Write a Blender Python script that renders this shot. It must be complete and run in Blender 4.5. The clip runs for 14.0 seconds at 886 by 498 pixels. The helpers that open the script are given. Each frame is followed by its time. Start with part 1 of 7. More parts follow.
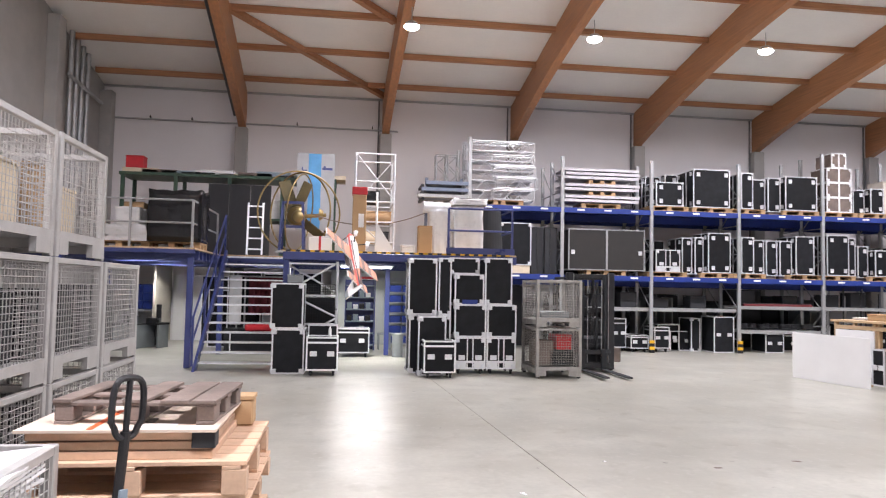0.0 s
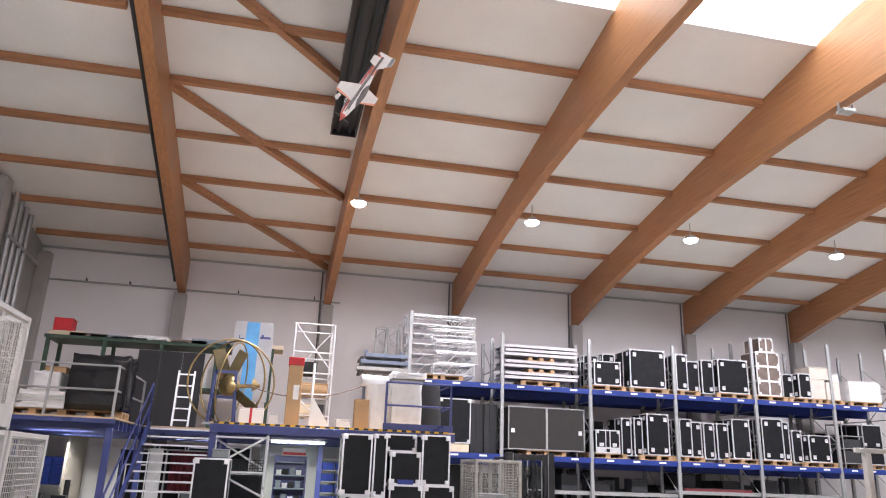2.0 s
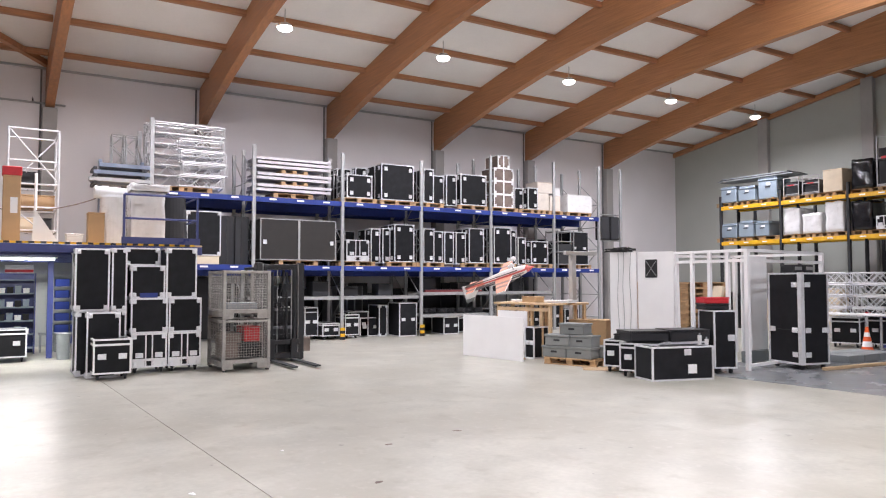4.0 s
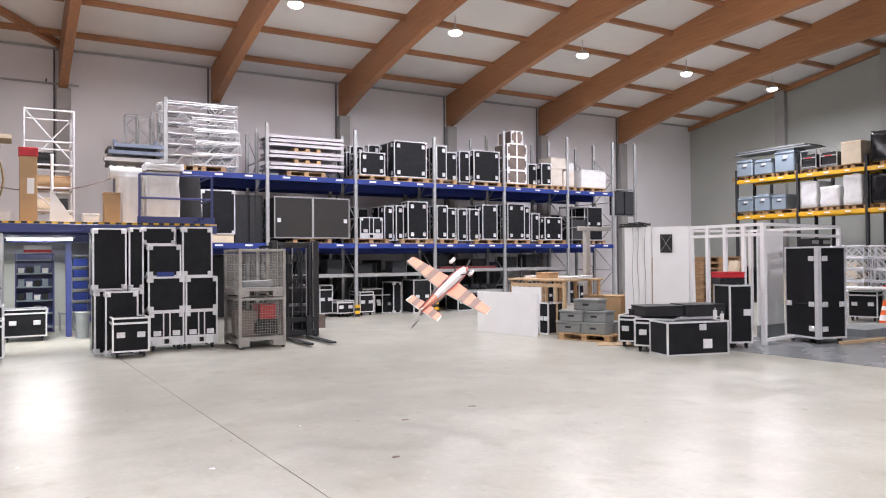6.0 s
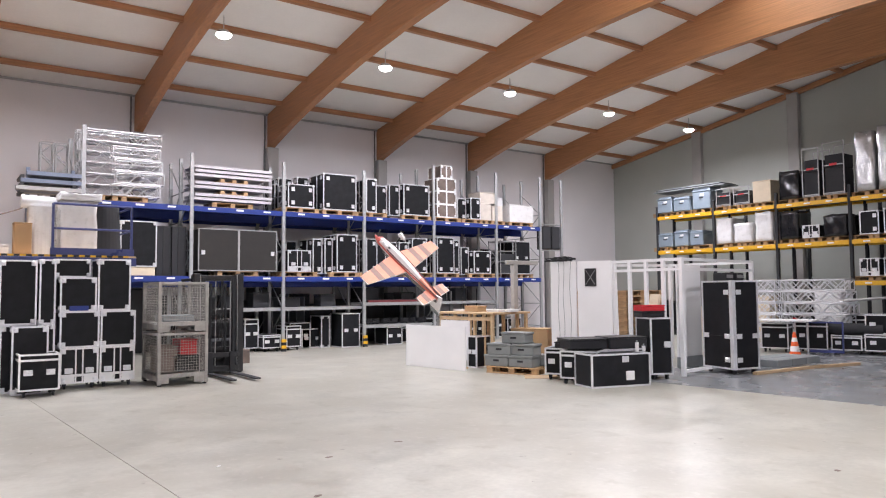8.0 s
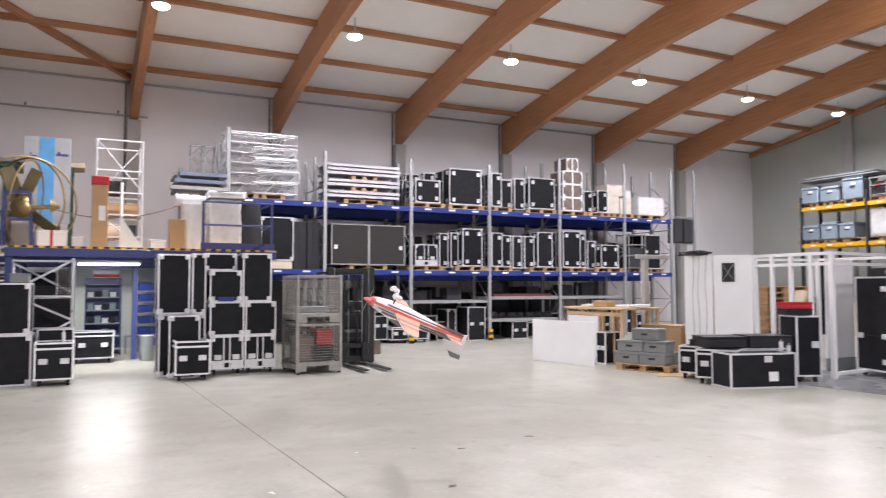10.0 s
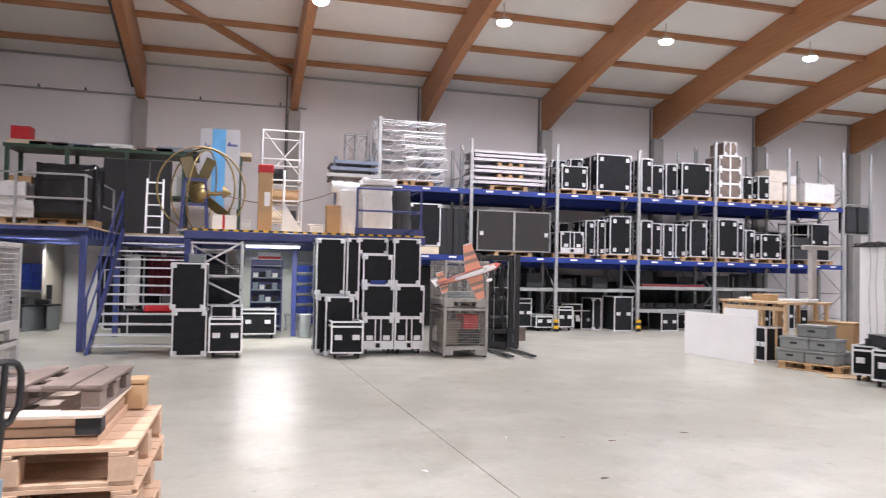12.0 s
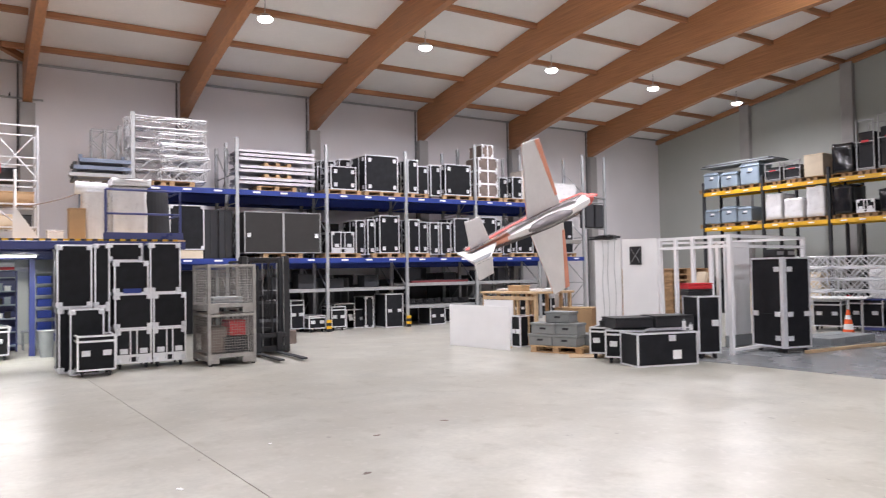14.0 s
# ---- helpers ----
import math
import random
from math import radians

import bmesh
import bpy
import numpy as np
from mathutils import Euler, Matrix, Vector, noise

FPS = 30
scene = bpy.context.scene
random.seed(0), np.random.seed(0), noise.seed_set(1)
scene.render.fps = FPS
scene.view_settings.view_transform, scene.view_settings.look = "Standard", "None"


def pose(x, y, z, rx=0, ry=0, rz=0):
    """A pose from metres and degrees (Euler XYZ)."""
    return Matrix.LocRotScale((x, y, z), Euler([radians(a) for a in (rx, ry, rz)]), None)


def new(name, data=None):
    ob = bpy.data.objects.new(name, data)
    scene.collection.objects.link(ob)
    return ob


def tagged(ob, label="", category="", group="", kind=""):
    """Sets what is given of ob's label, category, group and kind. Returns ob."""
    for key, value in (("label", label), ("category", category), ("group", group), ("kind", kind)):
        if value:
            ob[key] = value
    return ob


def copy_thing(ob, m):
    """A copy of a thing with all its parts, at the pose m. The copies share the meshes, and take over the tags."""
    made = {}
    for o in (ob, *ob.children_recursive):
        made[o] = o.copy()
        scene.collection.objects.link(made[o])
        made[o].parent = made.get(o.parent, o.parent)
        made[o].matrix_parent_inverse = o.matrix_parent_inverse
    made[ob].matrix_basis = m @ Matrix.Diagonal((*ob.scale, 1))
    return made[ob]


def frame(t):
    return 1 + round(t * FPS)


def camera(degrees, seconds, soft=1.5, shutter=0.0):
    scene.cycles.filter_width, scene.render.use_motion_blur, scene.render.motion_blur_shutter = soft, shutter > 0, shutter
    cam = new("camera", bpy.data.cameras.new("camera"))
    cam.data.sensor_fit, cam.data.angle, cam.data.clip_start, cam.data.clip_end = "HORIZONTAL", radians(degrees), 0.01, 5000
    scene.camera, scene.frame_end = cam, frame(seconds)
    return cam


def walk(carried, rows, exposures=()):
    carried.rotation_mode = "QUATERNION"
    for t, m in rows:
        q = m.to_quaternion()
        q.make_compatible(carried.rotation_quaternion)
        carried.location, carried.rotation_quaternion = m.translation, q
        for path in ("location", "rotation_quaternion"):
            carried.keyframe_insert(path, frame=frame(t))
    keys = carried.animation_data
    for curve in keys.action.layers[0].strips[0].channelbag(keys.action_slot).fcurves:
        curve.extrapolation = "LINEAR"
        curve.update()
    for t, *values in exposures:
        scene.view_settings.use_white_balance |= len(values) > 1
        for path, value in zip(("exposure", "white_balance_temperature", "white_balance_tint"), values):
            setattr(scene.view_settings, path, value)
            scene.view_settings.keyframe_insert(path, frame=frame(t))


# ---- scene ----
EYE = 1.75
LENS = 63.3
cam = camera(LENS, 14.0, soft=1.1, shutter=0.15)
# seconds, yaw, pitch, roll: the camera turns on one spot
TURNS = [
    (0, -0.252, 0.100, -7.94, 3.15, -1.10), (0.5, -0.279, 0.103, -5.24, 5.64, -1.66), (1, -0.262, 0.101, -6.91, 10.64, -1.81), (1.5, -0.234, 0.097, -9.88, 15.52, -1.89),
    (2, -0.206, 0.092, -12.74, 17.05, -2.03), (2.5, -0.197, 0.090, -13.71, 13.14, -1.82), (3, -0.163, 0.081, -17.38, 7.97, -1.12), (3.5, -0.084, 0.050, -26.00, 4.30, -0.54),
    (3.7, -0.050, 0.032, -30.02, 3.39, -0.44), (5.8, -0.019, 0.013, -33.73, 0.35, 0.54), (6, -0.047, 0.031, -30.40, 0.73, 0.49), (6.5, -0.033, 0.022, -32.11, 1.17, 0.03),
    (7, 0.025, -0.019, -39.26, 1.41, -0.03), (7.5, 0.031, -0.024, -40.06, 2.22, 0.29), (7.7, 0.016, -0.012, -38.12, 2.92, 0.39), (9.8, -0.043, 0.028, -30.85, 3.41, 0.31),
    (10, -0.083, 0.050, -26.16, 2.92, 0.04), (10.5, -0.189, 0.088, -14.70, 2.69, -0.76), (11, -0.261, 0.101, -7.10, 2.50, -1.57), (11.5, -0.256, 0.100, -7.72, 2.09, -1.55),
    (12, -0.186, 0.087, -14.97, 1.74, -1.23), (12.5, -0.092, 0.054, -25.18, 1.62, -0.58), (13, -0.010, 0.007, -34.86, 1.70, 0.00), (13.5, 0.024, -0.019, -39.23, 1.90, 0.62),
    (14, -0.028, 0.019, -32.57, 1.80, 1.00),
]
walk(cam, [(t, pose(x, y, EYE, 90 + pitch, roll, yaw)) for t, x, y, yaw, pitch, roll in TURNS],
     exposures=((0, 0.32), (0.5, 0.36), (1, 0.46), (1.5, 0.54), (2, 0.50), (2.5, 0.48), (3, 0.46), (3.5, 0.36), (6, 0.26), (10, 0.27), (11, 0.30), (12, 0.30), (13, 0.25), (14, 0.23)))

# ---------------------------------------------------------------- light
XL, XR, YB, YF = -7.75, 27.3, 23.4, -5.6          # inner faces of the hall
RIDGE, EAVE, SLOPE = 8.9, 7.74, 0.172
BEAMS = (-8.0, -3.54, 1.0, 5.29, 9.61, 13.97, 18.36, 22.76)


def roof_z(y):
    return EAVE + SLOPE * (YB - RIDGE - abs(y - RIDGE))


def beam_z(y):
    return 8.6 - 1.78 * (abs(y - 9.0) / 14.0) ** 2.2


def straight_z(y):
    return roof_z(y) - 0.75 - 0.25 * abs(y - RIDGE) / (YB - RIDGE)


world = bpy.data.worlds.new("sky")
scene.world = world
world.use_nodes = True
wn = world.node_tree
sky = wn.nodes.new("ShaderNodeTexSky")
sky.sky_type, sky.sun_disc, sky.sun_elevation, sky.sun_rotation = "NISHITA", False, radians(40), radians(200)
wn.links.new(sky.outputs[0], wn.nodes["Background"].inputs[0])
wn.nodes["Background"].inputs[1].default_value = 0.15


def lamp_light(x, y, z, watts):
    data = bpy.data.lights.new("lamp_light", "AREA")
    data.shape, data.size, data.energy, data.color, data.spread = "DISK", 0.34, watts, (1.0, 0.965, 1.05), radians(176)
    ob = new("lamp_light", data)
    ob.matrix_world = pose(x, y, z)
    return ob


def lamp_z(x, y):
    return 9.4 if x < 0 else 7.84


LAMPS = [(x + 0.14, 16.0) for x in BEAMS[2:]] + [(x + 0.14, 2.0) for x in BEAMS[1:5]] + [(-3.2, 11.7)]
for lx, ly in LAMPS:
    lamp_light(lx, ly, lamp_z(lx, ly) - 0.30, (690 if lx < 0 else 280) if ly < 15 else 245)


# x, y, height of the tube lamps: one hangs free, the others sit between the joists
TUBES = ((0.3, 17.41, 2.22), (0.3, 20.77, 2.36), (-4.8, 17.56, 2.36), (-2.3, 21.12, 2.36), (-5.0, 20.92, 2.36))
for lx, ly, lz in TUBES:
    tube_light = bpy.data.lights.new("tube_light", "AREA")
    tube_light.shape, tube_light.size, tube_light.size_y, tube_light.energy, tube_light.color = "RECTANGLE", 1.2, 0.09, 105 if lz < 2.3 else 42, (1.0, 0.98, 0.97)
    new("tube_light", tube_light).matrix_world = pose(lx, ly, lz - 0.03)


# ---------------------------------------------------------------- materials
def mat(name, base, rough=0.6, metal=0.0, vary=0.12, scale=6.0, bump=0.0, fine=60.0, stretch=(1, 1, 1), second=None, mix=(0.45, 0.7), alpha=1.0, spec=0.5, each=0.0, sheen=0.12):
    m = bpy.data.materials.new(name)
    m.use_nodes = True
    n, l = m.node_tree.nodes, m.node_tree.links
    b = n["Principled BSDF"]
    b.inputs["Roughness"].default_value, b.inputs["Metallic"].default_value = rough, metal
    b.inputs["Specular IOR Level"].default_value = spec
    b.inputs["Alpha"].default_value = alpha
    co = n.new("ShaderNodeTexCoord")
    mp = n.new("ShaderNodeMapping")
    mp.inputs["Scale"].default_value = stretch
    l.new(co.outputs["Object"], mp.inputs["Vector"])
    big = n.new("ShaderNodeTexNoise")
    big.inputs["Scale"].default_value, big.inputs["Detail"].default_value = scale, 5
    small = n.new("ShaderNodeTexNoise")
    small.inputs["Scale"].default_value, small.inputs["Detail"].default_value = fine, 3
    for t in (big, small):
        l.new(mp.outputs[0], t.inputs["Vector"])
    add = n.new("ShaderNodeMath")
    add.operation = "MULTIPLY_ADD"
    add.inputs[1].default_value = 0.35
    l.new(small.outputs[0], add.inputs[0])
    l.new(big.outputs[0], add.inputs[2])
    ramp = n.new("ShaderNodeValToRGB")
    e = ramp.color_ramp.elements
    e[0].position, e[1].position = 0.45, 0.9
    e[0].color = (*[c * (1 - vary) for c in base], 1)
    e[1].color = (*[min(1, c * (1 + vary)) for c in base], 1)
    l.new(add.outputs[0], ramp.inputs[0])
    out = ramp.outputs[0]
    if second:
        wide = n.new("ShaderNodeTexNoise")
        wide.inputs["Scale"].default_value, wide.inputs["Detail"].default_value = scale * 0.4, 6
        l.new(mp.outputs[0], wide.inputs["Vector"])
        r2 = n.new("ShaderNodeMapRange")
        r2.inputs[1].default_value, r2.inputs[2].default_value = mix
        l.new(wide.outputs[0], r2.inputs[0])
        mx = n.new("ShaderNodeMix")
        mx.data_type = "RGBA"
        l.new(r2.outputs[0], mx.inputs[0])
        l.new(out, mx.inputs[6])
        mx.inputs[7].default_value = (*second, 1)
        out = mx.outputs[2]
    if each:
        info = n.new("ShaderNodeObjectInfo")
        hs = n.new("ShaderNodeHueSaturation")
        mr = n.new("ShaderNodeMapRange")
        mr.inputs[3].default_value, mr.inputs[4].default_value = 1 - each, 1 + each
        l.new(info.outputs["Random"], mr.inputs[0])
        l.new(mr.outputs[0], hs.inputs["Value"])
        l.new(out, hs.inputs["Color"])
        out = hs.outputs[0]
    l.new(out, b.inputs["Base Color"])
    rr = n.new("ShaderNodeMapRange")
    rr.inputs[3].default_value, rr.inputs[4].default_value = max(0.02, rough - sheen), min(1, rough + sheen)
    l.new(big.outputs[0], rr.inputs[0])
    l.new(rr.outputs[0], b.inputs["Roughness"])
    if bump:
        bp = n.new("ShaderNodeBump")
        bp.inputs["Strength"].default_value, bp.inputs["Distance"].default_value = bump, 0.01
        l.new(add.outputs[0], bp.inputs["Height"])
        l.new(bp.outputs[0], b.inputs["Normal"])
    return m


def glow(name, colour, strength):
    m = bpy.data.materials.new(name)
    m.use_nodes = True
    b = m.node_tree.nodes["Principled BSDF"]
    b.inputs["Emission Color"].default_value, b.inputs["Emission Strength"].default_value = (*colour, 1), strength
    return m


CONCRETE_FLOOR = mat("polished_concrete", (0.425, 0.415, 0.368), 0.33, sheen=0.05, vary=0.2, scale=1.5, fine=16, second=(0.35, 0.333, 0.285), mix=(0.4, 0.72))


def scuffs(m, dark, low, high, scale):
    """Small dark scuff marks over the base colour of m."""
    n, l = m.node_tree.nodes, m.node_tree.links
    b = n["Principled BSDF"]
    src = b.inputs["Base Color"].links[0].from_socket
    co = n.new("ShaderNodeTexCoord")
    mp = n.new("ShaderNodeMapping")
    mp.inputs["Scale"].default_value = (1.25, 1.0, 1.0)
    no = n.new("ShaderNodeTexNoise")
    no.inputs["Scale"].default_value, no.inputs["Detail"].default_value = scale, 4
    r = n.new("ShaderNodeMapRange")
    r.inputs[1].default_value, r.inputs[2].default_value, r.inputs[4].default_value = low, high, 0.6
    r.interpolation_type = "SMOOTHSTEP"
    mx = n.new("ShaderNodeMix")
    mx.data_type = "RGBA"
    l.new(co.outputs["Object"], mp.inputs["Vector"])
    l.new(mp.outputs[0], no.inputs["Vector"])
    l.new(no.outputs[0], r.inputs[0])
    l.new(r.outputs[0], mx.inputs[0])
    l.new(src, mx.inputs[6])
    mx.inputs[7].default_value = (*dark, 1)
    l.new(mx.outputs[2], b.inputs["Base Color"])


scuffs(CONCRETE_FLOOR, (0.27, 0.25, 0.20), 0.53, 0.8, 2.4)
scuffs(CONCRETE_FLOOR, (0.46, 0.44, 0.40), 0.55, 0.72, 7.0)
scuffs(CONCRETE_FLOOR, (0.12, 0.11, 0.09), 0.70, 0.76, 5.3)
GREY_FLOOR = mat("grey_coated_floor", (0.225, 0.235, 0.25), 0.27, sheen=0.04, vary=0.2, scale=1.2, fine=9)
WALL = mat("painted_panel_wall", (0.80, 0.78, 0.80), 0.75, vary=0.03, scale=0.7, fine=20, bump=0.02)
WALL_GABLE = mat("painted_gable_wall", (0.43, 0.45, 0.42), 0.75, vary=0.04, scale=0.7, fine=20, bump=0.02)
OLDCONCRETE = mat("dirty_joint", (0.27, 0.24, 0.20), 0.8, vary=0.3, scale=4)
PILASTER = mat("raw_concrete", (0.40, 0.39, 0.38), 0.85, vary=0.08, scale=2, fine=40, bump=0.1)
ROOF = mat("roof_panel", (0.88, 0.87, 0.86), 0.8, vary=0.04, scale=0.8, fine=14, bump=0.02)
GLULAM = mat("glulam_spruce", (0.44, 0.205, 0.092), 0.45, vary=0.2, scale=3, fine=30, stretch=(6, 0.3, 9), bump=0.03)
PURLIN = mat("spruce_purlin", (0.42, 0.20, 0.10), 0.5, vary=0.22, scale=3, fine=30, stretch=(0.4, 6, 6), bump=0.03)
STEEL = mat("galvanised_steel", (0.42, 0.43, 0.44), 0.42, 0.5, vary=0.12, scale=8, fine=50)
ALU = mat("aluminium", (0.82, 0.83, 0.86), 0.32, 0.55, vary=0.08, scale=9)
BLUE = mat("blue_rack_paint", (0.014, 0.036, 0.22), 0.45, vary=0.15, scale=3)
NAVY = mat("navy_steel_paint", (0.045, 0.06, 0.20), 0.32, vary=0.15, scale=3)
YELLOW = mat("yellow_rack_paint", (0.75, 0.42, 0.02), 0.45, vary=0.12, scale=3)
BLACK = mat("black_laminate", (0.0125, 0.013, 0.0155), 0.5, vary=0.3, scale=5, fine=120, bump=0.05, each=0.25, spec=0.18)
DARK = mat("dark_plastic", (0.016, 0.016, 0.019), 0.45, vary=0.25, scale=6)
WHITE = mat("white_paint", (0.85, 0.85, 0.86), 0.5, vary=0.03, scale=2)
PINE = mat("pallet_wood", (0.46, 0.30, 0.16), 0.75, vary=0.22, scale=3, fine=24, stretch=(3, 3, 3), bump=0.2, each=0.18)
LAMPGLOW = glow("lamp_glow", (1.0, 0.97, 0.98), 62.0)
SKYLIGHT = glow("opal_skylight", (0.93, 0.97, 1.0), 3.5)


# ---------------------------------------------------------------- mesh helpers
def box(bm, x0, x1, y0, y1, z0, z1, bevel=0.0):
    m = Matrix.Translation(((x0 + x1) / 2, (y0 + y1) / 2, (z0 + z1) / 2)) @ Matrix.Diagonal((abs(x1 - x0), abs(y1 - y0), abs(z1 - z0), 1))
    made = bmesh.ops.create_cube(bm, size=1, matrix=m)["verts"]
    if bevel:
        edges = list({e for v in made for e in v.link_edges})
        bmesh.ops.bevel(bm, geom=edges, offset=bevel, segments=1, affect="EDGES")
    return made


def rod(bm, a, b, r, sides=8, square=False):
    a, b = Vector(a), Vector(b)
    way = b - a
    m = Matrix.Translation((a + b) / 2) @ way.to_track_quat("Z", "Y").to_matrix().to_4x4()
    if square:
        return bmesh.ops.create_cube(bm, size=1, matrix=m @ Matrix.Diagonal((2 * r, 2 * r, way.length, 1)))["verts"]
    return bmesh.ops.create_cone(bm, cap_ends=True, segments=sides, radius1=r, radius2=r, depth=way.length, matrix=m)["verts"]


def tube(bm, points, r, sides=8, closed=False):
    """One continuous round tube along the points."""
    pts = [Vector(p) for p in points]
    n = len(pts)
    rings = []
    for i, p in enumerate(pts):
        a = pts[i - 1] if (i or closed) else p
        b = pts[(i + 1) % n] if (i < n - 1 or closed) else p
        q = (b - a).to_track_quat("Z", "Y")
        rings.append([bm.verts.new(p + q @ Vector((r * math.cos(2 * math.pi * k / sides), r * math.sin(2 * math.pi * k / sides), 0))) for k in range(sides)])
    pairs = list(zip(rings, rings[1:])) + ([(rings[-1], rings[0])] if closed else [])
    for u, v in pairs:
        s = min(range(sides), key=lambda k: (v[k].co - u[0].co).length)
        for k in range(sides):
            bm.faces.new((u[k], u[(k + 1) % sides], v[(k + 1 + s) % sides], v[(k + s) % sides]))
    if not closed:
        bm.faces.new(rings[0][::-1])
        bm.faces.new(rings[-1])
    return bm


def mesh_of(name, bm, material):
    data = bpy.data.meshes.new(name)
    bmesh.ops.recalc_face_normals(bm, faces=bm.faces)
    bm.to_mesh(data)
    bm.free()
    for m in material if isinstance(material, (list, tuple)) else (material,):
        data.materials.append(m)
    return data


def part(name, bm, material, parent=None, label=""):
    ob = new(name, mesh_of(name, bm, material))
    if parent is not None:
        ob.parent = parent
    return tagged(ob, label)


def piece(name, data, parent, m=None):
    ob = new(name, data)
    ob.parent = parent
    if m is not None:
        ob.matrix_basis = m
    return ob


def thing(name, label, category, m=None, group="", kind=""):
    ob = new(name)
    ob.empty_display_size = 0.1
    if m is not None:
        ob.matrix_basis = m
    return tagged(ob, label, category, group, kind)


def boxes(*rows, bevel=0.0):
    bm = bmesh.new()
    for r in rows:
        box(bm, *r, bevel=bevel)
    return bm


# ---------------------------------------------------------------- the hall
def structure(name, bm, material, label, category):
    return tagged(part(name, bm, material), label, category, kind="structure")


def plate(corners, z0, z1):
    bm = bmesh.new()
    lo, hi = [[bm.verts.new((x, y, z)) for x, y in corners] for z in (z0, z1)]
    bm.faces.new(hi)
    bm.faces.new(lo[::-1])
    for k in range(len(corners)):
        n = (k + 1) % len(corners)
        bm.faces.new((lo[k], lo[n], hi[n], hi[k]))
    return bm


JOINT = ((2.42, YF - 0.3), (1.02, YB + 0.3))
GREY_EDGE = ((12.35, YF), (11.15, 10.0))
structure("floor", plate(((XL - 0.3, YF - 0.3), (JOINT[0][0] - 0.008, YF - 0.3), (JOINT[1][0] - 0.008, YB + 0.3), (XL - 0.3, YB + 0.3)), -0.2, 0), CONCRETE_FLOOR, "polished pale concrete hall floor", "floor")
structure("floor", plate(((JOINT[0][0] + 0.002, YF - 0.3), (XR + 0.3, YF - 0.3), (XR + 0.3, YB + 0.3), (JOINT[1][0] + 0.002, YB + 0.3)), -0.2, 0), CONCRETE_FLOOR, "polished pale concrete hall floor", "floor")
structure("floor_joint", plate(((JOINT[0][0] - 0.008, YF - 0.3), (JOINT[0][0] + 0.002, YF - 0.3), (JOINT[1][0] + 0.002, YB + 0.3), (JOINT[1][0] - 0.008, YB + 0.3)), -0.2, -0.006), OLDCONCRETE, "sawn joint in the concrete floor", "floor joint")
structure("grey_floor", plate((GREY_EDGE[0], (XR, YF), (XR, 10.0), GREY_EDGE[1]), 0.0, 0.004), GREY_FLOOR, "dark grey coated floor area", "floor")
structure("wall_north", boxes((XL - 0.25, XR + 0.25, YB, YB + 0.25, 0, EAVE + 0.1)), WALL, "pale painted panel wall of the hall", "wall")
structure("wall_south", boxes((XL - 0.25, XR + 0.25, YF - 0.25, YF, 0, EAVE + 0.1)), WALL, "pale painted panel wall of the hall", "wall")


def gable(x0, x1):
    bm = bmesh.new()
    ys = (YF - 0.25, RIDGE, YB + 0.25)
    lo = [[bm.verts.new((x, y, 0)) for y in ys] for x in (x0, x1)]
    hi = [[bm.verts.new((x, y, roof_z(y) + 0.3)) for y in ys] for x in (x0, x1)]
    for s in (0, 1):
        for i in (0, 1):
            bm.faces.new((lo[s][i], lo[s][i + 1], hi[s][i + 1], hi[s][i]))
    for i in (0, 1):
        bm.faces.new((hi[0][i], hi[0][i + 1], hi[1][i + 1], hi[1][i]))
    return bm


structure("wall_west", gable(XL - 0.25, XL), PILASTER, "grey concrete gable wall", "wall")
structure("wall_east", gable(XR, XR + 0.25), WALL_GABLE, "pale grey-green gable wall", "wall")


def slab(y0, y1, z_up, thick, x0, x1):
    bm = bmesh.new()
    v = [bm.verts.new((x, y, roof_z(y) + z_up + t)) for x in (x0, x1) for y in (y0, y1) for t in (0, thick)]
    for f in ((0, 1, 3, 2), (4, 6, 7, 5), (0, 4, 5, 1), (2, 3, 7, 6), (0, 2, 6, 4), (1, 5, 7, 3)):
        bm.faces.new([v[i] for i in f])
    return bm


SKY0, SKY1 = 7.1, 10.7
structure("ceiling_north", slab(SKY1, YB + 0.4, 0.15, 0.2, XL - 0.3, XR + 0.3), ROOF, "light grey roof panels between timber purlins", "ceiling")
structure("ceiling_south", slab(YF - 0.4, SKY0, 0.15, 0.2, XL - 0.3, XR + 0.3), ROOF, "light grey roof panels between timber purlins", "ceiling")
structure("ceiling_ends", boxes((XL - 0.3, 3.2, SKY0, SKY1, roof_z(RIDGE) + 0.1, roof_z(RIDGE) + 0.3), (17.75, XR + 0.3, SKY0, SKY1, roof_z(RIDGE) + 0.1, roof_z(RIDGE) + 0.3)), ROOF, "light grey roof panels at the ridge", "ceiling")


for k in range(3):
    xa, xb = 3.2 + 4.85 * k, 3.2 + 4.85 * (k + 1)
    sl = structure("skylight_%d" % (k + 1), boxes((xa + 0.03, xb - 0.03, SKY0 + 0.05, SKY1 - 0.05, roof_z(RIDGE) + 0.05, roof_z(RIDGE) + 0.09)), SKYLIGHT, "opal ridge skylight bright with daylight", "skylight")
structure("skylight_kerb", boxes((3.1, XR, SKY0 - 0.06, SKY0 + 0.04, roof_z(SKY0) + 0.1, roof_z(RIDGE) + 0.3), (3.1, XR, SKY1 - 0.04, SKY1 + 0.06, roof_z(SKY1) + 0.1, roof_z(RIDGE) + 0.3)), WHITE, "white kerb of the ridge skylight", "skylight kerb")


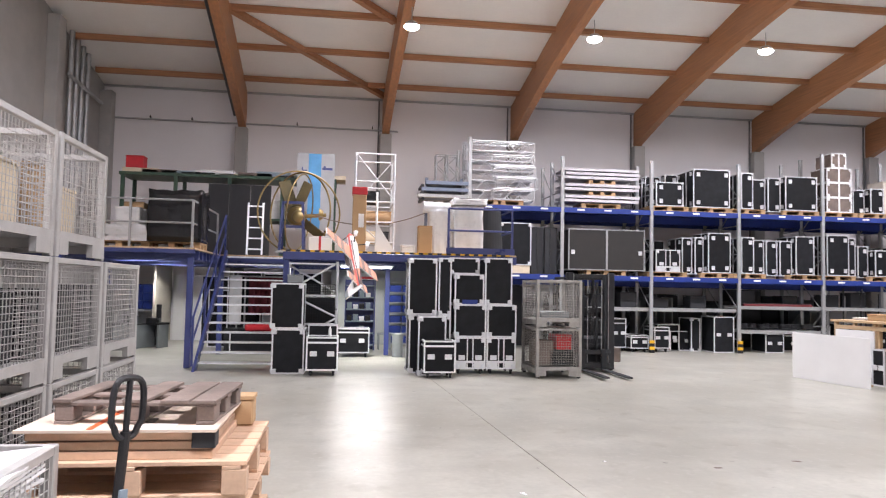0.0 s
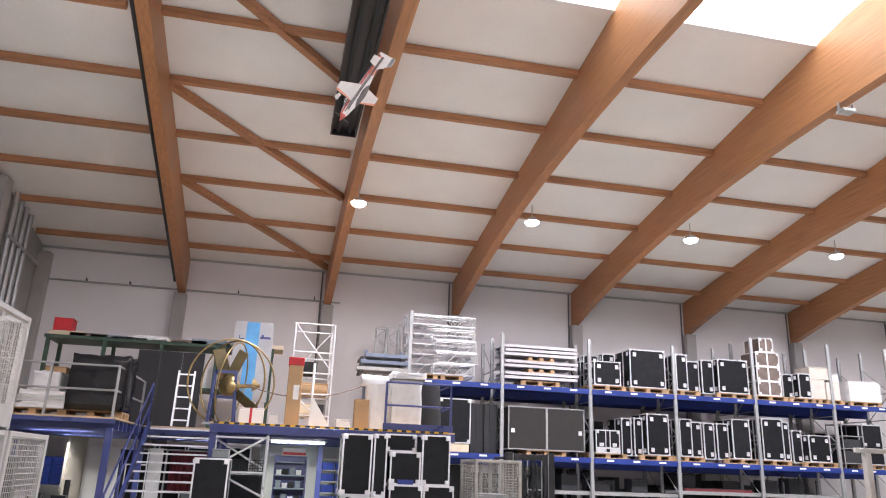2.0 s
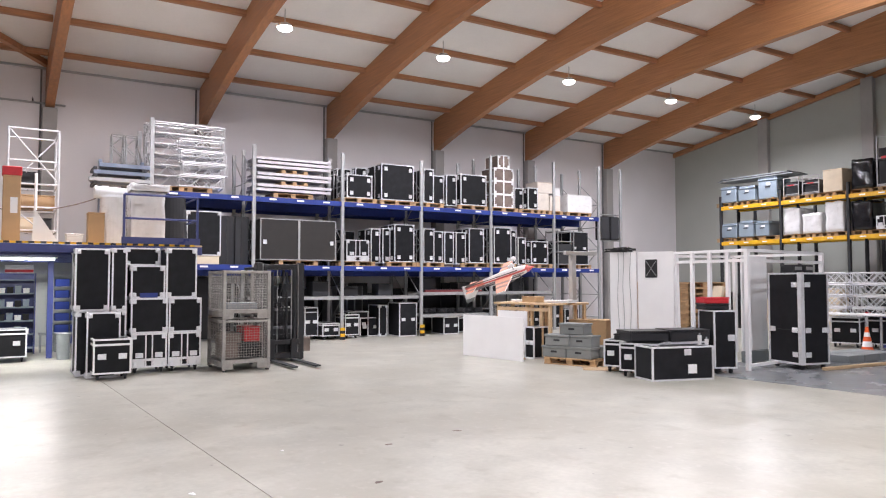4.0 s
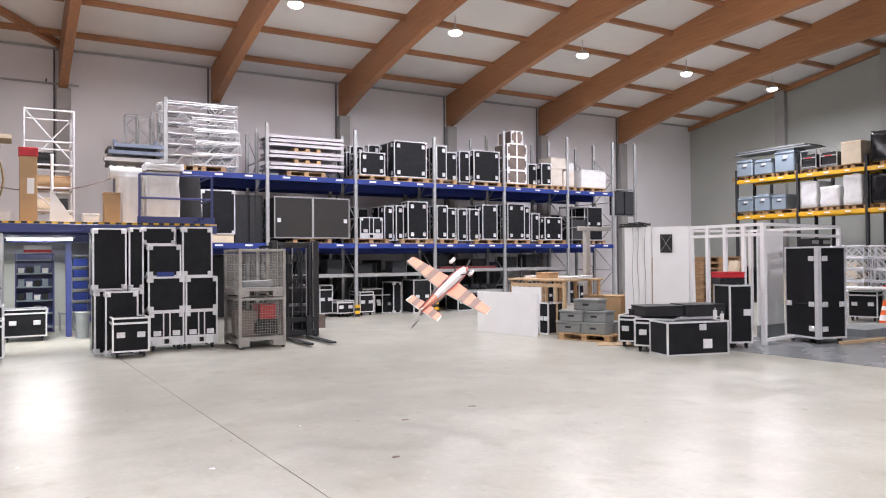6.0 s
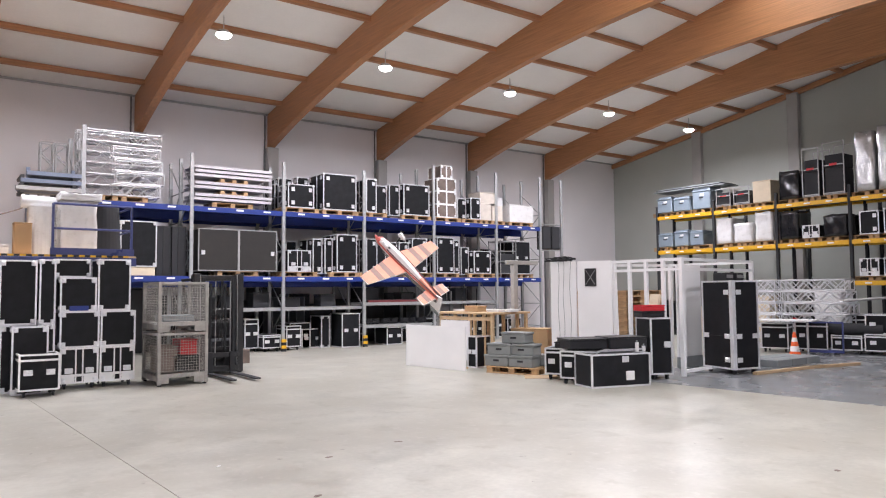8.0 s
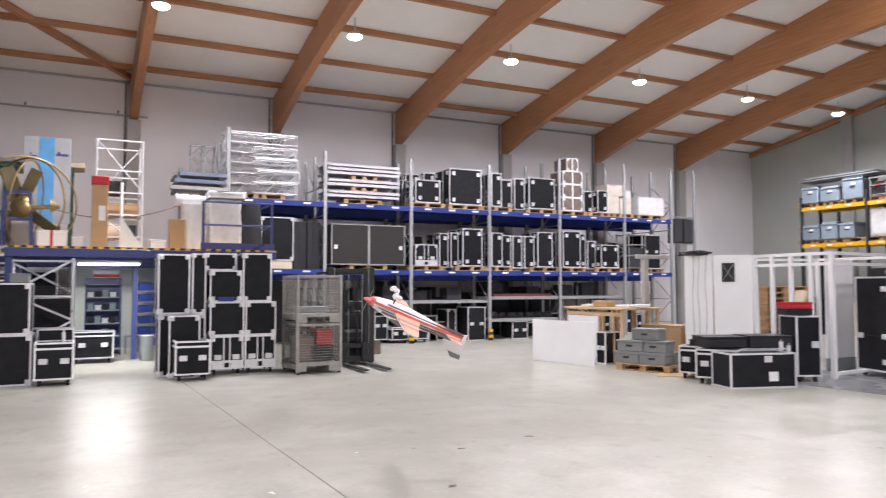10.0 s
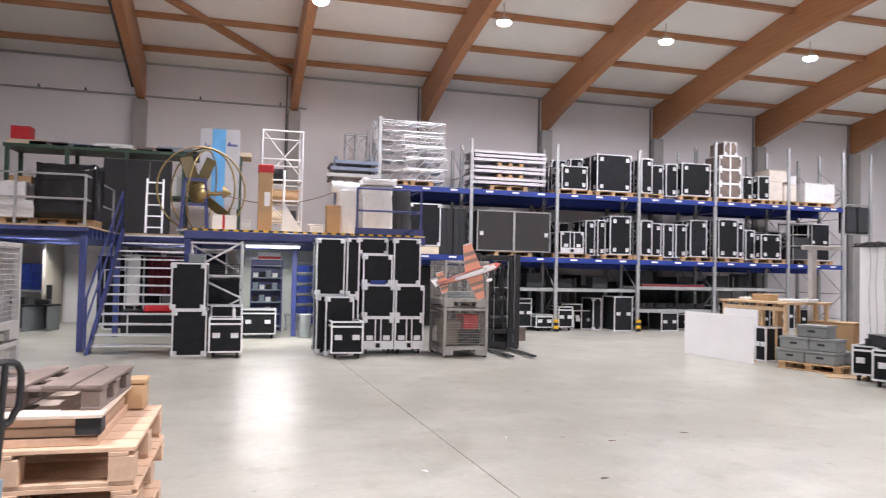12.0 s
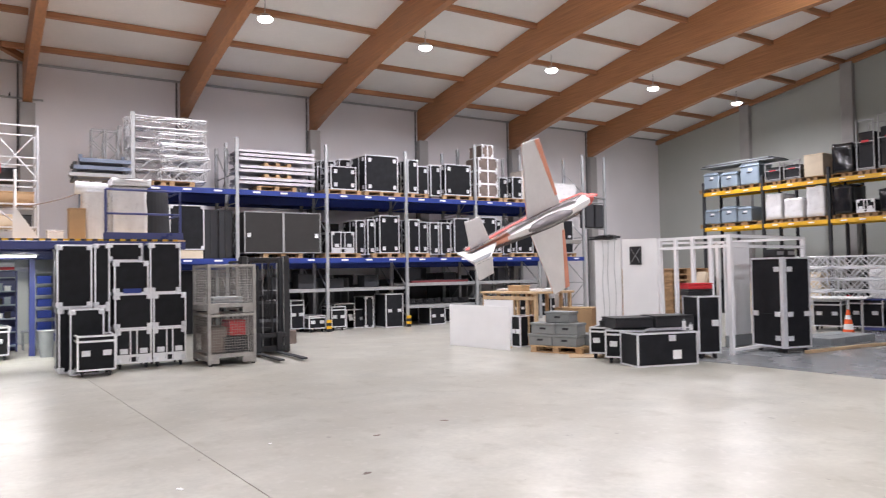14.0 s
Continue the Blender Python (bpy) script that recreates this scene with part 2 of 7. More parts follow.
def roof_beam(lower):
    bm = bmesh.new()
    n, w = 28, 0.115
    rings = []
    for i in range(n + 1):
        y = YF + (YB - YF) * i / n
        zt = min(roof_z(y) + 0.14, roof_z(RIDGE) + 0.02)
        zb = lower(y)
        rings.append([bm.verts.new(c) for c in ((-w, y, zb), (w, y, zb), (w, y, zt), (-w, y, zt))])
    for a, b in zip(rings, rings[1:]):
        for k in range(4):
            bm.faces.new((a[k], a[(k + 1) % 4], b[(k + 1) % 4], b[k]))
    bm.faces.new(rings[0])
    bm.faces.new(rings[-1][::-1])
    return bm


beam_mesh = mesh_of("roof_beam", roof_beam(beam_z), GLULAM)
thin_mesh = mesh_of("roof_beam", roof_beam(straight_z), GLULAM)
for bx in BEAMS[1:]:
    ob = new("roof_beam", thin_mesh if bx < 0 else beam_mesh)
    skew = {-3.54: 2.0, 1.0: 0.7}.get(bx, 0.0)          # the two western beams run slightly askew
    ob.matrix_basis = Matrix.Translation((bx, YB, 0)) @ pose(0, 0, 0, 0, 0, skew) @ Matrix.Translation((0, -YB, 0))
    tagged(ob, "curved glulam timber roof beam spanning the hall", "beam", "roof beams", "structure")
PURLINS = [22.25 - 1.96 * i for i in range(6)]
PURLINS += [2 * RIDGE - y for y in PURLINS]
edges_x = [XL] + list(BEAMS[1:]) + [XR]
for xa, xb in zip(edges_x, edges_x[1:]):
    data = None
    for y in PURLINS:
        if data is None:
            data = mesh_of("purlin", boxes((xa + 0.11, xb - 0.11, -0.07, 0.07, 0, 0.15), bevel=0.006), PURLIN)
        ob = new("purlin", data)
        ob.matrix_basis = pose(0, y, roof_z(y))
        tagged(ob, "orange-brown timber purlin between the roof beams", "purlin", "purlins", "structure")
for px in BEAMS[1:]:
    structure("pilaster", boxes((px - 0.19, px + 0.19, YB - 0.28, YB, 0, beam_z(YB)), bevel=0.015), PILASTER, "raw concrete column under a roof beam", "column")
# ---------------------------------------------------------------- hall details
HOUSING_GREY = mat("dark_grey_rod", (0.16, 0.16, 0.165), 0.5, 0.2)
for xa, xb, ya, yb in ((-3.35, 0.9, 18.2, 22.9), (-3.35, 0.9, 14.3, 18.4), (-3.35, 0.9, 10.1, 14.1)):
    bm = bmesh.new()
    rod(bm, (xa, ya, roof_z(ya) + 0.04), (xb, yb, roof_z(yb) + 0.04), 0.08, square=True)
    structure("roof_brace", bm, PURLIN, "diagonal timber brace between two roof beams", "brace")
bm = bmesh.new()
rod(bm, (XL, YB - 0.06, 6.86), (1.4, YB - 0.06, 6.84), 0.03)
structure("wall_pipe", bm, STEEL, "thin grey pipe along the back wall", "pipe")
for bx0 in (-6.35, -5.1, -1.85, 0.55):
    structure("pipe_bracket", boxes((bx0, bx0 + 0.04, YB - 0.1, YB, 6.89, 6.94), (bx0 + 0.01, bx0 + 0.03, YB - 0.1, YB - 0.07, 6.94, 6.98)), DARK, "small dark bracket over the wall pipe", "bracket")
# thin dark upright line along the left edge of each column
for px in BEAMS[2:]:
    bm = bmesh.new()
    rod(bm, (px - 0.23, YB - 0.05, 0), (px - 0.23, YB - 0.05, EAVE + 0.08), 0.028, 6)
    structure("column_edge_rod", bm, HOUSING_GREY, "thin dark grey upright strip beside a concrete column", "pipe")
structure("eave_trim", boxes((XL, XR, YB - 0.06, YB, EAVE + 0.09, EAVE + 0.15)), STEEL, "grey metal strip at the top of the wall", "trim")
for py in (19.2, 14.2, 9.0, 3.5):
    structure("west_column", boxes((XL, XL + 0.3, py - 0.22, py + 0.22, 0, roof_z(py)), bevel=0.015), PILASTER, "raw concrete column of the gable wall", "column")
structure("corner_column", boxes((XL, XL + 0.35, YB - 0.36, YB, 0, EAVE - 0.1), bevel=0.015), PILASTER, "raw concrete corner column", "column")
for py in (18.6, 14.3, 10.0, 5.5):
    structure("east_column", boxes((XR - 0.22, XR, py - 0.22, py + 0.22, 0, roof_z(py)), bevel=0.015), PILASTER, "raw concrete column of the gable wall", "column")
bm = slab(RIDGE, YB, -0.1, 0.2, XR - 0.14, XR)
structure("gable_rafter", bm, GLULAM, "timber rafter along the gable wall", "rafter")
for i in range(4):
    bm = bmesh.new()
    y = 20.2 + 0.42 * i
    rod(bm, (XL + 0.16, y, 3.6), (XL + 0.16, y, 9.0 if i < 3 else 8.6), 0.07, 10)
    structure("wall_duct", bm, STEEL, "vertical grey duct on the gable wall", "duct")
bm = bmesh.new()
rod(bm, (XL + 0.2, 19.9, 7.2), (XL + 0.2, 22.6, 7.1), 0.05)
structure("wall_duct", bm, STEEL, "grey cross pipe over the ducts", "duct")
bm = bmesh.new()
rod(bm, (-0.16, 22.6, straight_z(22.6) + 0.06), (-0.16, 9.0, straight_z(9.0) + 0.06), 0.045)
bmesh.ops.transform(bm, matrix=Matrix.Translation((BEAMS[1], YB, 0)) @ pose(0, 0, 0, 0, 0, 2.0) @ Matrix.Translation((0, -YB, 0)), verts=bm.verts)
structure("cable_tray", bm, DARK, "dark cable run along the side of a beam", "cable")
HOUSING = mat("lamp_housing", (0.5, 0.5, 0.5), 0.4, 0.6)
DARKRED = mat("dark_red_paint", (0.16, 0.025, 0.03), 0.5, vary=0.3, scale=20)
RED = mat("red_paint", (0.55, 0.02, 0.03), 0.5, vary=0.15)
GALV = mat("grey_mesh_steel", (0.36, 0.36, 0.365), 0.5, 0.35, vary=0.12, scale=6)
MESHSTEEL = mat("mesh_box_steel", (0.47, 0.46, 0.45), 0.45, 0.25, vary=0.12, scale=6)
CARD = mat("cardboard", (0.47, 0.31, 0.17), 0.8, vary=0.10, scale=3, each=0.12)
CREAM = mat("cream_board", (0.66, 0.56, 0.42), 0.75, vary=0.10, scale=3, each=0.1)
GREY = mat("grey_plastic", (0.24, 0.26, 0.27), 0.5, vary=0.1, scale=4, each=0.1)
BLUEGREY = mat("blue_grey_plastic", (0.24, 0.30, 0.36), 0.5, vary=0.08, scale=4, each=0.08)
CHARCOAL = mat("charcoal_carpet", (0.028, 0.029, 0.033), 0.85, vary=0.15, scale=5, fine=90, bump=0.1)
PALE = mat("pale_wrapped_card", (0.64, 0.58, 0.52), 0.6, vary=0.14, scale=4, each=0.1)
PLASTIC = mat("white_film", (0.72, 0.72, 0.73), 0.3, vary=0.06, scale=6, fine=20, bump=0.5)
FOIL = mat("silver_film", (0.55, 0.56, 0.58), 0.22, 0.5, vary=0.2, scale=5, fine=16, bump=0.7)
BLACKFOIL = mat("black_film", (0.008, 0.008, 0.01), 0.16, vary=0.3, scale=6, fine=18, bump=0.5)
GOLD = mat("brass_gold", (0.29, 0.215, 0.095), 0.42, 0.7, vary=0.15, scale=6)
GREEN = mat("dark_green_paint", (0.035, 0.075, 0.05), 0.5, vary=0.2)
TIMBER = mat("planed_timber", (0.56, 0.40, 0.24), 0.6, vary=0.15, scale=3, stretch=(1, 6, 6), bump=0.05, each=0.1)
OLDWOOD = mat("weathered_pallet_wood", (0.20, 0.155, 0.135), 0.8, vary=0.3, scale=4, bump=0.3, each=0.2)
PALLETWOOD = mat("new_pallet_wood", (0.60, 0.41, 0.285), 0.75, vary=0.18, scale=3, fine=30, bump=0.15, each=0.14)
ORANGE = mat("orange_rubber", (0.85, 0.13, 0.03), 0.5, vary=0.08)


def high_bay_lamp():
    lamp = thing("high_bay_lamp", "round lit high-bay lamp hung under a timber beam", "lamp", group="high-bay lamps")
    bm = bmesh.new()
    bmesh.ops.create_cone(bm, cap_ends=True, segments=20, radius1=0.2, radius2=0.11, depth=0.1, matrix=pose(0, 0, -0.14))
    part("housing", bm, HOUSING, lamp)
    bm = bmesh.new()
    rod(bm, (0, 0, -0.1), (0, 0, 0.26), 0.012)
    part("hanger", bm, HOUSING, lamp)
    bm = bmesh.new()
    bmesh.ops.create_uvsphere(bm, u_segments=20, v_segments=10, radius=0.17, matrix=pose(0, 0, -0.19) @ Matrix.Diagonal((1, 1, 0.5, 1)))
    bmesh.ops.delete(bm, geom=[v for v in bm.verts if v.co.z > -0.188], context="VERTS")
    part("diffuser", bm, LAMPGLOW, lamp, "glowing white diffuser")
    return lamp


first = high_bay_lamp()
for i, (lx, ly) in enumerate(LAMPS):
    m = pose(lx, ly, lamp_z(lx, ly))
    if i:
        copy_thing(first, m)
    else:
        first.matrix_basis = m

flood = thing("floodlight", "small unlit floodlight under a timber beam", "lamp", pose(9.61, 10.3, beam_z(10.3)))
for bx0 in (-0.17, 0.15):
    part("bracket", boxes((bx0, bx0 + 0.02, -0.02, 0.02, -0.18, 0)), STEEL, flood)
part("head", boxes((-0.14, 0.14, -0.1, 0.1, -0.2, -0.13), bevel=0.01), HOUSING, flood)

heater = thing("radiant_heater", "long black radiant heater under the roof beside a beam", "heater", pose(0.58, 11.85, 8.75))
part("hood", boxes((-0.26, 0.26, -2.8, 2.8, 0.05, 0.12), (-0.28, -0.25, -2.8, 2.8, -0.08, 0.12), (0.25, 0.28, -2.8, 2.8, -0.08, 0.12), (-0.25, 0.25, -2.8, -2.77, -0.08, 0.05), (-0.25, 0.25, 2.77, 2.8, -0.08, 0.05)), DARK, heater)
for hx in (-0.12, 0.12):
    bm = bmesh.new()
    rod(bm, (hx, -2.7, 0), (hx, 2.7, 0), 0.045, 10)
    part("tube", bm, CHARCOAL, heater)
for hy in (-2, 0, 2):
    bm = bmesh.new()
    rod(bm, (0.1, hy, 0.1), (0.28, hy, 0.9), 0.012, 6)
    part("hanger", bm, STEEL, heater)


# ---------------------------------------------------------------- kinds of things
PALLET_BOARD = mesh_of("board", boxes((-0.6, 0.6, -0.07, 0.07, 0, 0.022), bevel=0.003), PINE)
PALLET_CROSS = mesh_of("cross_board", boxes((-0.07, 0.07, -0.4, 0.4, 0, 0.022), bevel=0.003), PINE)
PALLET_BLOCK = mesh_of("block", boxes((-0.07, 0.07, -0.05, 0.05, 0, 0.078), bevel=0.003), PINE)


def build_pallet():
    p = thing("pallet", "raw timber pallet carrying stored goods", "pallet", group="wooden pallets")
    for y in (-0.33, 0, 0.33):
        piece("board", PALLET_BOARD, p, pose(0, y, 0))
    for y in (-0.33, 0, 0.33):
        for x in (-0.53, 0, 0.53):
            piece("block", PALLET_BLOCK, p, pose(x, y, 0.022))
    for x in (-0.53, 0, 0.53):
        piece("cross_board", PALLET_CROSS, p, pose(x, 0, 0.1))
    for y in (-0.33, -0.165, 0, 0.165, 0.33):
        piece("board", PALLET_BOARD, p, pose(0, y, 0.122))
    return p


PALLET = build_pallet()
PALLET_USED = []


def pallet(x, y, z, turn=0):
    """A euro pallet on z; its deck is 0.144 higher."""
    m = pose(x, y, z, 0, 0, turn)
    if PALLET_USED:
        return copy_thing(PALLET, m)
    PALLET_USED.append(1)
    PALLET.matrix_basis = m
    return PALLET


CORNER = mesh_of("corner_fitting", boxes((-0.036, 0.036, -0.01, 0.004, -0.044, 0.044), (-0.022, 0.022, -0.022, -0.008, -0.03, 0.03), bevel=0.006), ALU)
LATCH = mesh_of("latch", boxes((-0.07, 0.07, -0.012, 0.004, -0.05, 0.05), (-0.03, 0.03, -0.02, 0, -0.03, 0.03), bevel=0.006), ALU)


BALL = mesh_of("ball_corner", boxes((-0.034, 0.034, -0.016, 0.03, -0.034, 0.034), bevel=0.014), ALU)
bm = bmesh.new()
box(bm, -0.052, 0.052, -0.012, 0.004, -0.06, 0.06)
bmesh.ops.inset_individual(bm, faces=[f for f in bm.faces if f.calc_center_median().y < -0.01], thickness=0.018, depth=-0.006)
PLATE = mesh_of("latch_plate", bm, ALU)


def castor_mesh():
    bm = bmesh.new()
    bmesh.ops.create_cone(bm, cap_ends=True, segments=12, radius1=0.05, radius2=0.05, depth=0.035, matrix=pose(0, 0, 0.05, 0, 90, 0))
    box(bm, -0.03, 0.03, -0.02, 0.03, 0.06, 0.105)
    return mesh_of("castor", bm, CHARCOAL)


CASTOR = castor_mesh()


def flight_case(x, y, z, w, d, h, castors=False, style="plain", turn=0, label="", group="flight cases", face=None, trim=None):
    """A flight case with its front face's middle at (x, y), resting on z."""
    c = thing("flight_case", label or "black flight case with aluminium edges and ball corners", "flight case", pose(x, y, z, 0, 0, turn), group)
    lo = 0.105 if castors else 0.0
    body, alu, e = face or BLACK, trim or ALU, 0.016
    part("body", boxes((-w / 2 + e, w / 2 - e, e, d - e, lo + e, h - e)), body, c)
    bm = bmesh.new()
    s = 0.03
    for xx in (-w / 2, w / 2 - s):
        for yy in (0, d - s):
            box(bm, xx, xx + s, yy, yy + s, lo, h)
    for zz in (lo, h - s):
        for yy in (0, d - s):
            box(bm, -w / 2 + s, w / 2 - s, yy, yy + s, zz, zz + s)
        for xx in (-w / 2, w / 2 - s):
            box(bm, xx, xx + s, s, d - s, zz, zz + s)
    if style == "lid":
        zz = lo + (h - lo) * 0.8
        box(bm, -w / 2 - 0.002, w / 2 + 0.002, -0.002, d + 0.002, zz - 0.02, zz + 0.02)
    if style == "latched" and castors:
        zz = lo + (h - lo) * 0.83
        box(bm, -w / 2 - 0.002, w / 2 + 0.002, -0.002, d + 0.002, zz - 0.018, zz + 0.018)
    if style == "double":
        box(bm, -0.025, 0.025, 0.004, 0.03, lo + s, h - s)
    if style == "rack":
        for xx in (-w * 0.09, w * 0.09):
            box(bm, xx - 0.012, xx + 0.012, 0.002, 0.03, lo + s, h - s)
        box(bm, -w / 2 + s, w / 2 - s, 0.002, 0.03, lo + (h - lo) * 0.19, lo + (h - lo) * 0.26)
        box(bm, -w / 2 + s, -w * 0.12, 0.002, 0.03, lo + s, lo + (h - lo) * 0.19)
        box(bm, w * 0.12, w / 2 - s, 0.002, 0.03, lo + s, lo + (h - lo) * 0.19)
    part("edge_trim", bm, alu, c, "aluminium edge profile")
    if style == "road":
        for xx in (-w / 2 + 0.026, w / 2 - 0.026):
            for zz in (lo + 0.026, h - 0.026):
                piece("ball_corner", BALL, c, pose(xx, 0, zz))
        sides = (-w / 2 + 0.16, w / 2 - 0.13) if w > 0.7 else (w / 2 - 0.12,)
        for xx in sides:
            for zz in (lo + 0.15, h - 0.16):
                piece("latch_plate", PLATE, c, pose(xx, -0.001, zz))
        for yy in (0.16, d - 0.16):
            for zz in (lo + 0.13, h - 0.13):
                piece("latch_plate", PLATE, c, pose(-w / 2 - 0.001, yy, zz, 0, 0, -90))
        part("lid_profile", boxes((-w / 2 - 0.003, -w / 2 + 0.02, d * 0.42, d * 0.42 + 0.035, lo, h), (w / 2 - 0.02, w / 2 + 0.003, d * 0.42, d * 0.42 + 0.035, lo, h)), alu, c)
    fit = 0.062 if min(w, h) > 0.35 else 0.045
    if style in ("plain", "double", "rack", "lid"):
        for xx in (-w / 2 + fit, w / 2 - fit):
            for zz in (lo + fit, h - fit):
                piece("corner_fitting", CORNER, c, pose(xx, -0.002, zz))
    if style == "plain":
        for zz in (lo + fit, h - fit):
            piece("corner_fitting", CORNER, c, pose(-w / 2 - 0.002, d - fit, zz, 0, 0, -90))
            piece("corner_fitting", CORNER, c, pose(-w / 2 - 0.002, fit, zz, 0, 0, -90))
    if style in ("latched", "lid", "rack"):
        zz = lo + (h - lo) * (0.36 if style == "rack" else 0.5)
        for xx in (-w * 0.27, w * 0.27):
            piece("latch", LATCH, c, pose(xx, -0.002, zz))
    if castors:
        for xx in (-w / 2 + 0.09, w / 2 - 0.09):
            for yy in (0.09, d - 0.09):
                piece("castor", CASTOR, c, pose(xx, yy, 0))
    return c


def crate(name, x, y, z, w, d, h, material, label, category, group="", turn=0, bevel=0.012, flaps=True):
    """A carton, bin or wrapped load: a slightly rounded body with a lid seam, resting on z, its front's middle at (x, y)."""
    c = thing(name, label, category, pose(x, y, z, 0, 0, turn), group)
    part("body", boxes((-w / 2, w / 2, 0, d, 0, h - 0.03), bevel=bevel), material, c)
    if flaps:
        part("lid", boxes((-w / 2 - 0.006, -0.004, -0.004, d + 0.006, h - 0.028, h), (0.004, w / 2 + 0.006, -0.004, d + 0.006, h - 0.028, h), bevel=0.004), material, c)
    return c


def wrapped(name, x, y, z, w, d, h, material, label, seed=0, turn=0):
    """A load in stretch film: a subdivided, creased block."""
    rnd = random.Random(seed)
    bm = bmesh.new()
    box(bm, -w / 2, w / 2, 0, d, 0, h)
    bmesh.ops.subdivide_edges(bm, edges=bm.edges[:], cuts=7, use_grid_fill=True)
    for v in bm.verts:
        if v.co.z > 0.01:
            n = noise.noise(Vector((v.co.x * 5 + seed, v.co.y * 5, v.co.z * 3)))
            v.co.x += n * 0.035
            v.co.y += rnd.uniform(-0.012, 0.012) + n * 0.03
            if v.co.z > h - 0.01:
                v.co.z += n * 0.06
    c = thing(name, label, "wrapped load", pose(x, y, z, 0, 0, turn), "wrapped loads")
    ob = part("load", bm, material, c)
    for f in ob.data.polygons:
        f.use_smooth = True
    part("base_edge", boxes((-w / 2 + 0.02, w / 2 - 0.02, 0.02, d - 0.02, 0.0, 0.02)), material, c)
    return c


def truss_mesh(length, side=0.29, r=0.02):
    bm = bmesh.new()
    n = max(3, round(length / side))
    cs = [(a, b) for a in (0, side) for b in (0, side)]
    for a, b in cs:
        rod(bm, (0, a, b), (length, a, b), r, 6)
    for i in range(n):
        x0, x1 = length * i / n, length * (i + 1) / n
        p, q = (0, side) if i % 2 else (side, 0)
        for k in (0, side):
            rod(bm, (x0, k, p), (x1, k, q), r * 0.6, 5)
            rod(bm, (x0, p, k), (x1, q, k), r * 0.6, 5)
    for xx in (0, length):
        for a, b in ((0, 0), (side, side)):
            rod(bm, (xx, a, b), (xx, side - a if a == 0 else 0, b), r * 0.7, 5)
            rod(bm, (xx, a, b), (xx, a, side - b if b == 0 else 0), r * 0.7, 5)
    return bm


# ---------------------------------------------------------------- blue pallet rack
RX = (3.26, 6.0, 8.72, 11.48, 14.23, 17.04, 19.25)
RZ = (2.22, 4.17)
RY = 20.15
rack = thing("pallet_rack", "tall blue and galvanised pallet rack full of flight cases", "pallet rack")
UPRIGHT = mesh_of("upright", boxes((-0.05, 0.05, 0, 0.08, 0, 5.66), bevel=0.006), STEEL)
UPRIGHT_TALL = mesh_of("upright", boxes((-0.05, 0.05, 0, 0.08, 0, 6.1), bevel=0.006), STEEL)
bm = bmesh.new()
for i in range(6):
    a, b = (0.04, 1.06) if i % 2 else (1.06, 0.04)
    rod(bm, (0, a, 0.4 + 0.85 * i), (0, b, 0.4 + 0.85 * (i + 1)), 0.016, 5)
    rod(bm, (0, 0.04, 0.4 + 0.85 * i), (0, 1.06, 0.4 + 0.85 * i), 0.016, 5)
FRAME_BRACE = mesh_of("frame_brace", bm, STEEL)
for i, x in enumerate(RX):
    for dy in (0, 1.06, 2.1):
        piece("upright", UPRIGHT_TALL if (i >= 4 or i == 0) else UPRIGHT, rack, pose(x, RY + dy, 0))
    piece("frame_brace", FRAME_BRACE, rack, pose(x, RY, 0))
    piece("frame_brace", FRAME_BRACE, rack, pose(x, RY + 1.06, 0))
for z in RZ:
    for xa, xb in zip(RX, RX[1:]):
        for dy in (-0.02, 1.06, 2.1):
            part("beam", boxes((xa + 0.05, xb - 0.05, RY + dy, RY + dy + 0.05, z - (0.15 if dy < 0 else 0.3), z), bevel=0.005), BLUE, rack)
        part("shelf_panel", boxes((xa + 0.06, xb - 0.06, RY + 0.05, RY + 1.04, z - 0.06, z - 0.035), (xa + 0.06, xb - 0.06, RY + 1.13, RY + 2.08, z - 0.06, z - 0.035)), BLUE, rack)
        for k in (0.2, 0.5, 0.8):
            xx = xa + (xb - xa) * k
            part("label_plate", boxes((xx - 0.11, xx + 0.11, RY - 0.026, RY - 0.021, z - 0.085, z - 0.035)), WHITE, rack)
for xa, xb, zs in ((6.0, 8.72, (1.3,)), (8.72, 11.48, (1.3,)), (11.48, 14.23, (0.68, 1.4)), (14.23, 17.04, (1.4,))):
    for z in zs:
        part("low_beam", boxes((xa + 0.05, xb - 0.05, RY + 0.1, RY + 0.15, z - 0.1, z), (xa + 0.05, xb - 0.05, RY + 1.0, RY + 1.05, z - 0.1, z)), STEEL, rack)
        part("low_shelf", boxes((xa + 0.06, xb - 0.06, RY + 0.15, RY + 1.0, z - 0.03, z - 0.005)), STEEL, rack)
for x in RX[2:5]:
    for k in range(4):
        part("post_guard", boxes((x - 0.075, x + 0.075, RY - 0.06, RY + 0.0, 0.09 * k, 0.09 * k + 0.088), bevel=0.004), YELLOW if k % 2 else DARK, rack)

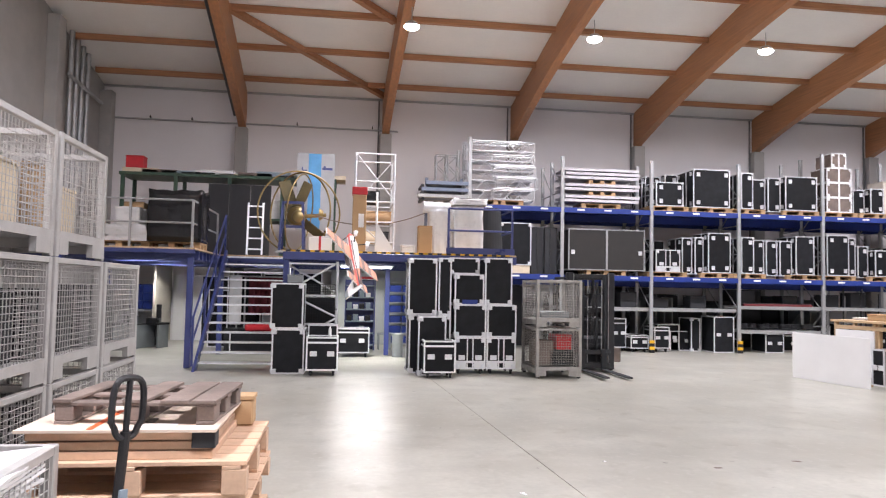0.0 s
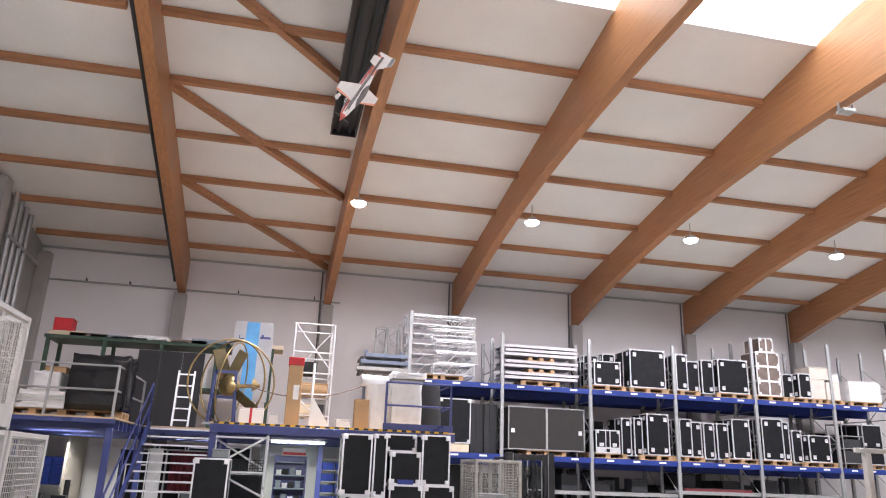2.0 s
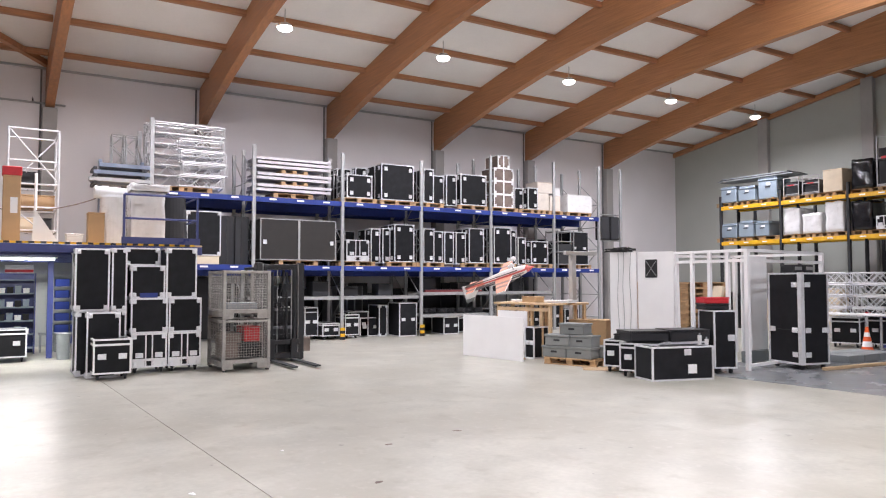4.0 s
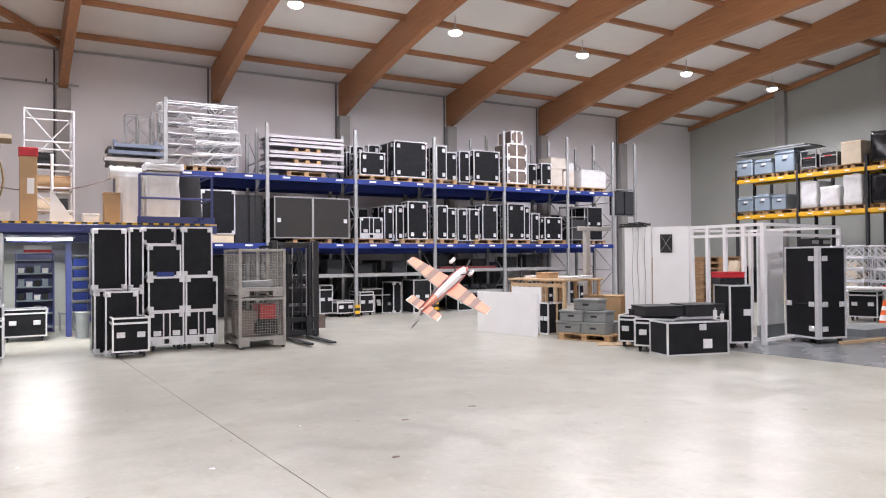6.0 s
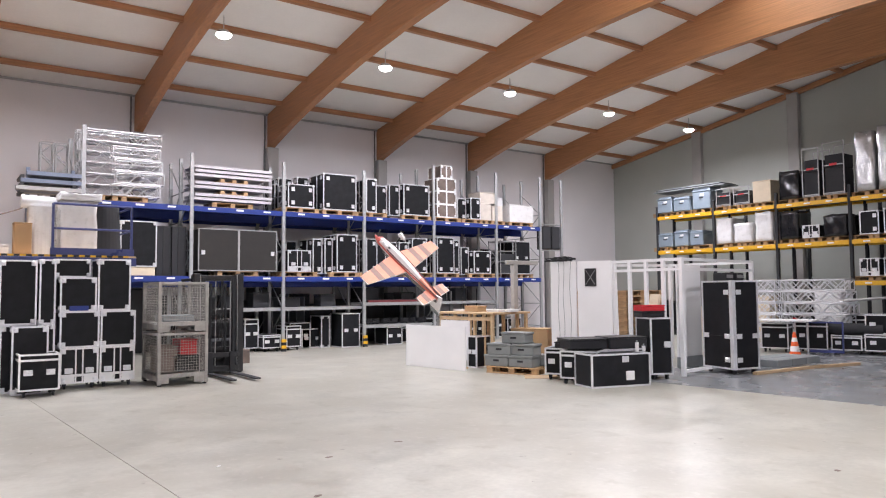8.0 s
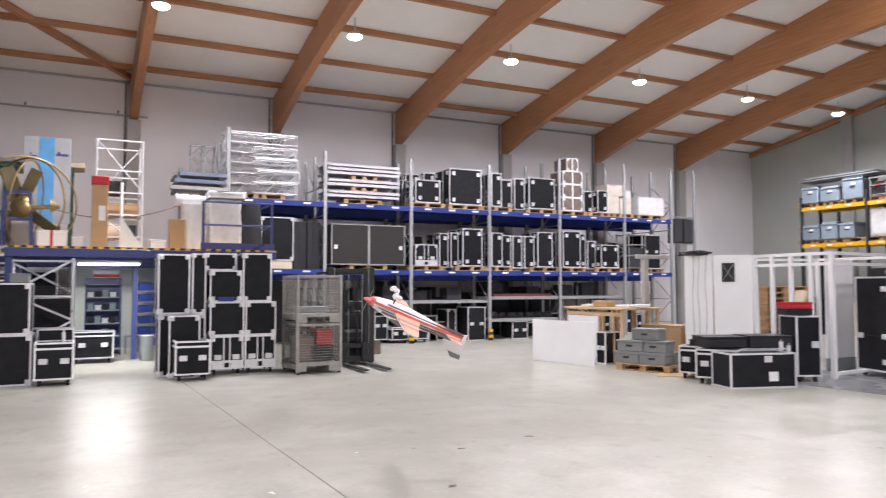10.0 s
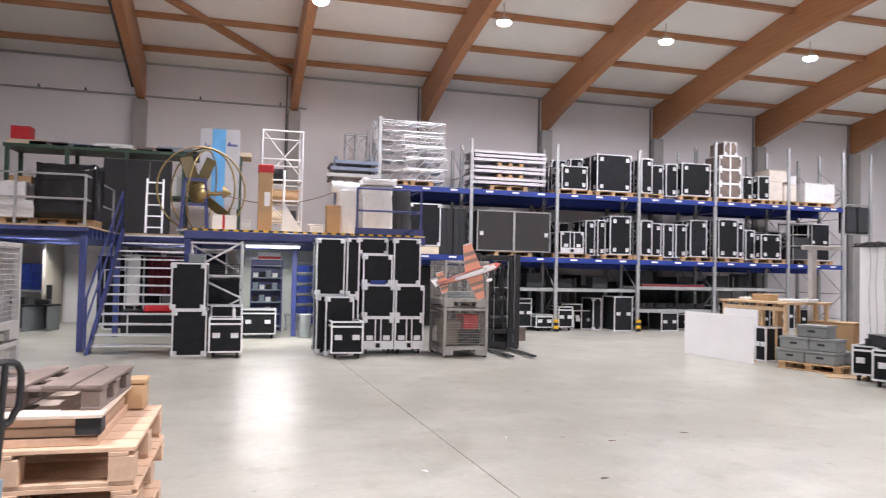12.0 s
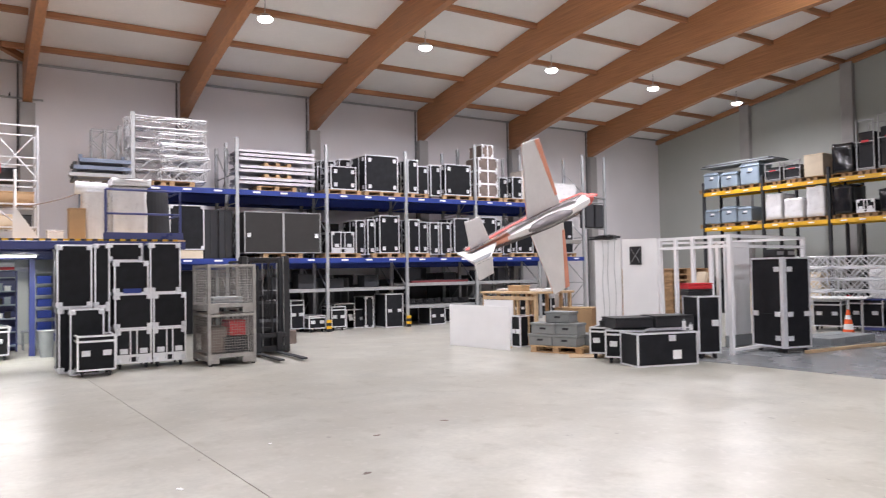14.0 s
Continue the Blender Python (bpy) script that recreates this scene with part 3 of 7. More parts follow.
SHELF_CASES = (
    # x0, x1, height, depth, style, on a pallet, set back
    (8.86, 9.72, 0.72, 0.8, "plain", 1, 0.0, 1), (9.0, 9.5, 1.1, 0.7, "plain", 0, 1.1, 1), (9.55, 9.98, 1.15, 0.7, "plain", 0, 0.9, 1),
    (10.03, 11.2, 1.15, 1.1, "double", 1, 0.0, 1), (11.56, 11.95, 1.1, 1.1, "plain", 1, 0.0, 1), (12.02, 12.5, 1.0, 1.0, "plain", 0, 0.25, 1),
    (12.52, 12.94, 1.05, 1.0, "plain", 0, 0.15, 1), (13.0, 14.05, 1.05, 1.1, "double", 1, 0.0, 1), (15.4, 15.8, 0.8, 0.9, "plain", 0, 0.2, 1), (15.85, 16.3, 0.78, 0.9, "plain", 1, 0.0, 1),
    (8.86, 9.62, 0.66, 0.8, "rack", 1, 0.0, 0), (8.8, 9.3, 1.1, 0.8, "plain", 0, 1.1, 0), (9.82, 10.15, 1.1, 1.0, "plain", 0, 0.3, 0), (10.18, 10.46, 1.12, 1.0, "plain", 0, 0.2, 0),
    (10.5, 11.22, 1.2, 1.0, "plain", 1, 0.0, 0), (11.56, 11.97, 1.1, 1.1, "plain", 1, 0.0, 0), (12.05, 12.45, 1.05, 1.0, "plain", 1, 0.25, 0), (12.48, 12.85, 1.08, 1.0, "plain", 0, 0.2, 0),
    (12.88, 13.28, 1.08, 1.0, "plain", 0, 0.12, 0), (13.33, 13.94, 1.18, 1.0, "plain", 1, 0.0, 0), (14.36, 15.1, 1.25, 1.0, "double", 1, 0.0, 0), (15.2, 15.55, 1.2, 1.0, "plain", 1, 0.3, 0),
    (15.58, 15.94, 1.0, 1.0, "plain", 0, 0.25, 0), (15.98, 16.75, 0.82, 0.9, "plain", 1, 0.0, 0), (18.0, 18.9, 1.25, 0.9, "latched", 1, 0.2, 0),
)
for x0, x1, h, d, style, on, back, level in SHELF_CASES:
    z = RZ[level]
    if on:
        pallet((x0 + x1) / 2, RY + back + 0.44, z)
    flight_case((x0 + x1) / 2, RY + back + 0.03, z + (0.146 if on else 0.1), x1 - x0, d, h, style={"plain": "road", "double": "road"}.get(style, style))
    if not on:
        part_z = boxes((x0 + 0.05, x1 - 0.05, RY + back + 0.08, RY + back + d - 0.1, z - 0.034, z + 0.1))
        skid = thing("skid", "dark timber skid under a flight case", "skid", group="skids")
        part("board", part_z, OLDWOOD, skid)

rnd = random.Random(2)
for level in (0, 1):
    x = 8.9
    while x < 18.6:
        w = rnd.uniform(0.5, 0.8)
        if min(abs(x - p) for p in RX) > 0.1 and min(abs(x + w - p) for p in RX) > 0.1 and not any(x < p < x + w for p in RX):
            if level == 0 or x < 13.9:
                flight_case(x + w / 2, RY + 1.2, RZ[level] - 0.03, w - 0.03, 0.85, rnd.uniform(0.95, 1.2), style="none", label="black flight case in the back row of the rack", group="back row cases")
            x += w
        else:
            x += 0.12
for x in (6.6, 7.6):
    flight_case(x, RY + 1.2, RZ[0] - 0.03, 0.95, 0.85, 1.3, style="none", label="black flight case in the back row of the rack", group="back row cases")

# long grey twin case on the lower level
pallet(7.35, RY + 0.45, RZ[0])
big = flight_case(7.35, RY + 0.02, RZ[0] + 0.146, 2.32, 1.05, 1.2, style="none", face=mat("worn_black_carpet", (0.026, 0.024, 0.023), 0.85, vary=0.2, scale=4, fine=90, bump=0.1), trim=GALV, label="long charcoal twin flight case on a pallet in the rack")
for xx in (-1.02, 1.02):
    piece("latch_plate", PLATE, big, pose(xx, -0.002, 0.52))
part("centre_bar", boxes((-0.03, 0.03, -0.004, 0.02, 0.03, 1.17)), GALV, big)
for k in range(4):
    flight_case(5.2 + 0.2 * k, RY + 0.1 + 0.05 * (k % 2), RZ[0], 0.19, 1.0, 1.36, style="none", face=CHARCOAL, trim=DARK, label="dark upright panel case standing on the rack")
flight_case(4.62, RY + 0.0, RZ[0] + 0.24, 0.92, 0.9, 1.22, style="plain", label="large black flight case with bright edges on a carton")
crate("carton", 4.6, RY + 0.02, RZ[0], 0.9, 0.9, 0.238, CREAM, "flat pale carton under a flight case", "carton")

# stage decks in a stack, layers with timber spacers
pallet(7.18, RY + 0.45, RZ[1])
DECK_SIDE = mat("pale_deck_edge", (0.55, 0.53, 0.57), 0.45, 0.2, vary=0.12, scale=5)
DECK = mesh_of("deck", boxes((-1.12, 1.12, 0.0, 1.0, 0.055, 0.075), (-1.13, 1.13, -0.01, 0.02, 0.0, 0.085), (-1.13, 1.13, 0.98, 1.01, 0.0, 0.085), bevel=0.004), DECK_SIDE)
SPACER = mesh_of("spacer", boxes((-0.4, 0.4, 0, 0.8, 0, 0.02), (-0.4, -0.28, 0, 0.8, 0.02, 0.1), (-0.06, 0.06, 0, 0.8, 0.02, 0.1), (0.28, 0.4, 0, 0.8, 0.02, 0.1)), PINE)
z = RZ[1] + 0.146
for k, gap in enumerate((0.0, 0.09, 0.11, 0.0, 0.11, 0.09, 0.0)):
    if gap > 0.1:
        s = thing("timber_spacer", "timber spacer between stacked stage decks", "spacer", pose(7.2, RY + 0.02, z))
        piece("spacer", SPACER, s)
        z += 0.1
    dk = tagged(new("stage_deck", DECK), "grey-edged aluminium stage deck lying in a stack", "stage deck", "stage decks")
    dk.matrix_basis = pose(7.18 + (0.03 if k % 2 else 0), RY + 0.0, z + 0.03)
    z += 0.118

# aluminium truss stack
TRUSS = mesh_of("truss", truss_mesh(1.95), ALU)
pallet(4.25, RY + 0.45, RZ[1])
pallet(3.5, RY + 0.45, RZ[1])
TRUSS_SHORT = mesh_of("truss", truss_mesh(1.2), ALU)
for k in range(6):
    for j in range(3):
        if j == 0 and k > 3:
            continue
        t = tagged(new("truss", TRUSS_SHORT if j == 0 else TRUSS), "short aluminium box truss piece in a stack" if j == 0 else "shiny aluminium box truss piece in a stack", "truss", "stacked truss")
        t.matrix_basis = pose((3.95 if j == 0 else 3.2) + 0.05 * ((k * 2 + j) % 3), RY + 0.02 + 0.36 * j, RZ[1] + 0.166 + 0.332 * k * (0.88 if j else 1.0))
TRUSS_UP = mesh_of("truss", truss_mesh(3.1), GALV)
for k in range(2):
    t = tagged(new("truss", TRUSS_UP), "aluminium truss piece standing on its end", "truss", "stacked truss")
    t.matrix_basis = pose(2.95 - 0.34 * k, RY + 0.3, 2.5, 0, -90, 0)

# loudspeaker stack, cartons and boxes at the far end of the rack
pallet(14.82, RY + 0.45, RZ[1])
for k in range(4):
    w = 0.84 if k < 3 else 0.5
    flight_case(14.8, RY + 0.04, RZ[1] + 0.146 + 0.46 * k, w, 0.8, 0.455, style="double", face=OLDWOOD, trim=WHITE, label="white-framed brown equipment case in a stack")
pallet(16.9, RY + 0.45, RZ[1])
for cx, cz, w, h, m in ((16.55, 0, 0.55, 0.62, PALE), (17.12, 0, 0.5, 0.55, PALE), (16.65, 0.622, 0.7, 0.4, PALE), (17.2, 0.552, 0.34, 0.3, PLASTIC)):
    crate("carton", cx, RY + 0.05, RZ[1] + 0.146 + cz, w, 0.7, h, m, "pale carton stacked on a pallet", "carton", "stacked cartons")
pallet(18.3, RY + 0.45, RZ[1])
crate("carton", 18.32, RY + 0.05, RZ[1] + 0.146, 1.2, 0.8, 0.66, PLASTIC, "wide white carton on a pallet", "carton", "stacked cartons")
post = thing("steel_stand", "free-standing galvanised rack post beside the rack", "post", pose(20.4, RY, 0))
piece("upright", UPRIGHT_TALL, post)
for zz in (3.3, 4.3):
    bm = bmesh.new()
    rod(bm, (-1.1, 0.05, zz), (-0.05, 0.05, zz), 0.025, 6)
    part("cross_rail", bm, STEEL, post)
for k in (0, 1):
    spk = thing("loudspeaker", "black loudspeaker hung between two posts", "loudspeaker", pose(19.55 + 0.5 * k, RY - 0.02, 3.33), "hung loudspeakers")
    part("cabinet", boxes((-0.22, 0.22, 0, 0.35, 0, 0.9), bevel=0.02), DARK, spk)
    part("grille", boxes((-0.19, 0.19, -0.012, 0, 0.04, 0.86), bevel=0.006), CHARCOAL, spk)
cage = thing("rack_trolley", "steel trolley with grey boxes on the rack", "trolley", pose(17.6, RY + 0.02, RZ[0]))
for zz in (0.15, 0.6, 0.98, 1.34):
    part("shelf", boxes((-0.38, 0.38, 0, 0.7, zz, zz + 0.025)), GALV, cage)
for xx in (-0.39, 0.37):
    for yy in (0, 0.68):
        part("post", boxes((xx, xx + 0.025, yy, yy + 0.025, 0, 1.4)), GALV, cage)
part("box", boxes((-0.34, 0.34, 0.05, 0.6, 0.18, 0.55), (-0.34, 0.3, 0.05, 0.6, 0.626, 0.9)), CHARCOAL, cage)

# goods on the floor under the rack
for x0, x1, h, back, style, cast in ((7.68, 8.11, 0.97, 0.4, "latched", 1), (8.13, 8.68, 0.5, 0.1, "latched", 1), (8.9, 9.38, 0.74, 0.2, "latched", 1), (10.72, 11.36, 1.07, 0.1, "latched", 0), (12.4, 13.0, 0.58, 0.15, "latched", 0), (10.2, 10.5, 1.0, 0.5, "plain", 0)):
    flight_case((x0 + x1) / 2, RY + back, 0, x1 - x0, 0.8, h, castors=bool(cast), style=style, label="small black flight case on the floor under the rack")
for k in range(7):
    roll = tagged(part("cable_coil", bmesh.new(), DARK), "coiled black cable bundle on the low shelf", "cable", "cable coils")
    bm = bmesh.new()
    tube(bm, [(0.15 * math.cos(a), 0.14 * math.sin(a), 0.03 + 0.008 * a + 0.01 * math.sin(3 * a)) for a in [math.pi / 6 * i for i in range(37)]], 0.026, 5)
    roll.data = mesh_of("cable_coil", bm, DARK)
    roll.matrix_basis = pose(11.8 + 0.36 * k, RY + 0.45 + 0.1 * (k % 2), 0.675)
for k in range(6):
    rb = thing("red_batten", "dark red lighting batten lying on the low shelf", "batten", pose(12.9, RY + 0.22 + 0.12 * k, 1.395), "red battens")
    part("bar", boxes((-1.15 + 0.05 * (k % 3), 1.1, 0, 0.09, 0, 0.07 + 0.02 * (k % 2)), bevel=0.01), DARKRED if k in (0, 3) else DARK, rb)
for k in range(9):
    xx = 9.0 + 0.27 * k
    dk = thing("grey_partition", "grey panel standing upright under the rack", "panel", pose(xx if k < 5 else xx + 2.6 + 1.6, RY + 1.5, 0), "stored panels")
    part("sheet", boxes((-0.02, 0.02, 0, 0.75, 0, 1.5 + 0.1 * (k % 3)), bevel=0.004), GREY if k % 2 else GALV, dk)
for k in range(10):
    xx = 14.5 + 0.2 * k
    st = thing("tripod_stand", "folded grey stand upright under the rack", "stand", pose(xx, RY + 0.35 + 0.2 * (k % 3), 0), "folded stands")
    bm = bmesh.new()
    rod(bm, (0, 0, 0), (0.03, 0, 1.75 + 0.08 * (k % 4)), 0.022, 6)
    part("tube", bm, GALV if k % 3 else DARK, st)
    bm = bmesh.new()
    rod(bm, (0.0, 0, 0), (0.09, 0.03, 0.8), 0.012, 5)
    rod(bm, (0.0, 0, 0), (-0.08, 0.03, 0.8), 0.012, 5)
    part("leg", bm, GALV, st)
for k, (xx, h) in enumerate(((9.6, 0.8), (10.0, 0.6), (13.5, 0.5), (14.6, 0.8), (15.6, 0.9), (16.6, 0.7), (7.0, 1.0), (6.4, 0.8), (17.6, 0.9), (18.5, 0.7))):
    flight_case(xx, RY + 0.75, 0, 0.7, 0.9, h, style="latched", label="black flight case stored deep under the rack")
for k, (xx, z) in enumerate(((6.6, 1.3), (7.3, 1.3), (8.2, 1.3), (9.2, 1.3), (10.4, 1.3), (12.0, 1.42), (13.4, 1.42), (14.8, 1.4), (15.7, 1.4))):
    crate("storage_bin", xx, RY + 0.45, z, 0.5, 0.5, 0.3 + 0.08 * (k % 3), CHARCOAL if k % 3 else DARK, "dark storage bin on a low shelf", "bin", "storage bins")

# dark trunks standing against the back wall behind the rack
for k in range(11):
    crate("equipment_box", 4.3 + 0.98 * k, 22.45, 0, 0.94, 0.8, (1.5, 1.9, 1.7, 1.35)[k % 4], (CHARCOAL, DARK)[k % 2], "dark equipment box standing behind the rack", "equipment box", "boxes behind the rack")

# ---------------------------------------------------------------- mezzanine
PINKPLY = mat("pale_plywood", (0.72, 0.59, 0.49), 0.7, vary=0.1, scale=3, fine=25, bump=0.05)
MAROON = mat("dark_red_velvet", (0.10, 0.012, 0.02), 0.9, vary=0.25, scale=5, fine=60, bump=0.1)
CREAMWALL = mat("cream_plaster", (0.60, 0.55, 0.47), 0.85, vary=0.06, scale=2, fine=30, bump=0.04)
DZ = 2.5
mezz = thing("mezzanine", "navy steel mezzanine platform with goods on its deck", "mezzanine")
DECK_PARTS = ((XL + 0.02, -3.32, 15.6, YB - 0.4), (-3.3, -1.53, 18.75, YB - 0.4), (-1.51, 3.5, 15.45, YB - 0.4))
for xa, xb, ya, yb in DECK_PARTS:
    part("deck_board", boxes((xa, xb, ya + 0.02, yb, DZ - 0.035, DZ)), TIMBER, mezz, "timber deck board")
    part("edge_beam", boxes((xa, xb, ya, ya + 0.08, DZ - (0.12 if xb < -3 else 0.2), DZ - 0.036), bevel=0.005), NAVY, mezz)
    # added dark sheet: the shade between the joists, put in as colour
    part("underside_shade", boxes((xa, xb, ya + 0.09, yb, DZ - 0.055, DZ - 0.036)), CHARCOAL, mezz)
    y = ya + 0.45
    while y < yb - 0.2:
        part("joist", boxes((xa, xb, y, y + 0.07, DZ - 0.2, DZ - 0.056)), NAVY, mezz)
        part("joist_flange", boxes((xa, xb, y - 0.03, y + 0.1, DZ - 0.235, DZ - 0.201)), NAVY, mezz)
        y += 0.42
for x, y in ((-1.44, 15.5), (-3.42, 15.7), (-6.0, 15.7), (3.4, 16.6), (-1.42, 18.8), (3.15, 18.8), (-3.3, 18.8), (-6.0, 18.8), (0.9, 18.8)):
    part("column", boxes((x - 0.06, x + 0.06, y, y + 0.12, 0, DZ - 0.2), bevel=0.006), NAVY, mezz)
for k in range(48):
    xa = -1.45 + 0.1 * k
    part("edge_marking", boxes((xa, xa + 0.098, 15.44, 15.449, DZ - 0.034, DZ + 0.006)), YELLOW if k % 2 else DARK, mezz)


def railing(points, height=1.0, material=None, label="steel guard rail on the mezzanine edge"):
    r = thing("guard_rail", label, "railing", group="guard rails")
    for a, b in zip(points, points[1:]):
        for h in (height, height * 0.52):
            bm = bmesh.new()
            rod(bm, (a[0], a[1], a[2] + h), (b[0], b[1], b[2] + h), 0.022, 8)
            part("rail", bm, material, r)
    for p in points:
        part("post", boxes((p[0] - 0.022, p[0] + 0.022, p[1] - 0.022, p[1] + 0.022, p[2], p[2] + height)), material, r)
    return r


railing(((-6.6, 15.7, DZ), (-5.6, 15.7, DZ), (-4.65, 15.7, DZ), (-3.4, 15.7, DZ), (-3.4, 17.2, DZ), (-3.4, 18.7, DZ)), material=GALV)
railing(((2.0, 15.55, DZ), (3.42, 15.55, DZ), (3.42, 17.0, DZ)), 1.0, NAVY)
part("toe_board", boxes((1.95, 3.46, 15.47, 15.51, DZ + 0.002, DZ + 0.14)), NAVY, mezz)

stair = thing("steel_stair", "open steel stair with navy stringers up to the mezzanine", "stair")
N = 13
for k in range(N):
    z = 0.19 * (k + 1) - 0.02
    y = 15.2 + 0.27 * k
    part("tread", boxes((-3.1, -1.56, y, y + 0.26, z - 0.035, z), bevel=0.004), ALU, stair)
for x in (-3.16, -1.5):
    bm = bmesh.new()
    vs = [bm.verts.new((x + dx, y, z)) for dx in (-0.025, 0.025) for y, z in ((15.0, 0), (15.32, 0), (18.74, 2.36), (18.74, 2.58), (18.6, 2.6))]
    bm.faces.new(vs[:5]), bm.faces.new(vs[5:][::-1])
    for k in range(5):
        bm.faces.new((vs[k], vs[(k + 1) % 5], vs[5 + (k + 1) % 5], vs[5 + k]))
    part("stringer", bm, NAVY, stair)
for x in (-3.2,):
    for h in (0.5, 0.98):
        bm = bmesh.new()
        rod(bm, (x, 15.1, 0.1 + h), (x, 18.7, 2.5 + h), 0.022, 8)
        part("handrail", bm, NAVY, stair)
    for k in range(4):
        y = 15.1 + 1.2 * k
        part("rail_post", boxes((x - 0.02, x + 0.02, y - 0.02, y + 0.02, 0.1 + 0.667 * (y - 15.1), 1.1 + 0.667 * (y - 15.1))), NAVY, stair)

# scaffold frame under the deck edge
sc = thing("scaffold_bay", "aluminium scaffold bay with diagonal braces under the platform", "scaffold", pose(-1.42, 15.55, 0))
for x in (0, 1.05):
    for y in (0, 0.7):
        bm = bmesh.new()
        rod(bm, (x, y, 0), (x, y, 2.28), 0.028, 8)
        part("standard", bm, ALU, sc)
for a, b in (((0, 0, 1.62), (1.05, 0, 2.25)), ((1.05, 0, 1.1), (0, 0, 1.6)), ((0, 0, 0.5), (1.05, 0, 1.08)), ((0, 0.7, 2.2), (1.05, 0.7, 1.6)), ((0, 0.7, 1.5), (1.05, 0.7, 0.9)), ((0, 0, 2.22), (1.05, 0, 2.22)), ((0, 0, 1.55), (1.05, 0, 1.55)), ((0, 0, 0.95), (1.05, 0, 0.95))):
    bm = bmesh.new()
    rod(bm, a, b, 0.022, 6)
    part("brace", bm, ALU, sc)


# ---------------------------------------------------------------- mesh boxes
def wire_panel(w, h, step, r, material, name="mesh_panel"):
    bm = bmesh.new()
    n, m = int(w / step), int(h / step)
    for i in range(n + 1):
        rod(bm, (w * i / n, 0, 0), (w * i / n, 0, h), r, 4)
    for j in range(m + 1):
        rod(bm, (0, r, h * j / m), (w, r, h * j / m), r, 4)
    return mesh_of(name, bm, material)


def build_mesh_box(L, D, H, step=0.05, label="stackable grey steel mesh box", material=None):
    """Origin at a lower corner; L runs along x, D along y."""
    g = thing("mesh_box", label, "mesh box", group="mesh boxes")
    mtl = material or MESHSTEEL
    for x in (0, L - 0.06):
        for y in (0, D - 0.06):
            part("post", boxes((x, x + 0.06, y, y + 0.06, 0, H - 0.004), bevel=0.005), mtl, g)
    part("base", boxes((0.06, L - 0.06, 0.01, D - 0.01, 0.13, 0.17)), mtl, g)
    for y in (0, D - 0.05):
        part("fork_rail", boxes((0.06, L * 0.22, y, y + 0.05, 0.02, 0.13), (L * 0.72, L - 0.06, y, y + 0.05, 0.02, 0.13), (0.06, L - 0.06, y, y + 0.05, 0.13, 0.2)), mtl, g)
        part("top_rail", boxes((0.06, L - 0.06, y, y + 0.05, H - 0.05, H - 0.006), bevel=0.004), mtl, g)
    for x in (0, L - 0.05):
        part("side_rail", boxes((x, x + 0.05, 0.06, D - 0.06, 0.06, 0.16)), mtl, g)
        part("side_rail", boxes((x, x + 0.05, 0.06, D - 0.06, H - 0.05, H - 0.006)), mtl, g)
    long_p = wire_panel(L - 0.12, H - 0.26, step, 0.0034, mtl)
    side_p = wire_panel(D - 0.12, H - 0.26, step, 0.0034, mtl)
    for y in (0.02, D - 0.03):
        piece("mesh_panel", long_p, g, pose(0.06, y, 0.2))
    for x in (0.03, L - 0.02):
        piece("mesh_panel", side_p, g, pose(x, 0.06, 0.2, 0, 0, 90))
    return g


screen = thing("mesh_screen", "dark wire mesh screen standing behind the flight cases", "mesh screen", pose(-1.2, 15.95, 0))
for x in (0, 0.8):
    part("post", boxes((x - 0.02, x + 0.02, -0.02, 0.02, 0, 1.8)), DARK, screen)
piece("mesh_panel", wire_panel(0.78, 0.95, 0.05, 0.005, DARK), screen, pose(0.01, 0, 0.84))
part("backing", boxes((0.02, 0.78, 0.06, 0.3, 0.0, 1.5), bevel=0.01), CHARCOAL, screen, "dark box behind the mesh")

# turned so that the long side faces the open hall at x = -2.45
mb = build_mesh_box(1.11, 0.83, 0.97)
spots = [(-2.46 + 0.015 * i, 3.70 + 1.125 * i, 0.97 * k) for i in range(4) for k in range(3) if not (i == 3 and k == 2)]
spots += [(-2.475, 2.57, 0.97 * k) for k in range(3)]
for i, (x, y, z) in enumerate(spots):
    m = pose(x, y, z, 0, 0, 90)
    if i:
        copy_thing(mb, m)
    else:
        mb.matrix_basis = m
rnd = random.Random(5)
for x, y, z in spots:
    if z > 1.5:
        for k, (dx, dy, w, h, d) in enumerate(((-0.22, 0.34, 0.5, 0.46, 0.5), (-0.24, 0.83, 0.4, 0.42, 0.4))):
            c = crate("carton", x + dx, y + dy, z + 0.171, w, d, h + 0.12 * rnd.random(), CARD if k == 0 else CREAM, "brown carton stored in a mesh box", "carton", "cartons in mesh boxes", turn=90)
    else:
        for k in range(3):
            crate("equipment_box", x - 0.22, y + 0.22 + 0.33 * k, z + 0.171, 0.28, 0.5, 0.3 + 0.35 * rnd.random(), (CHARCOAL, DARK, CHARCOAL)[k % 3] if rnd.random() < 2 else RED, "dark equipment box stored in a mesh box", "equipment box", "equipment in mesh boxes", turn=90)

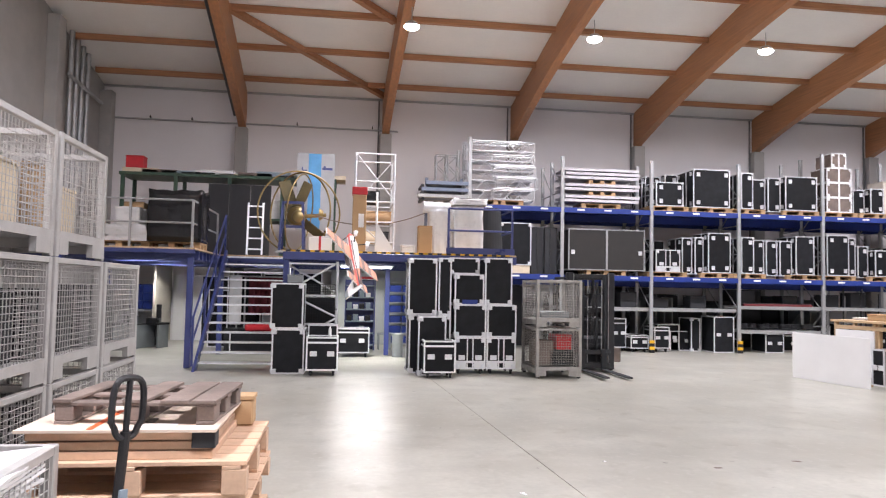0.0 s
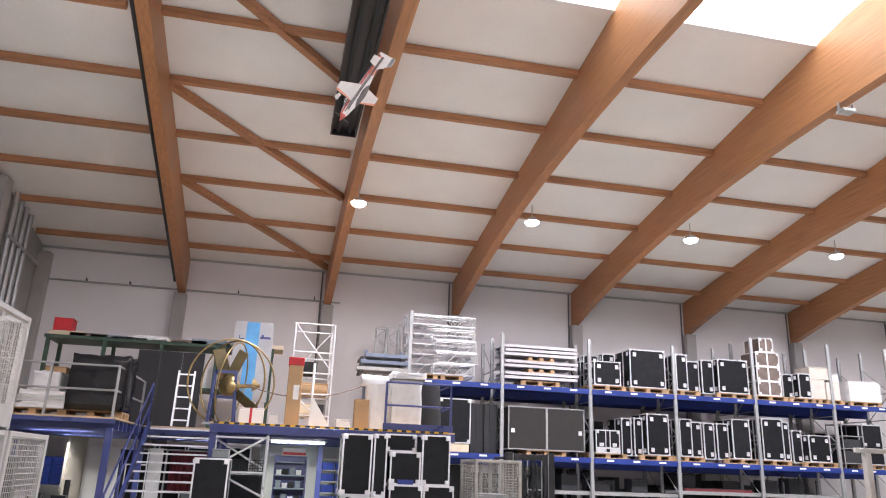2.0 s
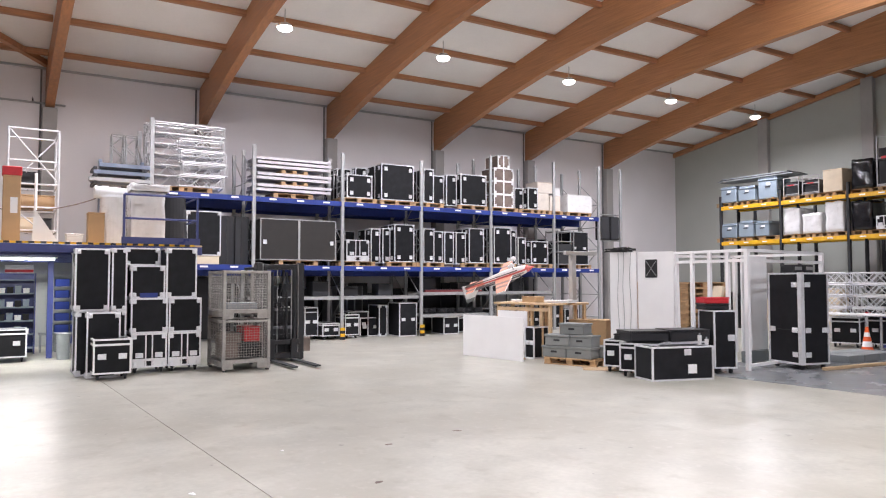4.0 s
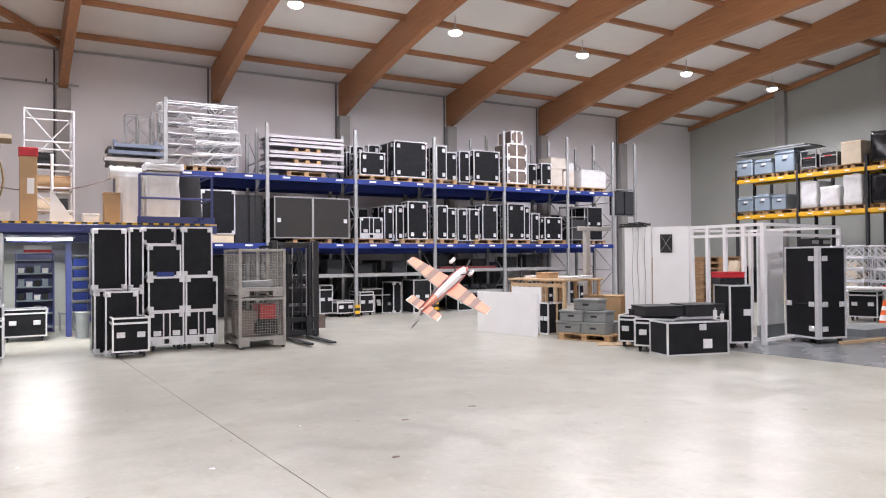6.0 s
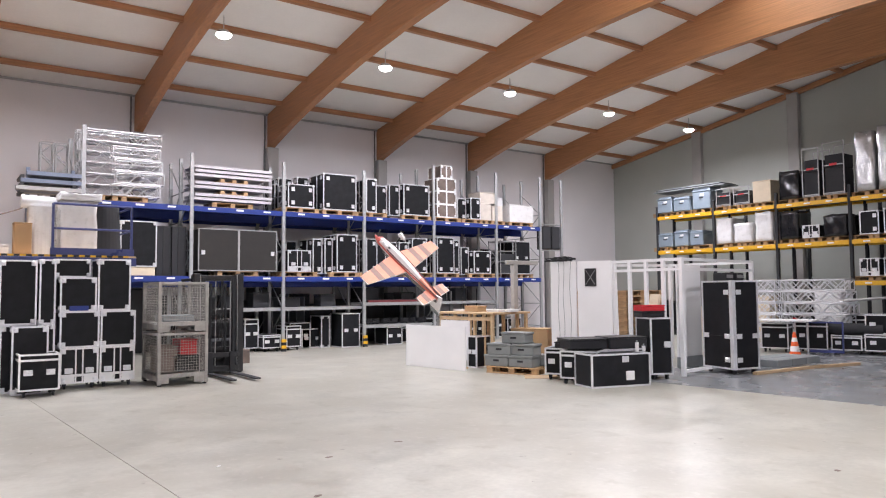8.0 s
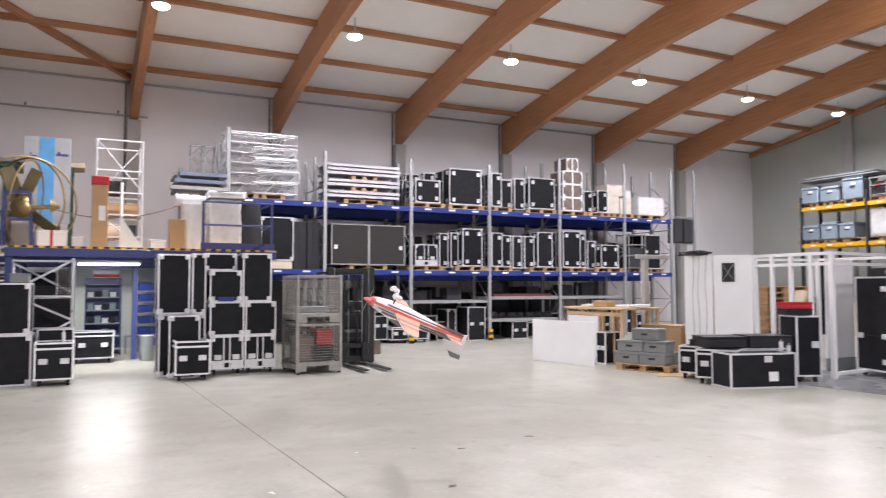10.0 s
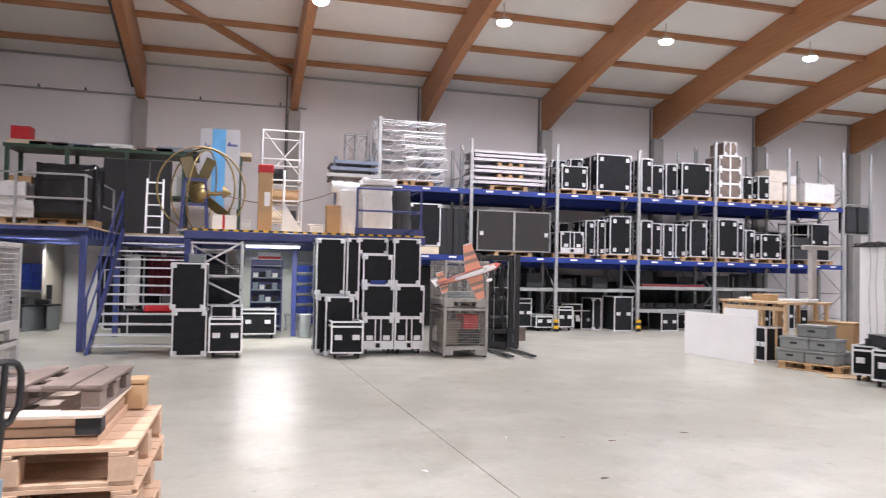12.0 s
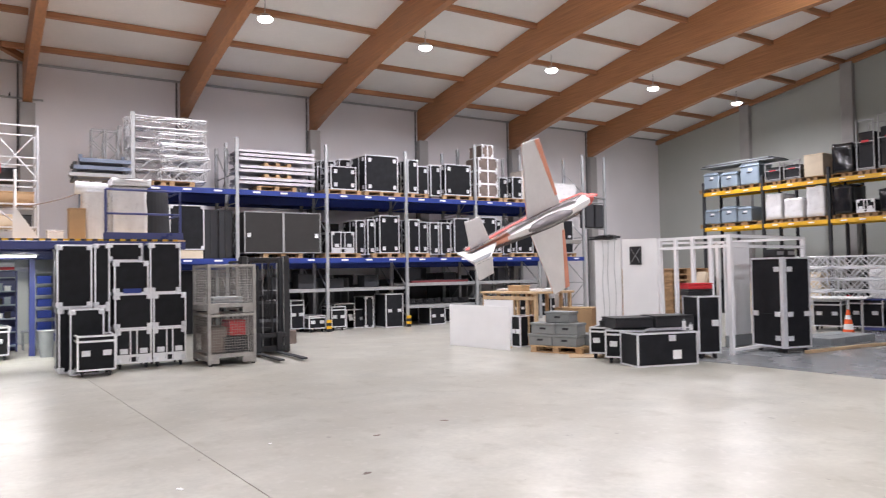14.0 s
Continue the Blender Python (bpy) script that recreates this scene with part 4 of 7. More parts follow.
# near mesh box with white sheets on top
near_box = build_mesh_box(1.15, 0.83, 0.97, label="near grey mesh box with white sheets lying in it")
near_box.matrix_basis = pose(-1.59, 2.70, 0, 0, 0, 90)
for k in range(5):
    bm = bmesh.new()
    box(bm, -0.36, 0.36, -0.5, 0.5, 0, 0.014)
    bmesh.ops.subdivide_edges(bm, edges=bm.edges[:], cuts=5, use_grid_fill=True)
    for v in bm.verts:
        v.co.z += 0.03 * noise.noise(Vector((v.co.x * 3 + k * 7, v.co.y * 3, 0)))
    sh = tagged(part("white_sheet", bm, WHITE if k % 2 else PLASTIC), "white sheet of packing material on the mesh box", "packing sheet", "white sheets")
    sh.matrix_basis = pose(-2.0 + 0.02 * k, 3.24, 0.83 + 0.026 * k, 1.0 - 0.5 * k, 1 - 0.5 * k, 3 * k - 5)
pad = thing("foam_cushion", "white foam block filling the mesh box", "foam block", pose(-2.0, 2.87, 0.172))
part("block", boxes((-0.35, 0.35, 0, 0.85, 0, 0.62), bevel=0.03), PLASTIC, pad)
tag = tagged(part("label_card", boxes((-1.585, -1.581, 3.37, 3.62, 0.4, 0.72)), WHITE), "white label card on the side of the mesh box", "label card")


# ---------------------------------------------------------------- pallet stack and pallet truck
def big_pallet(x, y, z, L, D, H, material, label, slats=7, turn=0):
    """Timber pallet of slats on stringers, its front left corner at (x, y)."""
    p = thing("large_pallet", label, "pallet", pose(x, y, z, 0, 0, turn), "stacked pallets")
    w = D / slats
    sl = mesh_of("slat", boxes((0, L, 0.006, w - 0.012, 0, 0.024), bevel=0.003), material)
    for k in range(slats):
        piece("slat", sl, p, pose(0, k * w, H - 0.024))
    br = mesh_of("bearer", boxes((0, 0.1, 0, D, 0, 0.022), bevel=0.003), material)
    bl = mesh_of("block", boxes((0, 0.13, 0, 0.12, 0, H - 0.068), bevel=0.004), material)
    for xx in (0, L / 2 - 0.065, L - 0.13):
        piece("bearer", br, p, pose(xx, 0, H - 0.046))
        for yy in (0, D / 2 - 0.06, D - 0.12):
            piece("block", bl, p, pose(xx, yy, 0.022))
    lo = mesh_of("bottom_slat", boxes((0, L, 0, 0.1, 0, 0.022), bevel=0.003), material)
    for yy in (0.01, D / 2 - 0.05, D - 0.11):
        piece("bottom_slat", lo, p, pose(0, yy, 0))
    return p


PX, PY = -1.96, 4.14
for k in range(4):
    big_pallet(PX + (0.0, 0.03, -0.02, 0.04)[k], PY + (0.02, 0.0, 0.03, 0.0)[k], 0.15 * k, 1.2, 1.18, 0.15, PALLETWOOD, "pale timber pallet in a stack", 6)
big_pallet(PX, PY, 0.6, 1.22, 1.2, 0.2, PALLETWOOD, "large pale timber pallet on top of the stack", 6)
frame_boards = thing("board_pile", "flat pile of reddish timber boards under a plywood sheet", "timber pile", pose(PX + 0.06, PY + 0.06, 0.8))
for k in range(3):
    part("long_board", boxes((0.01 * (k % 2), 0.97 - 0.015 * k, 0.01 * k, 0.93, 0.05 * k, 0.05 * k + 0.044), bevel=0.004), PALLETWOOD, frame_boards)
part("dark_block", boxes((0.86, 0.985, -0.012, 0.1, 0.06, 0.147), bevel=0.004), CHARCOAL, frame_boards, "black plastic block")
ply = thing("plywood_sheet", "pale pinkish plywood sheet on the timber pile", "plywood sheet", pose(PX + 0.02, PY + 0.03, 0.948))
part("sheet", boxes((0, 1.03, 0, 1.0, 0, 0.018), bevel=0.002), PINKPLY, ply)
part("strap", boxes((0.36, 0.39, 0.01, 0.6, 0.0181, 0.022)), ORANGE, ply, "orange lashing strap")
part("paper_slip", boxes((0.62, 0.8, 0.05, 0.16, 0.0181, 0.021)), WHITE, ply)
part("dark_slip", boxes((0.52, 0.66, 0.2, 0.3, 0.0181, 0.026)), OLDWOOD, ply)
# broken pallet: three skids of blocks, few top boards, open gaps
bp = thing("broken_pallet", "weathered grey pallet with missing boards on the plywood", "pallet", pose(PX + 0.16, PY + 0.2, 0.967, 0, 0, -3))
for xx in (0.0, 0.37, 0.76):
    for yy in (0.0, 0.3, 0.62):
        part("block", boxes((xx, xx + 0.1, yy, yy + 0.13, 0.018, 0.1), bevel=0.005), OLDWOOD, bp)
    part("skid_board", boxes((xx, xx + 0.1, -0.005, 0.76, 0, 0.0178), bevel=0.003), OLDWOOD, bp)
for yy in (0.0, 0.3, 0.63):
    part("cross_board", boxes((-0.01, 0.87, yy, yy + 0.11, 0.1002, 0.118), bevel=0.003), OLDWOOD, bp)
for xx, w, m in ((-0.01, 0.1, 0), (0.36, 0.13, 0), (0.57, 0.15, 0), (0.735, 0.135, 0)):
    part("top_board", boxes((xx, xx + w, -0.01 - 0.02 * (xx > 0.5), 0.77, 0.1182, 0.137), bevel=0.003), OLDWOOD, bp)
crate("carton", PX + 1.02, PY + 1.0, 0.801, 0.22, 0.18, 0.2, CARD, "small brown carton on the pallet", "carton")

jack = thing("pallet_truck", "black pallet truck with upright loop handle before the pallets", "pallet truck", pose(-1.365, 3.92, 0) @ pose(0, 0, 0, 0, 5, 0) @ pose(0, 0, 0, -4, 0, 50))
bm = bmesh.new()
loop = []
for i in range(24):
    s, c = math.sin(2 * math.pi * i / 24), math.cos(2 * math.pi * i / 24)
    loop.append(Vector((0.088 * math.copysign(abs(s) ** 0.6, s) * (1.0 if c > -0.3 else 0.8), -0.02, 1.12 + 0.15 * math.copysign(abs(c) ** 0.6, c))))
tube(bm, loop, 0.017, 8, True)
part("handle_loop", bm, DARK, jack)
bm = bmesh.new()
rod(bm, (0, -0.02, 1.26), (0, -0.02, 0.95), 0.016, 8)
rod(bm, (0, -0.02, 1.0), (0, 0.02, 0.3), 0.026, 10)
part("shaft", bm, DARK, jack)
part("maker_plate", boxes((-0.02, 0.02, -0.052, -0.035, 0.62, 0.72)), BLUEGREY, jack)
part("pump_housing", boxes((-0.09, 0.09, -0.1, 0.12, 0.12, 0.34), bevel=0.02), CHARCOAL, jack)
for x in (-0.19, 0.19):
    part("fork", boxes((x - 0.08, x + 0.08, -0.02, 0.12, 0.05, 0.12), bevel=0.01), CHARCOAL, jack)
bm = bmesh.new()
rod(bm, (-0.07, 0, 0.09), (0.07, 0, 0.09), 0.09, 14)
part("wheel", bm, DARK, jack)

# ---------------------------------------------------------------- cases in front of the mezzanine
flight_case(-1.295, 14.72, 0, 0.64, 0.9, 0.89, label="tall black flight case standing by the stair")
flight_case(-1.335, 14.73, 0.892, 0.64, 0.9, 0.91, label="tall black flight case stacked by the stair")
crate("equipment_box", -1.205, 14.85, 1.804, 0.3, 0.4, 0.17, GREY, "small grey device box on the flight cases", "equipment box")
flight_case(-0.615, 14.4, 0, 0.62, 0.6, 0.76, castors=True, style="latched", trim=WHITE, label="black wheeled trunk with bright edges and two latches")
flight_case(-0.635, 15.4, 0, 0.62, 0.6, 0.95, style="latched", label="black flight case behind the wheeled trunk")
bot = thing("spray_can", "white spray can standing on the trunk", "can", pose(-0.475, 14.55, 0.762))
bm = bmesh.new()
rod(bm, (0, 0, 0), (0, 0, 0.16), 0.03, 12)
part("can_body", bm, WHITE, bot)
bm = bmesh.new()
rod(bm, (0, 0, 0.16), (0, 0, 0.2), 0.015, 8)
part("nozzle", bm, WHITE, bot)
for x0, x1, y, z0, z1, style, cast, lab in (
    (1.18, 1.74, 14.85, 0.0, 1.2, "plain", 0, "tall black flight case under the platform"), (1.15, 1.74, 14.8, 1.202, 2.37, "plain", 0, "tall black flight case on another case"),
    (1.78, 2.05, 14.85, 0.0, 1.2, "plain", 0, "narrow black flight case in the stack"), (1.78, 2.05, 14.85, 1.202, 2.39, "plain", 0, "narrow black flight case in the stack"),
    (1.33, 1.9, 14.45, 0.0, 1.19, "plain", 0, "black flight case behind the wheeled trunk"), (1.4, 2.03, 14.0, 0.0, 0.73, "latched", 1, "black wheeled trunk with two latches"),
    (2.12, 2.77, 14.72, 0.0, 0.755, "rack", 1, "wheeled amplifier rack case with silver front strips"), (2.79, 3.41, 14.72, 0.0, 0.755, "rack", 1, "wheeled amplifier rack case with silver front strips"),
    (2.11, 2.78, 14.74, 0.757, 1.43, "plain", 0, "square black flight case in the stack"), (2.8, 3.42, 14.74, 0.757, 1.43, "plain", 0, "square black flight case in the stack"),
    (2.1, 2.72, 14.72, 1.432, 2.06, "plain", 0, "square black flight case on the stack"), (2.74, 3.32, 14.74, 1.432, 2.41, "plain", 0, "tall black flight case on the stack"), (2.04, 2.66, 15.0, 2.062, 2.41, "plain", 0, "tall black flight case behind the stack"),
):
    flight_case((x0 + x1) / 2 - 0.055, y + 0.08, z0, x1 - x0, 0.7 if y > 14.3 else 0.6, z1 - z0, castors=bool(cast), style=style, label=lab, trim=WHITE if cast else None)
strip = thing("blue_cloth", "folded blue cloth between two cases", "cloth", pose(2.345, 14.82, 1.432))
strip.matrix_basis = pose(2.365, 14.798, 1.5)
part("fold", boxes((-0.16, 0.16, -0.012, 0.0, -0.06, 0.03), bevel=0.004), BLUE, strip)

# two mesh boxes and the forklift
RUSTSTEEL = mat("worn_mesh_steel", (0.36, 0.345, 0.325), 0.55, 0.25, vary=0.25, scale=6)
mb2 = build_mesh_box(0.94, 1.2, 0.97, 0.05, "worn brownish steel mesh box on castor feet beside the flight cases", RUSTSTEEL)
mb2.matrix_basis = pose(3.6, 14.1, 0.03)
copy_thing(mb2, pose(3.6, 14.1, 1.0))
part("castor_foot", boxes((0.02, 0.08, 0.02, 0.08, -0.03, 0.0), (0.86, 0.92, 0.02, 0.08, -0.03, 0.0), (0.02, 0.08, 1.1, 1.16, -0.03, 0.0), (0.86, 0.92, 1.1, 1.16, -0.03, 0.0)), DARK, mb2)
for k, (xx, w, h, m, dz) in enumerate(((3.85, 0.35, 0.5, OLDWOOD, 0.23), (4.25, 0.32, 0.3, RED, 0.55), (4.2, 0.5, 0.3, CHARCOAL, 0.232), (4.05, 0.6, 0.12, GREY, 1.2))):
    crate("loose_part_box", xx, 14.35, dz, w, 0.6, h, m, "assorted parts stored in the mesh box", "parts", "parts in mesh box")

fl = thing("forklift", "black electric stacker truck with raised mast and long forks", "forklift", pose(5.2, 15.3, 0))
for x in (-0.58, 0.36):
    part("mast_rail", boxes((x, x + 0.13, 0, 0.16, 0.05, 2.16), bevel=0.01), DARK, fl)
    # pale strip stands in for light catching the rail's edge
    part("rail_edge", boxes((x + (0.131 if x < 0 else -0.012), x + (0.142 if x < 0 else -0.001), 0.0, 0.05, 0.1, 2.14)), GALV, fl, "pale grey strip standing for the light on the rail edge")
for x in (-0.41, 0.26):
    part("inner_rail", boxes((x, x + 0.07, 0.03, 0.13, 0.1, 2.08), bevel=0.008), CHARCOAL, fl)
for z in (0.5, 1.3, 2.04):
    part("mast_cross", boxes((-0.58, 0.49, 0.17, 0.23, z, z + 0.09), bevel=0.008), DARK, fl)
for x in (-0.2, 0.12):
    bm = bmesh.new()
    rod(bm, (x, 0.1, 0.2), (x, 0.1, 1.95), 0.03, 8)
    part("lift_cylinder", bm, CHARCOAL, fl)
    bm = bmesh.new()
    rod(bm, (x + 0.09, 0.04, 0.2), (x + 0.09, 0.04, 2.0), 0.012, 6)
    part("lift_chain", bm, GALV, fl)
for k in range(3):
    bm = bmesh.new()
    tube(bm, [(-0.1 + 0.07 * k + 0.05 * math.sin(i * 0.5 + k), -0.01 + 0.02 * math.sin(i * 0.9), 0.55 + 0.1 * i) for i in range(15)], 0.012, 5)
    part("hose", bm, DARK, fl)
part("overhead_guard", boxes((-0.5, 0.46, 0.5, 1.25, 2.02, 2.07), bevel=0.01), DARK, fl)
for x in (-0.48, 0.4):
    for y in (0.55, 1.18):
        part("guard_post", boxes((x, x + 0.05, y, y + 0.05, 0.7, 2.02)), DARK, fl)
part("seat", boxes((-0.25, 0.25, 0.75, 1.2, 1.15, 1.3), (-0.25, 0.25, 1.08, 1.2, 1.3, 1.65), bevel=0.03), CHARCOAL, fl)
part("fork_carriage", boxes((-0.38, 0.38, -0.06, -0.01, 0.08, 0.2), (-0.38, 0.38, -0.06, -0.01, 0.38, 0.48), bevel=0.008), DARK, fl)
for x in (-0.26, 0.22):
    part("fork", boxes((x - 0.06, x + 0.06, -1.55, -0.06, 0.04, 0.075), (x - 0.06, x + 0.06, -0.11, -0.06, 0.04, 0.5), bevel=0.008), CHARCOAL, fl)
part("chassis", boxes((-0.45, 0.45, 0.25, 1.3, 0.08, 0.75), bevel=0.05), CHARCOAL, fl)
part("motor_cover", boxes((-0.42, 0.42, 0.5, 1.3, 0.75, 1.15), bevel=0.06), DARK, fl)
part("battery_box", boxes((-0.78, -0.6, 0.1, 0.5, 0.1, 0.5), bevel=0.01), OLDWOOD, fl)
part("side_box", boxes((0.5, 0.68, 0.1, 0.5, 0.2, 0.5), bevel=0.01), OLDWOOD, fl)
for x in (-0.5, 0.5):
    bm = bmesh.new()
    rod(bm, (x - 0.05, 0.3, 0.13), (x + 0.05, 0.3, 0.13), 0.13, 16)
    part("wheel", bm, DARK, fl)

# ---------------------------------------------------------------- goods on the mezzanine
pallet(-3.93, 16.62, DZ)
wrapped("wrapped_load", -3.87, 16.12, DZ + 0.145, 1.1, 1.0, 1.12, BLACKFOIL, "pallet load wrapped in shiny black film", 3)
pallet(-5.02, 16.62, DZ)
for k, (w, h, z) in enumerate(((1.0, 0.12, 0.145), (0.95, 0.12, 0.267), (0.9, 0.1, 0.389), (0.5, 0.38, 0.491))):
    wrapped("foam_sheet", -4.86, 16.17, DZ + z, w, 0.8, h, PLASTIC, "white foam sheets stacked on a pallet", 10 + k)
# dark green cantilever shelf with boards
gs = thing("long_shelf", "long dark green steel shelf at the back of the mezzanine", "shelf", pose(0, 20.0, DZ))
part("shelf_top", boxes((-6.2, -0.5, 0, 1.2, 2.12, 2.2)), GREEN, gs)
part("lower_shelf", boxes((-6.2, -0.5, 0.05, 1.2, 1.0, 1.06)), GREEN, gs)
for x in (-6.15, -4.8, -3.4, -2.0, -0.6):
    part("post", boxes((x, x + 0.09, 0, 0.09, 0, 2.12)), GREEN, gs)
    part("post", boxes((x, x + 0.09, 1.1, 1.19, 0, 2.12)), GREEN, gs)
rnd = random.Random(9)
for k in range(11):
    x = -5.9 + 0.5 * k
    bd = thing("stored_board", "long board lying on the green shelf", "board", pose(x + 0.2, 20.1, DZ + 2.202), "stored boards")
    part("board", boxes((-0.45, 0.45, 0, 0.9, 0, 0.12 if k < 1 else 0.05 + 0.1 * rnd.random()), bevel=0.006), (CREAM, OLDWOOD, BLUEGREY, CHARCOAL, PLASTIC)[k % 5], bd)
crate("tool_box", -5.85, 20.12, DZ + 2.323, 0.45, 0.4, 0.33, RED, "red tool box on top of the shelf", "tool box")
for k in range(6):
    crate("storage_bin", -5.9 + 0.75 * k, 20.2, DZ + 1.062, 0.6, 0.7, 0.35 + 0.1 * (k % 3), (CARD, CHARCOAL, PLASTIC)[k % 3], "box stored on the green shelf", "box", "boxes on the long shelf")
for k in range(3):
    pn = thing("leaning_screen", "dark grey panel leaning against the wall", "panel", pose(-3.6 + 0.55 * k, 19.7, DZ, -6, 0, 0), "leaning panels")
    part("sheet", boxes((-0.26, 0.26, 0, 0.04, 0, 1.95), bevel=0.006), CHARCOAL, pn)
    part("rim", boxes((-0.27, -0.24, -0.006, 0.046, 0, 1.95), (0.24, 0.27, -0.006, 0.046, 0, 1.95)), DARK, pn)
# ladder
ld = thing("step_ladder", "white aluminium ladder standing on the mezzanine", "ladder", pose(-2.62, 18.27, DZ, -5, 0, 0))
for x in (0, 0.36):
    part("stile", boxes((x - 0.02, x + 0.02, 0, 0.06, 0, 1.3)), ALU, ld)
for k in range(5):
    part("rung", boxes((0, 0.36, 0.01, 0.05, 0.12 + 0.27 * k, 0.15 + 0.27 * k)), ALU, ld)
# brass gyroscope sculpture
gy = thing("gyroscope", "large brass ring gyroscope prop on a navy stand", "gyroscope", pose(-1.29, 17.07, DZ + 0.95))


def ring(r, thick, tilt, spin):
    bm = bmesh.new()
    m = pose(0, 0, 0, tilt, 0, spin)
    pts = [m @ Vector((r * math.cos(2 * math.pi * i / 36), 0, r * math.sin(2 * math.pi * i / 36))) for i in range(36)]
    return tube(bm, pts, thick, 6, True)


part("outer_ring", ring(0.97, 0.02, 0, 18), GOLD, gy)
part("outer_ring", ring(0.94, 0.02, 0, -40), GOLD, gy)
part("inner_ring", ring(0.9, 0.018, 8, 75), GOLD, gy)
bm = bmesh.new()
bmesh.ops.create_uvsphere(bm, u_segments=20, v_segments=12, radius=0.15, matrix=pose(-0.02, -0.22, -0.12))
bmesh.ops.create_cone(bm, cap_ends=True, segments=24, radius1=0.24, radius2=0.2, depth=0.16, matrix=pose(-0.06, -0.05, -0.08, 90, 0, 0))
hub = part("hub", bm, GOLD, gy)
for f in hub.data.polygons:
    f.use_smooth = True
bm = bmesh.new()
rod(bm, (0.1, -0.2, -0.1), (0.62, -0.2, -0.06), 0.045, 10)
bmesh.ops.create_cone(bm, cap_ends=True, segments=18, radius1=0.15, radius2=0.09, depth=0.1, matrix=pose(0.5, -0.2, -0.05, 0, 90, 0))
part("axle", bm, GOLD, gy)
BRONZE = mat("dull_bronze", (0.10, 0.078, 0.034), 0.55, 0.4, vary=0.3, scale=5)
for a, wide in ((-108, 0.15), (-68, 0.12), (38, 0.11)):
    bm = bmesh.new()
    box(bm, 0.1, 0.82, -0.015, 0.015, -wide, wide, bevel=0.012)
    bmesh.ops.transform(bm, matrix=pose(-0.12, 0, -0.05, 0, a, 0) @ pose(0, 0, 0, 24, 0, 0), verts=bm.verts)
    part("blade", bm, BRONZE, gy)
for a, b in (((-0.42, -0.25, -0.94), (-0.36, -0.25, 0.22)), ((0.12, -0.25, -0.94), (0.08, -0.25, 0.22)), ((-0.4, -0.25, -0.35), (0.1, -0.25, -0.35)), ((-0.38, -0.25, 0.2), (0.09, -0.25, 0.2)), ((-0.42, 0.4, -0.94), (-0.36, -0.25, 0.2)), ((0.12, 0.4, -0.94), (0.08, -0.25, 0.2))):
    bm = bmesh.new()
    rod(bm, a, b, 0.03, square=True)
    part("stand_bar", bm, NAVY, gy)
part("stand_base", boxes((-0.5, 0.3, -0.32, -0.18, -0.948, -0.9)), STEEL, gy)
# printed panel, blurred light blue
pp = thing("display_banner", "light blue printed display panel leaning at the wall", "display panel", pose(-1.05, 19.6, DZ, -3, 0, 0))
PRINTGREY = mat("grey_print", (0.40, 0.41, 0.43), 0.6, vary=0.12, scale=2)
PRINTBLUE = mat("blue_print", (0.10, 0.33, 0.62), 0.6, vary=0.25, scale=1.6)
part("print", boxes((-0.5, 0.5, 0, 0.03, 0.75, 2.85)), PRINTGREY, pp)
part("print_stripe", boxes((-0.2, 0.14, -0.004, 0, 0.76, 2.84)), PRINTBLUE, pp, "light blue vertical stripe")
part("foot", boxes((-0.3, -0.25, 0, 0.04, 0, 0.75), (0.25, 0.3, 0, 0.04, 0, 0.75)), DARK, pp)
for xa, xb, za, zb in ((0.17, 0.44, 2.40, 2.46), (0.2, 0.26, 2.46, 2.51), (-0.36, -0.24, 2.36, 2.39), (-0.38, -0.35, 2.39, 2.46)):
    part("print_bar", boxes((xa, xb, -0.0075, -0.0042, za, zb)), NAVY, pp)
# gift-like carton, tall carton, sail, small boxes
wb = crate("white_box", -0.76, 15.85, DZ, 0.5, 0.4, 0.33, WHITE, "white box with a red band on the mezzanine edge", "box")
part("band", boxes((-0.03, 0.02, -0.006, 0.41, 0, 0.331)), RED, wb)
tc = crate("tall_carton", 0.07, 15.85, DZ, 0.3, 0.3, 1.3, CARD, "tall brown carton with a red cap", "carton", flaps=False)
part("cap", boxes((-0.165, 0.165, -0.015, 0.315, 1.271, 1.44), bevel=0.01), RED, tc, "red cap")
part("paper_label", boxes((-0.02, 0.1, -0.006, 0, 0.55, 0.85)), WHITE, tc)
sail = thing("white_sail", "white triangular board standing on the mezzanine edge", "board", pose(0.42, 15.85, DZ))
bm = bmesh.new()
tri = [bm.verts.new((x, y, z)) for y in (0, 0.03) for x, z in ((0, 0), (0.46, 0), (0.02, 0.68))]
bm.faces.new(tri[:3]), bm.faces.new(tri[3:][::-1])
for k in range(3):
    bm.faces.new((tri[k], tri[(k + 1) % 3], tri[3 + (k + 1) % 3], tri[3 + k]))
part("sheet", bm, WHITE, sail)
# aluminium tower
tw = thing("scaffold_tower", "narrow white aluminium scaffold tower on the mezzanine", "scaffold tower", pose(0.00, 17.77, DZ))
for x in (0, 0.95):
    for y in (0, 1.2):
        bm = bmesh.new()
        rod(bm, (x, y, 0), (x, y, 2.56), 0.025, 8)
        part("standard", bm, ALU, tw)
for k, z in enumerate((0.35, 0.85, 1.35, 1.85, 2.54)):
    for y in (0, 1.2):
        bm = bmesh.new()
        rod(bm, (0, y, z), (0.95, y, z), 0.02, 6)
        part("rung", bm, ALU, tw)
    for x in (0, 0.95):
        bm = bmesh.new()
        rod(bm, (x, 0, z), (x, 1.2, z), 0.02, 6)
        part("side_rail", bm, ALU, tw)
